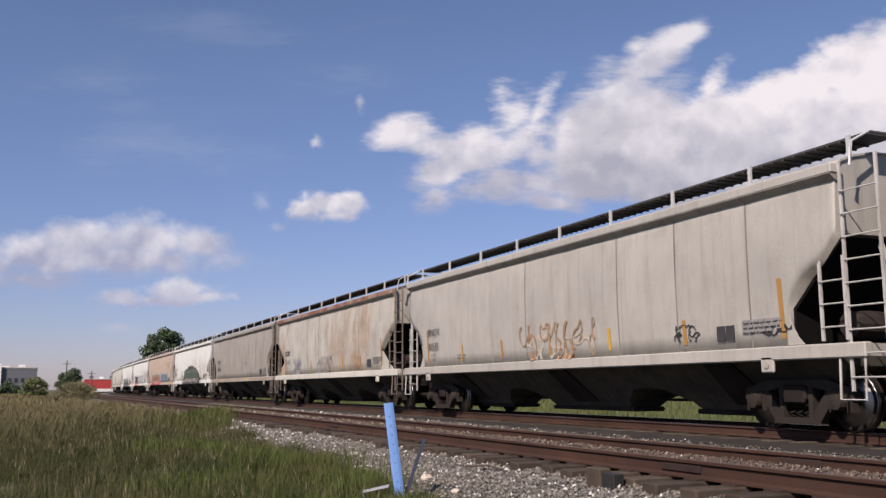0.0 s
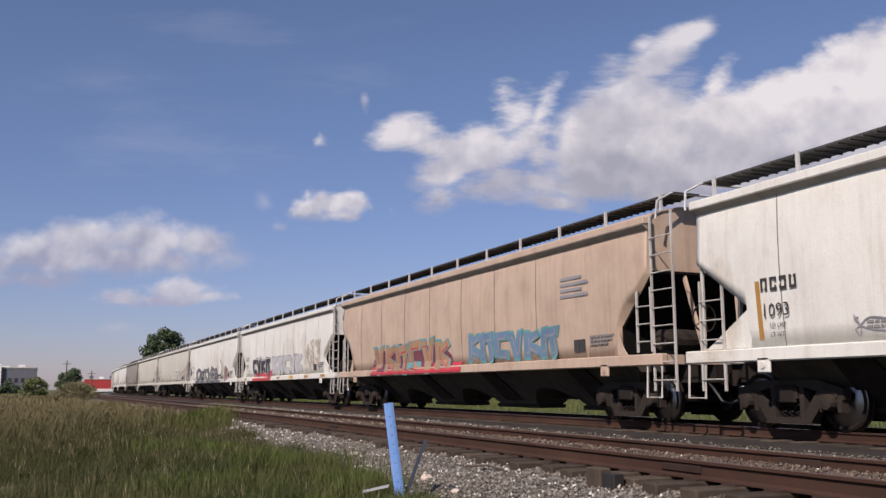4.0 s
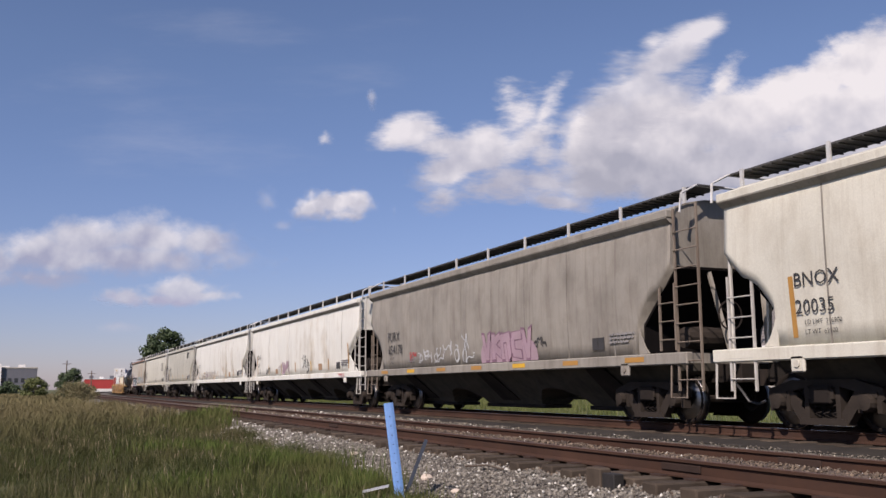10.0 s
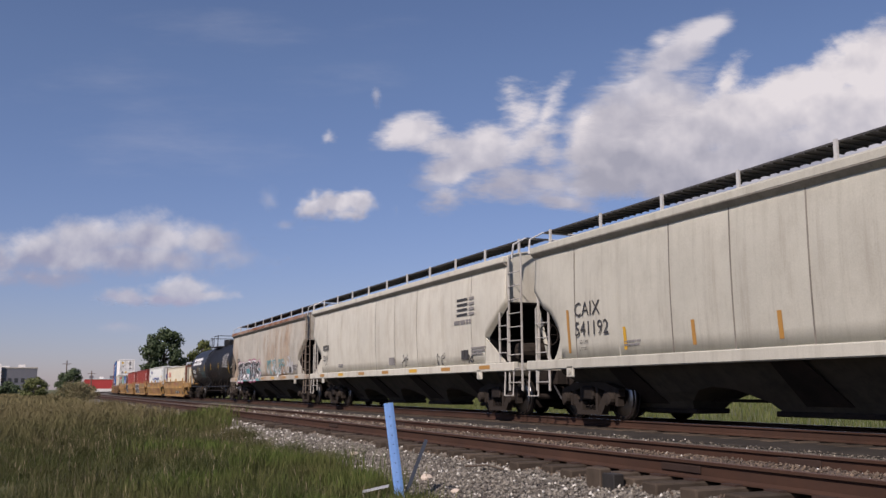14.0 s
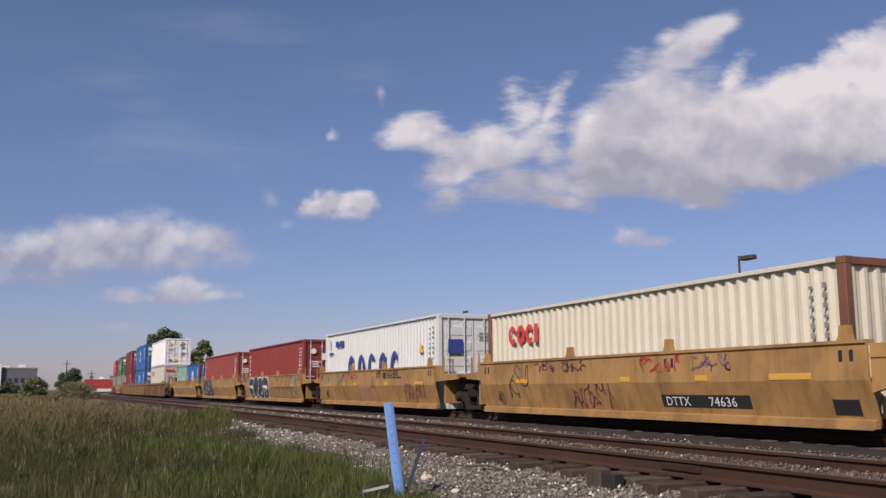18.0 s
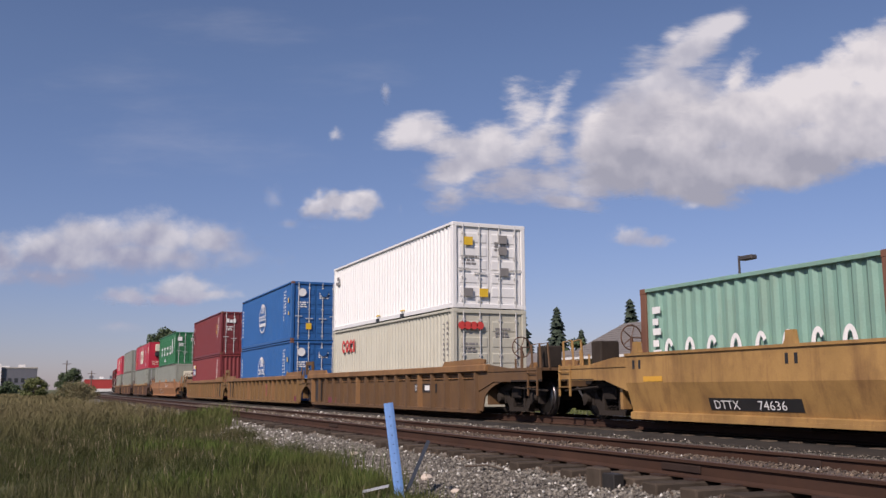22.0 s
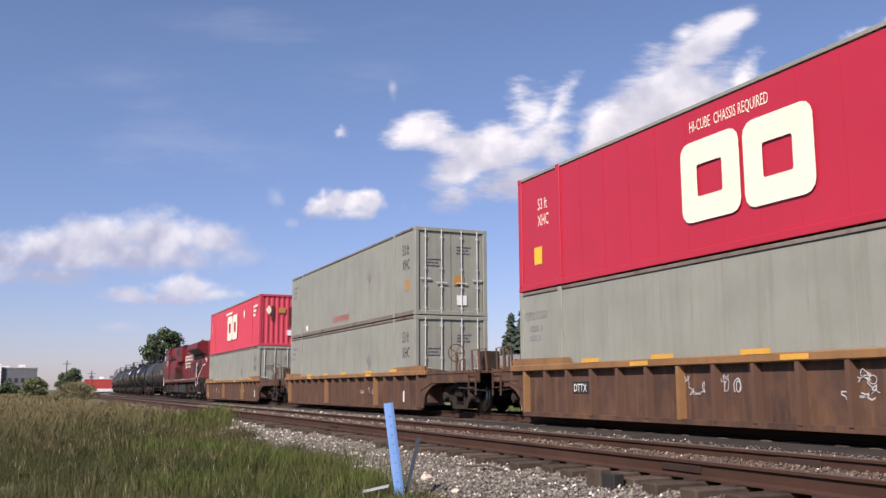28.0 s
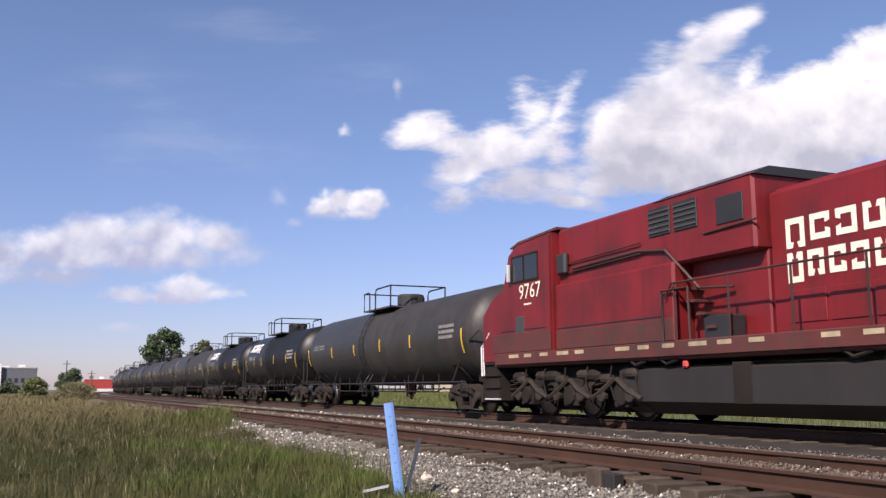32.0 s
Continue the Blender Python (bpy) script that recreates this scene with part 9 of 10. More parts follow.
# ---------------------------------------------------------------- sprayed paint and marks on the cars
PAINT = {k: surface("spray_" + k, c, 0.6, vary=v, dirt=(0.3, 0.28, 0.25), dirt_amt=0.25, bump=0.03) for k, c, v in (
    ("black", (0.03, 0.03, 0.032), 0.3), ("white", (0.72, 0.72, 0.71), 0.08), ("red", (0.50, 0.04, 0.05), 0.15), ("green", (0.045, 0.105, 0.065), 0.35),
    ("pink", (0.42, 0.24, 0.21), 0.2), ("grey", (0.27, 0.27, 0.28), 0.15), ("silver", (0.50, 0.51, 0.51), 0.12), ("brown", (0.36, 0.23, 0.13), 0.25),
    ("faint", (0.50, 0.44, 0.35), 0.15), ("purple", (0.20, 0.11, 0.155), 0.2), ("mauve", (0.36, 0.25, 0.29), 0.2), ("teal", (0.10, 0.30, 0.32), 0.2), ("blue", (0.13, 0.22, 0.33), 0.25),
    ("steel", (0.20, 0.20, 0.21), 0.15), ("bone", (0.62, 0.60, 0.52), 0.1), ("maroon", (0.16, 0.03, 0.05), 0.2), ("magenta", (0.33, 0.06, 0.14), 0.2), ("lime", (0.62, 0.52, 0.16), 0.2), ("amber", (0.62, 0.33, 0.04), 0.12), ("sand", (0.56, 0.47, 0.36), 0.2))}


# how far each car's paintwork stands from its middle
TAG_SHIFT = {h[0].name: d for h, d in ((hA, 0.425), (hB, 0.5), (hC, 0.59), (hD, 0.49), (hG, 0.15), (hH, 0.2), (hI, 0.7), (hJ, 0.8), (hK, 0.46), (hL, 0.42), (hM, 0.36), (hN, 0.18), (hO, 0.15))}


def lay(bm, pts, yf, eps):
    """A flat painted patch that follows the side; pts in (x, z)."""
    b2 = bmesh.new()
    f = [b2.verts.new((x, 0, z)) for x, z in pts]
    try:
        b2.faces.new(f)
    except ValueError:
        b2.free()
        return
    zs = [z for _, z in pts]
    z = math.ceil(min(zs) / 0.3) * 0.3
    while z < max(zs):
        bmesh.ops.bisect_plane(b2, geom=b2.verts[:] + b2.edges[:] + b2.faces[:], plane_co=(0, 0, z), plane_no=(0, 0, 1))
        z += 0.3
    idx = {}
    for v in b2.verts:
        idx[v] = bm.verts.new((v.co.x, yf(v.co.z) - eps, v.co.z))
    for q in b2.faces:
        bm.faces.new([idx[v] for v in q.verts])
    b2.free()


def stroke(bm, pts, w, yf, eps):
    """A painted line of width w through (x, z) points."""
    pts = [Vector(p) for p in pts]
    prev = None
    for i, p in enumerate(pts):
        d = (pts[min(i + 1, len(pts) - 1)] - pts[max(i - 1, 0)])
        if d.length < 1e-6:
            continue
        d.normalize()
        n = Vector((-d.y, d.x)) * w / 2
        cur = [bm.verts.new((q.x, yf(q.y) - eps, q.y)) for q in (p + n, p - n)]
        if prev:
            bm.faces.new((prev[0], prev[1], cur[1], cur[0]))
        prev = cur


def curl(rg, x, z, w, h, n=9):
    """A letter-like wandering line in a box."""
    pts, a = [], rg.uniform(0, 6.28)
    turn = rg.choice((-1, 1)) * rg.uniform(0.7, 1.5)
    px, pz = rg.random(), rg.random()
    out = []
    for k in range(n * 3):
        px += math.cos(a) * 0.13
        pz += math.sin(a) * 0.13
        if not 0 <= px <= 1 or not 0 <= pz <= 1:
            a += 2.1
            px, pz = min(max(px, 0), 1), min(max(pz, 0), 1)
        a += turn * rg.uniform(0.0, 0.7)
        if rg.random() < 0.12:
            turn = -turn
        out.append((x + px * w, z + pz * h))
    return out


def scribble(car, yf, x0, x1, z0, z1, mat, seed, n=4, w=0.035, eps=0.014, name="sprayed_tag", label=""):
    x0, x1 = x0 + TAG_SHIFT.get(car.name, 0.0), x1 + TAG_SHIFT.get(car.name, 0.0)
    rg = random.Random(seed)
    bm = bmesh.new()
    step = (x1 - x0) / n
    for k in range(n):
        stroke(bm, curl(rg, x0 + k * step - step * 0.1, z0, step * 1.2, z1 - z0), w * rg.uniform(0.7, 1.2), yf, eps + 0.0005 * k)
    part(name, bm, PAINT[mat] if isinstance(mat, str) else mat, car, label)


def glyph(rg, x, z, w, h, kind):
    """Block outlines that make up one bulky shape of a mural."""
    s = rg.uniform(-0.14, 0.14) * w
    t = w * rg.uniform(0.30, 0.42)
    if kind == 0:
        return [[(x, z), (x + t, z), (x + t + s, z + h), (x + s, z + h * 0.93)], [(x + t * 0.6, z + h * 0.62), (x + w, z + h * 0.7), (x + w + s, z + h * 1.02), (x + t + s, z + h * 0.96)], [(x + w * 0.65, z), (x + w, z - 0.04 * h), (x + w * 0.9, z + h * 0.75), (x + w * 0.55, z + h * 0.7)]]
    if kind == 1:
        return [[(x + w * 0.1, z + h * 0.1), (x + w, z), (x + w * 0.95, z + h * 0.32), (x + w * 0.15, z + h * 0.38)], [(x, z + h * 0.2), (x + t, z + h * 0.2), (x + t, z + h * 0.85), (x, z + h * 0.8)], [(x + w * 0.05, z + h * 0.7), (x + w, z + h * 0.72), (x + w * 1.05, z + h * 1.04), (x + w * 0.1, z + h)]]
    if kind == 2:
        return [[(x, z + h), (x + t, z + h * 0.97), (x + w * 0.65, z), (x + w * 0.35, z)], [(x + w * 0.35, z), (x + w * 0.7, z), (x + w, z + h * 1.05), (x + w - t, z + h * 0.95)]]
    return [[(x, z), (x + t, z + 0.03 * h), (x + t + s, z + h * 0.98), (x + s, z + h)], [(x + t * 0.5, z + h * 0.35), (x + w, z + h * 0.05), (x + w, z + h * 0.38), (x + t * 0.7, z + h * 0.68)], [(x + t * 0.8, z + h * 0.5), (x + w * 1.05, z + h * 0.8), (x + w * 0.9, z + h * 1.02), (x + t * 0.8, z + h * 0.85)]]


def grow(poly, d):
    cx = sum(p[0] for p in poly) / len(poly)
    cz = sum(p[1] for p in poly) / len(poly)
    out = []
    for x, z in poly:
        v = Vector((x - cx, z - cz))
        v = v * (1 + d / max(v.length, 0.05))
        out.append((cx + v.x, cz + v.y))
    return out


def mural(car, yf, x0, x1, z0, z1, n, fill, edge, seed, shine=None, back=None, rim=None, lump=0, d=0.06, label=""):
    """A sprayed piece: bulky shapes in a row with an outline, an inner shine and a cloud behind."""
    x0, x1 = x0 + TAG_SHIFT.get(car.name, 0.0), x1 + TAG_SHIFT.get(car.name, 0.0)
    rg = random.Random(seed)
    w = (x1 - x0) / n
    shapes = [glyph(random.Random(seed + i), x0 + i * w, z0 + 0.05, w * 0.98, (z1 - z0) * random.Random(seed + i * 7).uniform(0.82, 0.95), (seed + i) % 4) for i in range(n)]
    if back:
        for i in range(lump):
            cx = x0 + (x1 - x0) * (i + 0.5) / lump
            u = (i + 0.5) / lump
            top = z0 + (z1 - z0) * (0.62 + 0.38 * math.sin(math.pi * u)) * rg.uniform(0.86, 1.0)
            r = (x1 - x0) / lump * rg.uniform(0.7, 0.95)
            bm = bmesh.new()
            lay(bm, [(cx - r, z0), (cx + r, z0)] + [(cx + r * math.cos(a), max(z0, top - r) + r * math.sin(a)) for a in [math.pi * q / 7 for q in range(8)]], yf, 0.010 + 0.0006 * (i % 5))
            part("sprayed_backing", bm, PAINT[back], car, label)
    for i, polys in enumerate(shapes):
        coats = [("sprayed_outline", edge, d, 0.016), ("sprayed_fill", fill, -d * 0.25, 0.019)]
        if rim:
            coats.insert(0, ("sprayed_rim", rim, d * 2.0, 0.013))
        for nm, colour, g_, eps in coats:
            bm = bmesh.new()
            for j, poly in enumerate(polys):
                lay(bm, grow(poly, g_), yf, eps + 0.0004 * (j + i % 3))
            part(nm, bm, PAINT[colour], car, label if nm == "sprayed_fill" else "")
        if shine:
            bm = bmesh.new()
            for poly in polys:
                cx = sum(p[0] for p in poly) / len(poly)
                cz = sum(p[1] for p in poly) / len(poly)
                stroke(bm, [(cx + (p[0] - cx) * 0.55, cz + (p[1] - cz) * 0.6) for p in poly[:3]], 0.05, yf, 0.0225)
            part("sprayed_shine", bm, PAINT[shine], car)


def sprayed(car, yf, text, x0, x1, z0, z1, coats, seed, label=""):
    """Sprayed letters, leaning and overlapping, with spread feet and pulled-up tips; coats: (name, paint, swelling, lift)."""
    x0, x1 = x0 + TAG_SHIFT.get(car.name, 0.0), x1 + TAG_SHIFT.get(car.name, 0.0)
    rg = random.Random(seed)
    w = (x1 - x0) / len(text)
    for i, ch in enumerate(text):
        lean, tall, drop, ph = rg.uniform(-0.16, 0.22), rg.uniform(0.88, 1.1), rg.uniform(-0.05, 0.07), rg.uniform(0, 6.28)
        for name, paint, swell, lift in coats:
            cu = bpy.data.curves.new("lettering", "FONT")
            cu.body, cu.size, cu.offset, cu.resolution_u = ch, 1.0, swell, 3
            tmp = bpy.data.objects.new("lettering", cu)
            me = bpy.data.meshes.new_from_object(tmp)
            bpy.data.objects.remove(tmp)
            bpy.data.curves.remove(cu)
            bm = bmesh.new()
            bm.from_mesh(me)
            bpy.data.meshes.remove(me)
            bmesh.ops.subdivide_edges(bm, edges=[e for e in bm.edges if e.calc_length() > 0.18], cuts=2)
            for v in bm.verts:
                u, q = v.co.x / 0.68 - 0.5, v.co.y / 0.72
                u += 0.07 * math.sin(5.2 * q + ph) + (0.20 * (q - 0.55) ** 2) * (1 if u > 0 else -1)
                q += 0.09 * math.sin(4.1 * u + ph) + 0.10 * abs(u) * (q - 0.4)
                z = z0 + (z1 - z0) * (q * tall + drop)
                x = x0 + (i + 0.5) * w + (u * 1.16 + lean * (q - 0.5)) * w
                v.co = (x, yf(z) - lift - 0.0006 * i, z)
            part(name, bm, PAINT[paint], car, label if name == "sprayed_fill" else "")


def bubble(car, yf, x0, x1, z0, z1, n, fill, rim, seed, lines=None, d=0.07, label=""):
    """A throw-up of swollen round-cornered shapes with one common rim and thin inner lines."""
    x0, x1 = x0 + TAG_SHIFT.get(car.name, 0.0), x1 + TAG_SHIFT.get(car.name, 0.0)
    rg = random.Random(seed)
    w = (x1 - x0) / n
    for i in range(n):
        cx, cz, rx, rz = x0 + (i + 0.5) * w, (z0 + z1) / 2, w * rg.uniform(0.56, 0.66), (z1 - z0) / 2 * rg.uniform(0.9, 1.0)
        lean = rg.uniform(-0.12, 0.12)
        for nm, colour, g_, eps in (("sprayed_rim", rim, d, 0.008), ("sprayed_fill", fill, 0.0, 0.011)):
            pts = []
            for k in range(22):
                a = 6.283 * k / 22
                ca, sa = math.cos(a), math.sin(a)
                p = (abs(ca) ** 3 + abs(sa) ** 3) ** (-1 / 3) * (1 + 0.05 * math.sin(3 * a + i * 2 + seed))
                zz = max(z0 - 0.03, min(z1 + 0.05, cz + (rz + g_) * sa * p))
                pts.append((cx + (rx + g_) * ca * p + lean * (zz - cz), zz))
            bm = bmesh.new()
            lay(bm, pts, yf, eps + 0.0004 * i)
            part(nm, bm, PAINT[colour], car, label if nm == "sprayed_fill" else "")
        bm = bmesh.new()
        if i < n - 1:
            ex = x0 + (i + 1) * w
            stroke(bm, [(ex + 0.16 * w * math.sin(k * 0.9 + i * 1.7 + seed), z0 + (z1 - z0) * k / 8) for k in range(9)], 0.045, yf, 0.0145)
        for q in range(2):
            qx, qz = cx + rx * rg.uniform(-0.4, 0.25), cz + rz * rg.uniform(-0.5, 0.45)
            r = w * rg.uniform(0.12, 0.2)
            stroke(bm, [(qx + r * math.cos(a), qz + r * math.sin(a)) for a in [3.3 + 0.4 * k + q for k in range(8)]], 0.04, yf, 0.0145)
        part("sprayed_line", bm, PAINT[lines or rim], car)


def smear(car, yf, x0, x1, z0, z1, mat, seed, n=14):
    """Blotchy stain of ragged patches."""
    x0, x1 = x0 + TAG_SHIFT.get(car.name, 0.0), x1 + TAG_SHIFT.get(car.name, 0.0)
    rg = random.Random(seed)
    bm = bmesh.new()
    for i in range(n):
        cx, cz = rg.uniform(x0, x1), rg.uniform(z0, z1)
        r = rg.uniform(0.05, 0.16)
        lay(bm, [(cx + r * rg.uniform(0.5, 1.4) * math.cos(a), cz + r * rg.uniform(0.6, 1.6) * math.sin(a)) for a in [6.283 * q / 8 for q in range(8)]], yf, 0.011 + 0.0004 * i)
    part("sprayed_stain", bm, PAINT[mat], car)


def panel(car, yf, x0, x1, z0, z1, mat, name="painted_patch", eps=0.015):
    x0, x1 = x0 + TAG_SHIFT.get(car.name, 0.0), x1 + TAG_SHIFT.get(car.name, 0.0)
    bm = bmesh.new()
    lay(bm, [(x0, z0), (x1, z0), (x1, z1), (x0, z1)], yf, eps)
    return part(name, bm, PAINT[mat] if isinstance(mat, str) else mat, car)


def sill_y(z):
    return -1.60 if z < SILL_T else -hop_y(z)


def on_hopper(z):
    return min(-hop_y(z), -1.603 if z < SILL_T + 0.01 else -1.0)


Y = on_hopper
a = hA[0]
scribble(a, Y, -1.72, 1.6, 1.33, 2.15, "brown", 1, 7, 0.05)
scribble(a, Y, -1.3, 1.35, 1.36, 1.9, "faint", 2, 5, 0.06, eps=0.012)
scribble(a, Y, 4.22, 5.0, 1.5, 1.8, "black", 3, 3, 0.03)
scribble(a, Y, 6.5, 7.2, 1.5, 1.66, "black", 4, 3, 0.025)
b = hB[0]
scribble(b, Y, -5.65, -4.3, 1.35, 2.05, "grey", 5, 4, 0.05)
scribble(b, Y, -1.65, 0.7, 1.35, 2.0, "grey", 6, 6, 0.05)
smear(b, Y, -5.5, -4.4, 1.4, 1.95, "grey", 7, 10)
smear(hC[0], Y, 1.5, 2.6, 1.45, 2.2, "teal", 8, 5)
d = hD[0]
rgc = random.Random(5)
bm = bmesh.new()
for k in range(34):
    u = (k + 0.5) / 34
    cx = -4.0 + 8.6 * u + rgc.uniform(-0.1, 0.1) + TAG_SHIFT.get(d.name, 0.0)
    top = 1.55 + 0.95 * math.sin(math.pi * min(1, u * 1.05)) ** 0.6 * rgc.uniform(0.86, 1.0)
    r = rgc.uniform(0.22, 0.34)
    lay(bm, [(cx - r, 1.12), (cx + r, 1.12)] + [(cx + r * math.cos(a), top - r + r * 1.15 * math.sin(a)) for a in [math.pi * q / 7 for q in range(8)]], Y, 0.012 + 0.0005 * (k % 6))
part("sprayed_backing", bm, PAINT["black"], d, "black sprayed cloud with a bulging edge")
mural(d, Y, -3.5, 3.6, 1.14, 2.25, 9, "green", "pink", 11, d=0.030, label="dark green sprayed letters with pink outlines")
mural(d, lambda z: Y(z) - 0.006, -3.2, 3.3, 1.3, 2.05, 11, "green", "pink", 31, d=0.024, label="dark green sprayed letters with pink outlines")
for x, z, r in ((-4.15, 1.45, 0.13), (-4.3, 1.8, 0.09), (4.55, 1.7, 0.16), (4.5, 2.35, 0.1), (4.85, 2.0, 0.07), (-4.05, 2.1, 0.08), (4.75, 1.4, 0.1)):
    bm = bmesh.new()
    lay(bm, [(x + r * 0.8 * math.cos(q), z + r * 1.2 * math.sin(q)) for q in [6.283 * k / 10 for k in range(10)]], Y, 0.012)
    part("sprayed_dot", bm, PAINT["black"], d)
scribble(d, Y, -6.3, -4.5, 1.4, 2.1, "grey", 12, 3, 0.03)
scribble(d, Y, 5.0, 7.0, 1.6, 2.6, "faint", 13, 3, 0.03)
panel(d, Y, -4.75, -4.35, 1.45, 1.75, "brown")
e = hE[0]
mural(e, Y, -6.2, 0.4, 1.12, 2.2, 6, "brown", "teal", 14, shine="red", back="maroon", lump=9, label="brown teal and red sprayed mural")
panel(e, Y, -6.3, 1.2, 1.14, 1.42, "red", eps=0.024)
mural(e, Y, 1.6, 6.4, 1.34, 2.1, 6, "blue", "teal", 15, shine="grey", label="blue sprayed mural")
for k in range(4):
    panel(e, Y, 6.6, 7.75 if k % 2 else 7.5, 3.05 - k * 0.13, 3.12 - k * 0.13, "grey", "mark_bar")
f_ = hF[0]
mural(f_, Y, -5.9, -1.75, 1.38, 2.28, 4, "black", "white", 17, rim="black", d=0.055, label="black sprayed letters rimmed in white")
bm = bmesh.new()
lay(bm, [(-5.9, 1.11), (-1.5, 1.11), (-1.45, 1.3), (-0.75, 1.75), (-1.3, 1.66), (-2.0, 1.5), (-3.0, 1.62), (-3.6, 1.48), (-4.6, 1.6), (-5.4, 1.45)], Y, 0.013)
part("sprayed_base", bm, PAINT["red"], f_, "red sprayed flame under black letters")
mural(f_, Y, -1.3, 4.6, 1.34, 2.3, 5, "silver", "grey", 19, d=0.045, label="pale grey outlined mural")
smear(f_, Y, 5.4, 7.4, 1.5, 2.6, "faint", 18, 26)
scribble(f_, Y, 5.4, 7.6, 1.6, 2.75, "faint", 19, 3, 0.08)
panel(f_, Y, 1.35, 1.55, 1.5, 1.95, "amber")
g_ = hG[0]
sprayed(g_, Y, "CATCHER", -6.1, 3.2, 1.22, 2.06, (("sprayed_outline", "black", 0.055, 0.020), ("sprayed_fill", "steel", 0.012, 0.027)), 20, "steel grey sprayed letters with black outlines")
bm = bmesh.new()
lay(bm, [(-6.2, 1.12), (4.3, 1.12), (5.1, 1.5), (4.4, 1.42), (3.0, 1.30), (-5.8, 1.30)], Y, 0.012)
part("sprayed_base", bm, PAINT["steel"], g_, "steel grey sprayed band on the sill")
bm = bmesh.new()
stroke(bm, [(3.1, 1.62), (3.9, 1.56), (4.5, 1.66), (4.75, 1.95), (4.55, 2.3), (4.1, 2.62)], 0.09, Y, 0.020)
stroke(bm, [(4.75, 1.95), (4.85, 1.6), (4.4, 1.3)], 0.08, Y, 0.0206)
part("sprayed_flourish", bm, PAINT["black"], g_, "black sprayed flourish")
panel(g_, Y, 3.75, 4.25, 1.36, 1.6, "brown")
smear(g_, Y, 5.4, 6.7, 1.35, 2.0, "brown", 21, 16)
bm = bmesh.new()
lay(bm, [(6.0 + 0.5 * math.cos(q), 1.65 + 0.5 * math.sin(q)) for q in [6.283 * k / 14 for k in range(14)]], Y, 0.012)
part("sprayed_disc", bm, PAINT["purple"], g_)
scribble(g_, Y, 4.6, 5.2, 1.13, 1.26, "black", 22, 2, 0.02)
h_ = hH[0]
mural(h_, Y, 2.7, 6.1, 1.36, 2.15, 4, "bone", "black", 23, d=0.06, label="black outlined sprayed letters")
scribble(h_, Y, 6.2, 6.9, 1.5, 2.0, "black", 24, 2, 0.03)
scribble(h_, Y, 7.0, 7.9, 1.8, 2.15, "blue", 25, 3, 0.03)
for x in (-8.3, -6.6, -4.8, -2.7, -0.4, 2.3):
    panel(h_, Y, x, x + 0.09, 1.45, 1.9, "brown", "reflector_strip")
panel(h_, Y, 8.2, 8.32, 1.45, 2.5, "amber", "reflector_strip")
j = hJ[0]
mural(j, Y, -0.35, 2.4, 1.34, 2.1, 5, "mauve", "purple", 26, back="mauve", lump=6, d=0.05, label="mauve sprayed letters with purple outline")
scribble(j, Y, -4.9, -3.0, 1.45, 1.85, "silver", 27, 5, 0.035)
scribble(j, Y, -2.9, -0.9, 1.4, 2.15, "silver", 28, 4, 0.035)
scribble(j, Y, 2.45, 3.05, 1.64, 1.85, "black", 29, 3, 0.03)
scribble(j, Y, -5.6, -5.1, 1.5, 1.8, "red", 30, 2, 0.03)
k_ = hK[0]
scribble(k_, Y, 0.9, 2.1, 1.6, 2.15, "black", 31, 4, 0.035)
scribble(k_, Y, 1.6, 2.1, 1.36, 1.55, "black", 32, 2, 0.03)
smear(k_, Y, -2.65, -1.5, 1.4, 1.9, "mauve", 33, 16)
scribble(k_, Y, -3.5, -1.2, 1.4, 1.8, "mauve", 34, 5, 0.03)
scribble(k_, Y, 6.6, 7.4, 1.12, 1.28, "red", 35, 4, 0.022)
scribble(k_, Y, -6.6, -5.4, 1.4, 1.75, "black", 36, 3, 0.03)
panel(k_, Y, 3.55, 4.1, 1.45, 1.72, "brown")
panel(k_, Y, -4.2, -3.75, 1.42, 1.65, "brown")
l_ = hL[0]
rgl = random.Random(9)
for k in range(20):
    bm = bmesh.new()
    x = -5.5 + 0.26 * k
    pts = [(x + rgl.uniform(-0.1, 0.1) + q * rgl.uniform(-0.12, 0.14), 1.36 + 0.62 * math.sin(q / 6 * 3.0) * rgl.uniform(0.6, 1.0)) for q in range(7)]
    stroke(bm, pts, 0.022, Y, 0.012 + 0.0004 * k)
    part("sprayed_line", bm, PAINT["grey"] if k % 3 else PAINT["brown"], l_, "thin scribbled line")
smear(l_, Y, -2.35, -1.1, 1.4, 1.75, "sand", 37, 8)
smear(l_, Y, 1.3, 3.2, 1.5, 2.2, "sand", 38, 14)
smear(l_, Y, -7.0, -6.2, 1.4, 1.9, "sand", 39, 6)
panel(l_, Y, -4.7, -4.3, 1.5, 1.74, "mauve")
panel(l_, Y, 3.6, 4.1, 1.45, 1.72, "brown")
m_ = hM[0]
for k, (x, w, s) in enumerate(((4.5, 0.26, 0.1), (4.82, 0.24, 0.25), (5.14, 0.1, 0.2))):
    bm = bmesh.new()
    lay(bm, [(x, 3.12), (x + w, 3.12), (x + w + s, 3.6), (x + s, 3.6)], Y, 0.014)
    part("mark_block", bm, M_MARK, m_)
n_ = hN[0]
for k in range(4):
    panel(n_, Y, 5.85, 6.55, 3.08 - 0.14 * k, 3.15 - 0.14 * k, M_MARK, "mark_bar")
    panel(n_, Y, 6.65, 6.98, 3.08 - 0.14 * k, 3.15 - 0.14 * k, M_MARKG, "mark_bar")
bars(n_, (1.1,), M_MARKG, 5.85, 2.55, Y(2.5) - 0.012, h=0.11)
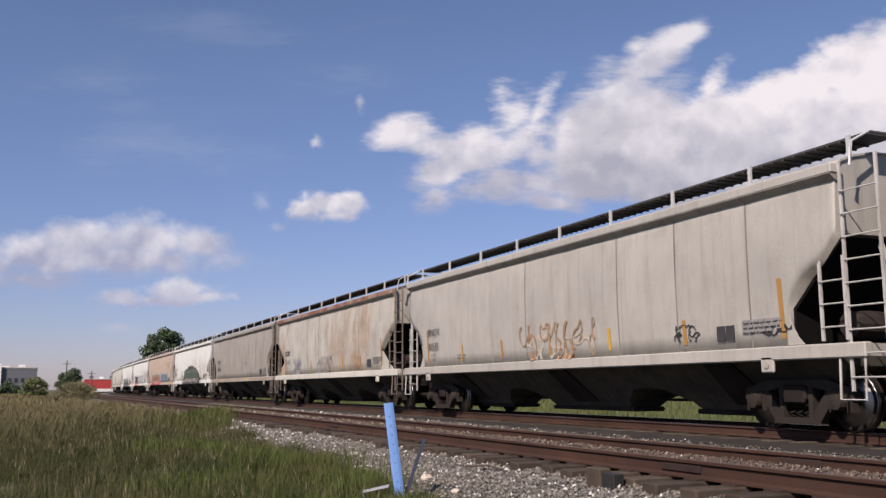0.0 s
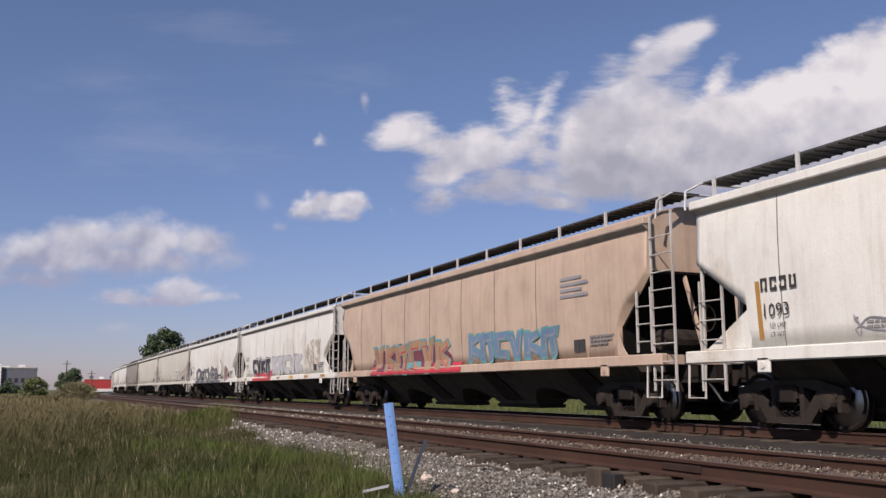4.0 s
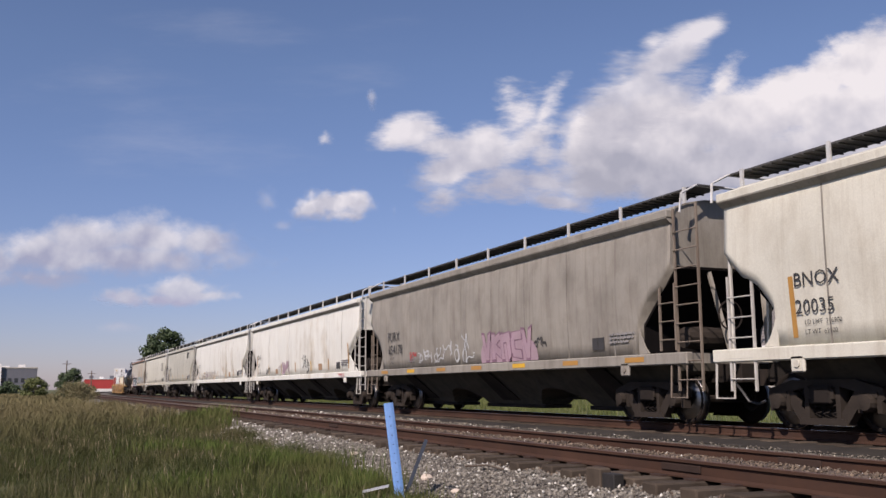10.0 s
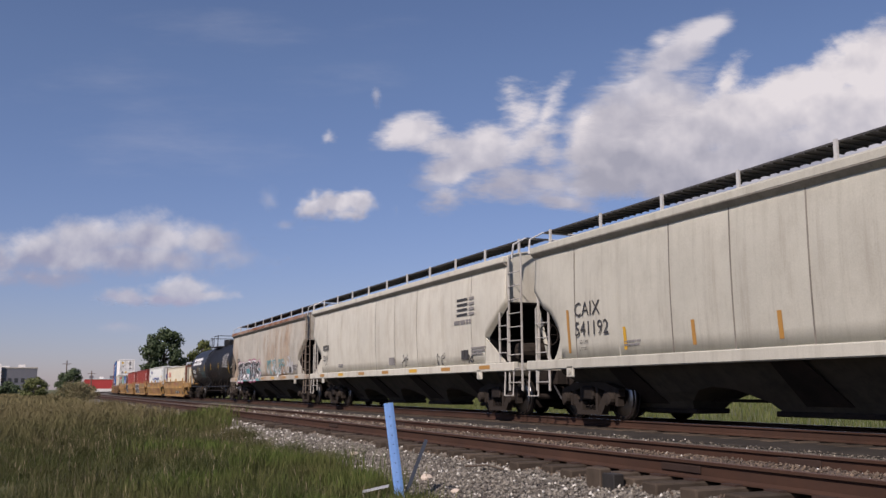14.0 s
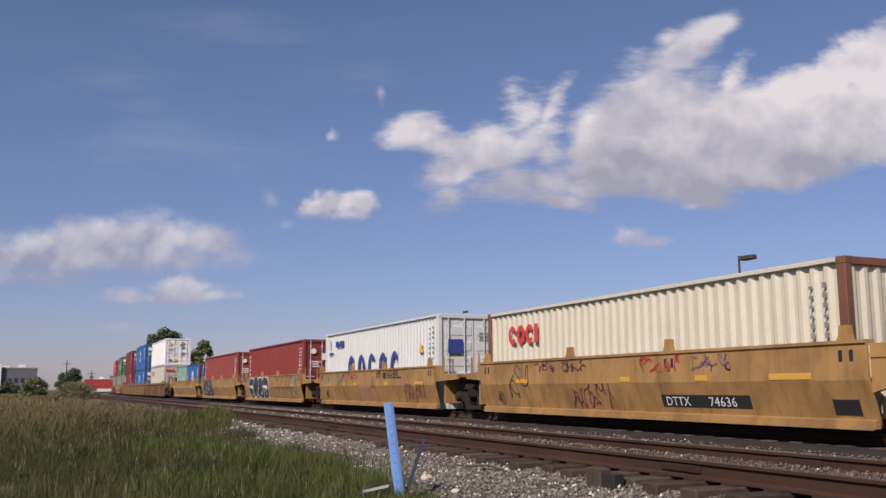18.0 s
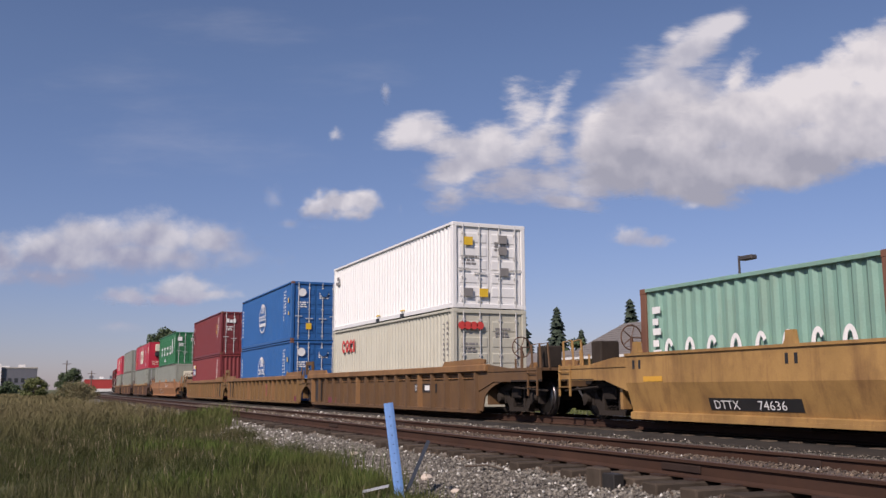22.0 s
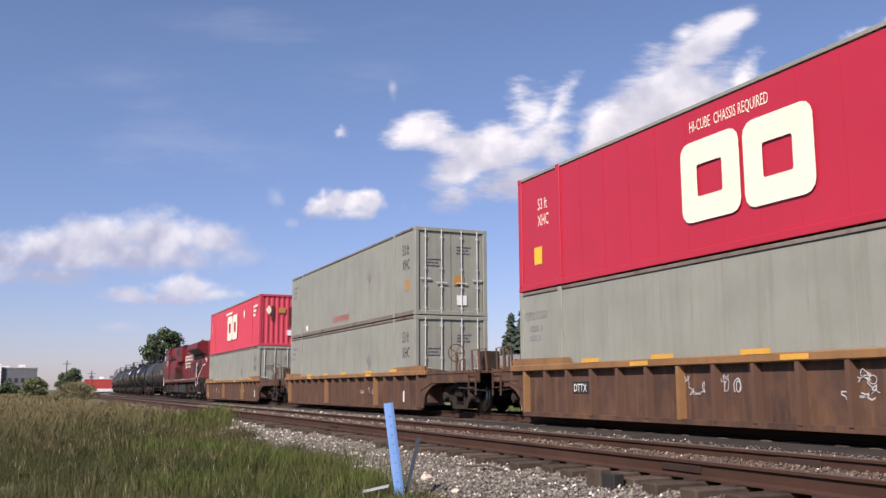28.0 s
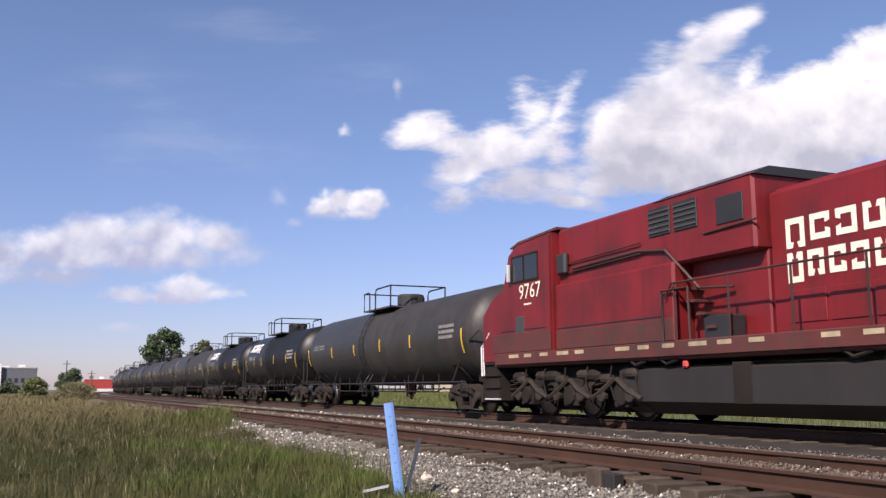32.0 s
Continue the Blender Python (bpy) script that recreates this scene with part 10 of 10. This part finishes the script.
for k, (x0, x1, z0, z1) in enumerate(((4.35, 4.9, 1.35, 1.7), (6.3, 6.8, 1.36, 1.6), (1.4, 1.95, 1.36, 1.75))):
    scribble(n_, Y, x0, x1, z0, z1, "black", 40 + k, 2, 0.028)
panel(n_, Y, 0.2, 0.75, 1.45, 1.7, M_MARKG, "data_panel")
o_ = hO[0]
mural(o_, Y, -6.5, -0.8, 0.98 + 0.14, 2.25, 4, "black", "white", 44, shine="white", back="teal", rim="magenta", lump=7, d=0.08, label="black white teal and magenta sprayed mural")
scribble(o_, Y, 0.6, 4.5, 1.4, 2.1, "teal", 45, 5, 0.06)
scribble(o_, Y, 2.0, 6.5, 1.4, 2.2, "silver", 46, 6, 0.06)
smear(o_, Y, 0.5, 6.5, 1.4, 1.9, "silver", 47, 22)


def on_well(z):
    return -1.475 if z > 0.79 else -1.475 + (0.79 - z) * 0.286


YW_ = on_well
FOLD = Matrix.Rotation(math.atan(0.286), 4, "X")
TTX_RED = surface("mark_faded_red", (0.30, 0.09, 0.075), 0.6, vary=0.2)
TTX_PINK = surface("mark_faded_pink", (0.40, 0.19, 0.16), 0.6, vary=0.2)


def carrier(car, x0, x1, z0, z1, mat, yf):
    """The carrier's mark as plain bars: two wide ones and a slanted one."""
    w = (x1 - x0) / 3
    zc = z1 - (z1 - z0) * 0.32
    for i in range(2):
        bm = bmesh.new()
        lay(bm, [(x0 + i * w, zc), (x0 + (i + 0.92) * w, zc), (x0 + (i + 0.92) * w, z1), (x0 + i * w, z1)], yf, 0.004)
        lay(bm, [(x0 + (i + 0.3) * w, z0), (x0 + (i + 0.62) * w, z0), (x0 + (i + 0.62) * w, zc - 0.01), (x0 + (i + 0.3) * w, zc - 0.01)], yf, 0.004)
        part("mark_bar", bm, mat, car)
    bm = bmesh.new()
    lay(bm, [(x0 + 2.0 * w, z1), (x0 + 2.3 * w, z1), (x0 + 3.0 * w, z0), (x0 + 2.65 * w, z0)], yf, 0.004)
    part("mark_bar", bm, mat, car)


def amber_row(car, spots):
    for x0, x1 in spots:
        panel(car, YW_, x0, x1, 0.80, 0.90, "amber", "reflector_strip", 0.006)


c1, c2, c3, c4, c5 = (w[0] for w in (w1, w2, w3, w4, w5))
letters("40", 0.55, M_MARK, c1, T(-6.7, on_well(0.26) - 0.012, 0.26) @ FOLD, squeeze=0.6)
pl = panel(c1, YW_, 0.15, 2.56, 0.33, 0.55, M_BLACK, "number_plate", 0.006)
letters("DTTX", 0.24, M_WMARK, c1, T(0.28, on_well(0.355) - 0.012, 0.355) @ FOLD, name="reporting_mark", squeeze=1.1)
letters("74636", 0.24, M_WMARK, c1, T(1.5, on_well(0.355) - 0.012, 0.355) @ FOLD, squeeze=1.2)
scribble(c1, YW_, -6.2, -5.0, 0.45, 1.25, "black", 50, 2, 0.025, eps=0.006)
scribble(c1, YW_, -4.6, -2.4, 1.05, 1.28, "maroon", 51, 6, 0.022, eps=0.006)
scribble(c1, YW_, -0.6, 0.8, 0.98, 1.3, "red", 52, 5, 0.022, eps=0.006)
scribble(c1, YW_, 1.2, 2.3, 0.98, 1.26, "purple", 53, 5, 0.026, eps=0.006)
scribble(c1, YW_, -3.1, -1.5, 0.26, 0.76, "maroon", 54, 6, 0.035, eps=0.006)
amber_row(c1, ((-1.1, -0.75), (1.25, 1.6), (3.1, 4.0), (-5.6, -5.0)))
panel(c1, YW_, 4.3, 4.8, 0.27, 0.5, M_BLACK, "number_plate", 0.006)
carrier(c2, -1.33, 0.62, 0.32, 0.86, TTX_PINK, YW_)
letters("IVY · LEAGUERS...", 0.42, PAINT["black"], c2, T(0.7, -1.486, 1.02), "thin black sprayed writing", "sprayed_writing", squeeze=0.78)
scribble(c2, YW_, 3.3, 5.05, 0.25, 0.82, "maroon", 55, 6, 0.035, eps=0.006)
scribble(c2, YW_, -3.5, -1.4, 1.04, 1.27, "red", 56, 6, 0.02, eps=0.006)
smear(c2, lambda z: YW_(z) - 0.008, -5.5, -3.3, 0.85, 1.15, "teal", 57, 7)
letters("40", 0.55, M_MARK, c2, T(-5.7, on_well(0.26) - 0.012, 0.26) @ FOLD, squeeze=0.6)
amber_row(c2, ((4.3, 5.0), (1.5, 1.9), (-5.4, -4.9), (-3.2, -2.9), (-1.9, -1.5)))
bubble(c3, lambda z: YW_(z) - 0.008, -5.05, -0.62, 0.16, 1.30, 4, "black", "white", 58, label="swollen black sprayed letters rimmed in white")
carrier(c3, -0.57, 0.6, 0.34, 0.9, TTX_PINK, YW_)
for k in range(5):
    bm = bmesh.new()
    for q in range(2):
        stroke(bm, [(1.05 + 0.85 * k + 0.42 * math.cos(a) * (1 if q else 0.9), 0.98 - 0.46 * q + 0.28 * math.sin(a)) for a in [0.4 + 0.42 * j + k * 0.3 for j in range(13)]], 0.028, YW_, 0.006)
    part("sprayed_line", bm, PAINT["black"], c3, "thin black looping outline")
smear(c3, lambda z: YW_(z) - 0.008, 4.75, 5.15, 0.65, 1.2, "teal", 60, 8)
amber_row(c3, ((0.8, 1.1), (2.5, 2.8), (4.2, 5.2), (-4.0, -3.7), (-2.2, -1.8)))
bubble(c4, lambda z: YW_(z) - 0.008, -5.3, -2.0, 0.16, 1.28, 3, "black", "maroon", 61, lines="white", label="swollen black sprayed letters rimmed in maroon")
smear(c4, lambda z: YW_(z) - 0.008, -2.4, -1.8, 1.05, 1.26, "teal", 62, 6)
scribble(c4, YW_, -0.1, 0.75, 0.96, 1.25, "lime", 63, 4, 0.03, eps=0.006)
carrier(c4, -1.25, 0.75, 0.32, 0.89, TTX_RED, YW_)
amber_row(c4, ((-1.7, -1.3), (0.75, 1.2), (-5.9, -5.4), (3.0, 3.6)))
panel(c5, YW_, -3.2, -1.0, 0.29, 0.5, M_BLACK, "number_plate", 0.006)
letters("DTTX", 0.22, M_WMARK, c5, T(-3.08, on_well(0.315) - 0.012, 0.315) @ FOLD, name="reporting_mark", squeeze=1.1)
letters("74636", 0.22, M_WMARK, c5, T(-2.0, on_well(0.315) - 0.012, 0.315) @ FOLD, squeeze=1.2)
letters("40", 0.55, M_MARK, c5, T(5.25, on_well(0.24) - 0.012, 0.24) @ FOLD, squeeze=0.7)
scribble(c5, YW_, 1.45, 4.3, 0.95, 1.2, "maroon", 64, 8, 0.025, eps=0.006)
amber_row(c5, ((1.2, 1.5), (4.6, 5.4), (-5.0, -4.4)))
# ribbed wells: plates and marks on their inner panels
YR = lambda z: -1.349
carrier(b2[0], 0.84, 2.68, 0.32, 0.93, TTX_RED, YR)
for car, x0, n0 in ((b1[0], 2.24, 10), (b5[0], -6.62, 4)):
    panel(car, YR, x0, x0 + 0.18 * n0, 0.56, 0.82, M_BLACK, "number_plate", 0.004)
    letters("DTTX", 0.25, M_WMARK, car, T(x0 + 0.04, -1.357, 0.6), name="reporting_mark", squeeze=0.8)
    if n0 > 4:
        bars(car, (0.8,), M_WMARK, x0 + 0.85, 0.77, -1.357, h=0.15)
panel(b3[0], YR, -5.35, -3.1, 0.56, 0.82, M_BLACK, "number_plate", 0.004)
letters("DTTX", 0.26, M_WMARK, b3[0], T(-5.3, -1.362, 0.6), name="reporting_mark", squeeze=0.85)
letters("790583", 0.26, M_WMARK, b3[0], T(-4.35, -1.362, 0.6), squeeze=0.85)
letters("53", 0.46, M_MARK, b3[0], T(6.8, -1.357, 0.44), squeeze=0.9)
letters("53", 0.42, TTX_PINK, b5[0], T(3.2, -1.357, 0.6), squeeze=0.9)
letters("53", 0.42, TTX_PINK, b7[0], T(2.9, -1.357, 0.6), squeeze=0.9)
for car, x0 in ((b1[0], -9.2), (b3[0], 7.5), (b2[0], -8.3)):
    panel(car, lambda z: -1.379, x0, x0 + 0.95, 0.2, 1.05, M_BLACK, "black_panel", 0.004)
    bars(car, (0.7, 0.6, 0.65), M_WMARK, x0 + 0.12, 0.75, -1.342, h=0.07)
for car, x0 in ((b1[0], -7.6), (b3[0], -7.4), (b3[0], 6.0), (b2[0], 7.0)):
    panel(car, YR, x0, x0 + 1.3, 0.13, 0.34, "maroon", "painted_patch", 0.004)
for car in (b5[0], b6[0], b7[0]):
    scribble(car, YR, 1.0, 2.6, 0.5, 0.9, "silver", 70, 3, 0.02, eps=0.004)
    panel(car, YR, 5.4, 5.65, 0.25, 0.6, "white", "paper_label", 0.004)
    for x in (-6.0, -3.5, -1.0, 2.0, 4.5):
        panel(car, lambda z: -1.503, x, x + 0.7, 1.22, 1.31, "amber", "reflector_strip", 0.003)
scribble(b4[0], YW_, -3.0, -0.5, 0.3, 1.0, "silver", 71, 5, 0.03, eps=0.006)
scribble(b4[0], YW_, 1.5, 3.5, 0.9, 1.2, "white", 72, 4, 0.03, eps=0.006)

mid7 = (-253.6 - 276.6) / 2
letters("DTTX", 0.28, M_CREAMARK, b7[0], T(-272.76 - mid7, -1.357, 0.55), name="reporting_mark", squeeze=0.8)
letters("620265", 0.28, M_CREAMARK, b7[0], T(-271.79 - mid7, -1.357, 0.55), squeeze=0.8)
scribble(b7[0], YR, -270.9 - mid7, -270.1 - mid7, 0.4, 0.85, "silver", 95, 4, 0.02)
panel(b7[0], YR, -274.98 - mid7, -274.78 - mid7, 0.22, 0.46, "white", "white_patch")
mid5 = (-208.4 - 230.4) / 2
for k, (p, q, r_) in enumerate(((-222.15, -221.55, 0.55), (-221.2, -220.6, 0.55), (-218.3, -217.2, 0.6))):
    scribble(b5[0], YR, p - mid5, q - mid5, r_, r_ + 0.35, "silver", 96 + k, 3, 0.018)
chord_y = lambda z: -1.502
for car, mid_, spots in ((b5[0], mid5, ((-223.6, -223.0), (-219.5, -218.9), (-214.5, -213.9))), (b7[0], mid7, ((-273.6, -273.1), (-271.95, -271.4), (-265.0, -264.4))), (b6[0], -242.0, ((-248.0, -247.4), (-240.0, -239.4)))):
    for p, q in spots:
        panel(car, chord_y, p - mid_, q - mid_, 1.11, 1.20, "amber", "reflector_strip", 0.004)
M_DIM = {k: surface("tag_dim_" + k, c, 0.6, vary=0.3) for k, c in (("red", (0.07, 0.025, 0.02)), ("grey", (0.055, 0.05, 0.047)), ("teal", (0.10, 0.17, 0.17)))}
# faded tags on the black tank
shell_y = near_tank[1]
scribble(near_tank[0], shell_y, -3.3, -1.9, 1.55, 2.2, M_DIM["teal"], 91, 6, 0.03, label="pale outline tag")
scribble(near_tank[0], shell_y, -3.25, -1.95, 1.5, 2.1, M_DIM["teal"], 92, 5, 0.028, label="pale teal tag")
scribble(near_tank[0], shell_y, -0.2, 2.8, 1.5, 2.0, M_DIM["red"], 93, 6, 0.022, label="faded red tag")
scribble(near_tank[0], shell_y, 3.1, 5.6, 1.6, 2.2, M_DIM["grey"], 94, 5, 0.014, label="faded grey tag")

# ---------------------------------------------------------------- what moves


def motions():
    times = [0.0, 0.5, 1.0, 1.5, 2.0, 2.5, 3.0, 3.5] + [4.0 + i for i in range(28)] + [32.0]
    for ob, ref, z in ROLLING:
        rows = []
        for t in times:
            x, y, h = line(ref + run(t))
            rows.append((t, Matrix.Translation((x, y, z)) @ Matrix.Rotation(h, 4, "Z")))
        walk(ob, rows)
    for ob, m0, m1 in DRIFTING:
        walk(ob, [(0.0, m0), (16.0, m0.lerp(m1, 0.5)), (32.0, m1)])

    walk(brace, [(t, brace_pose(a)) for t, a in SWAY])


motions()
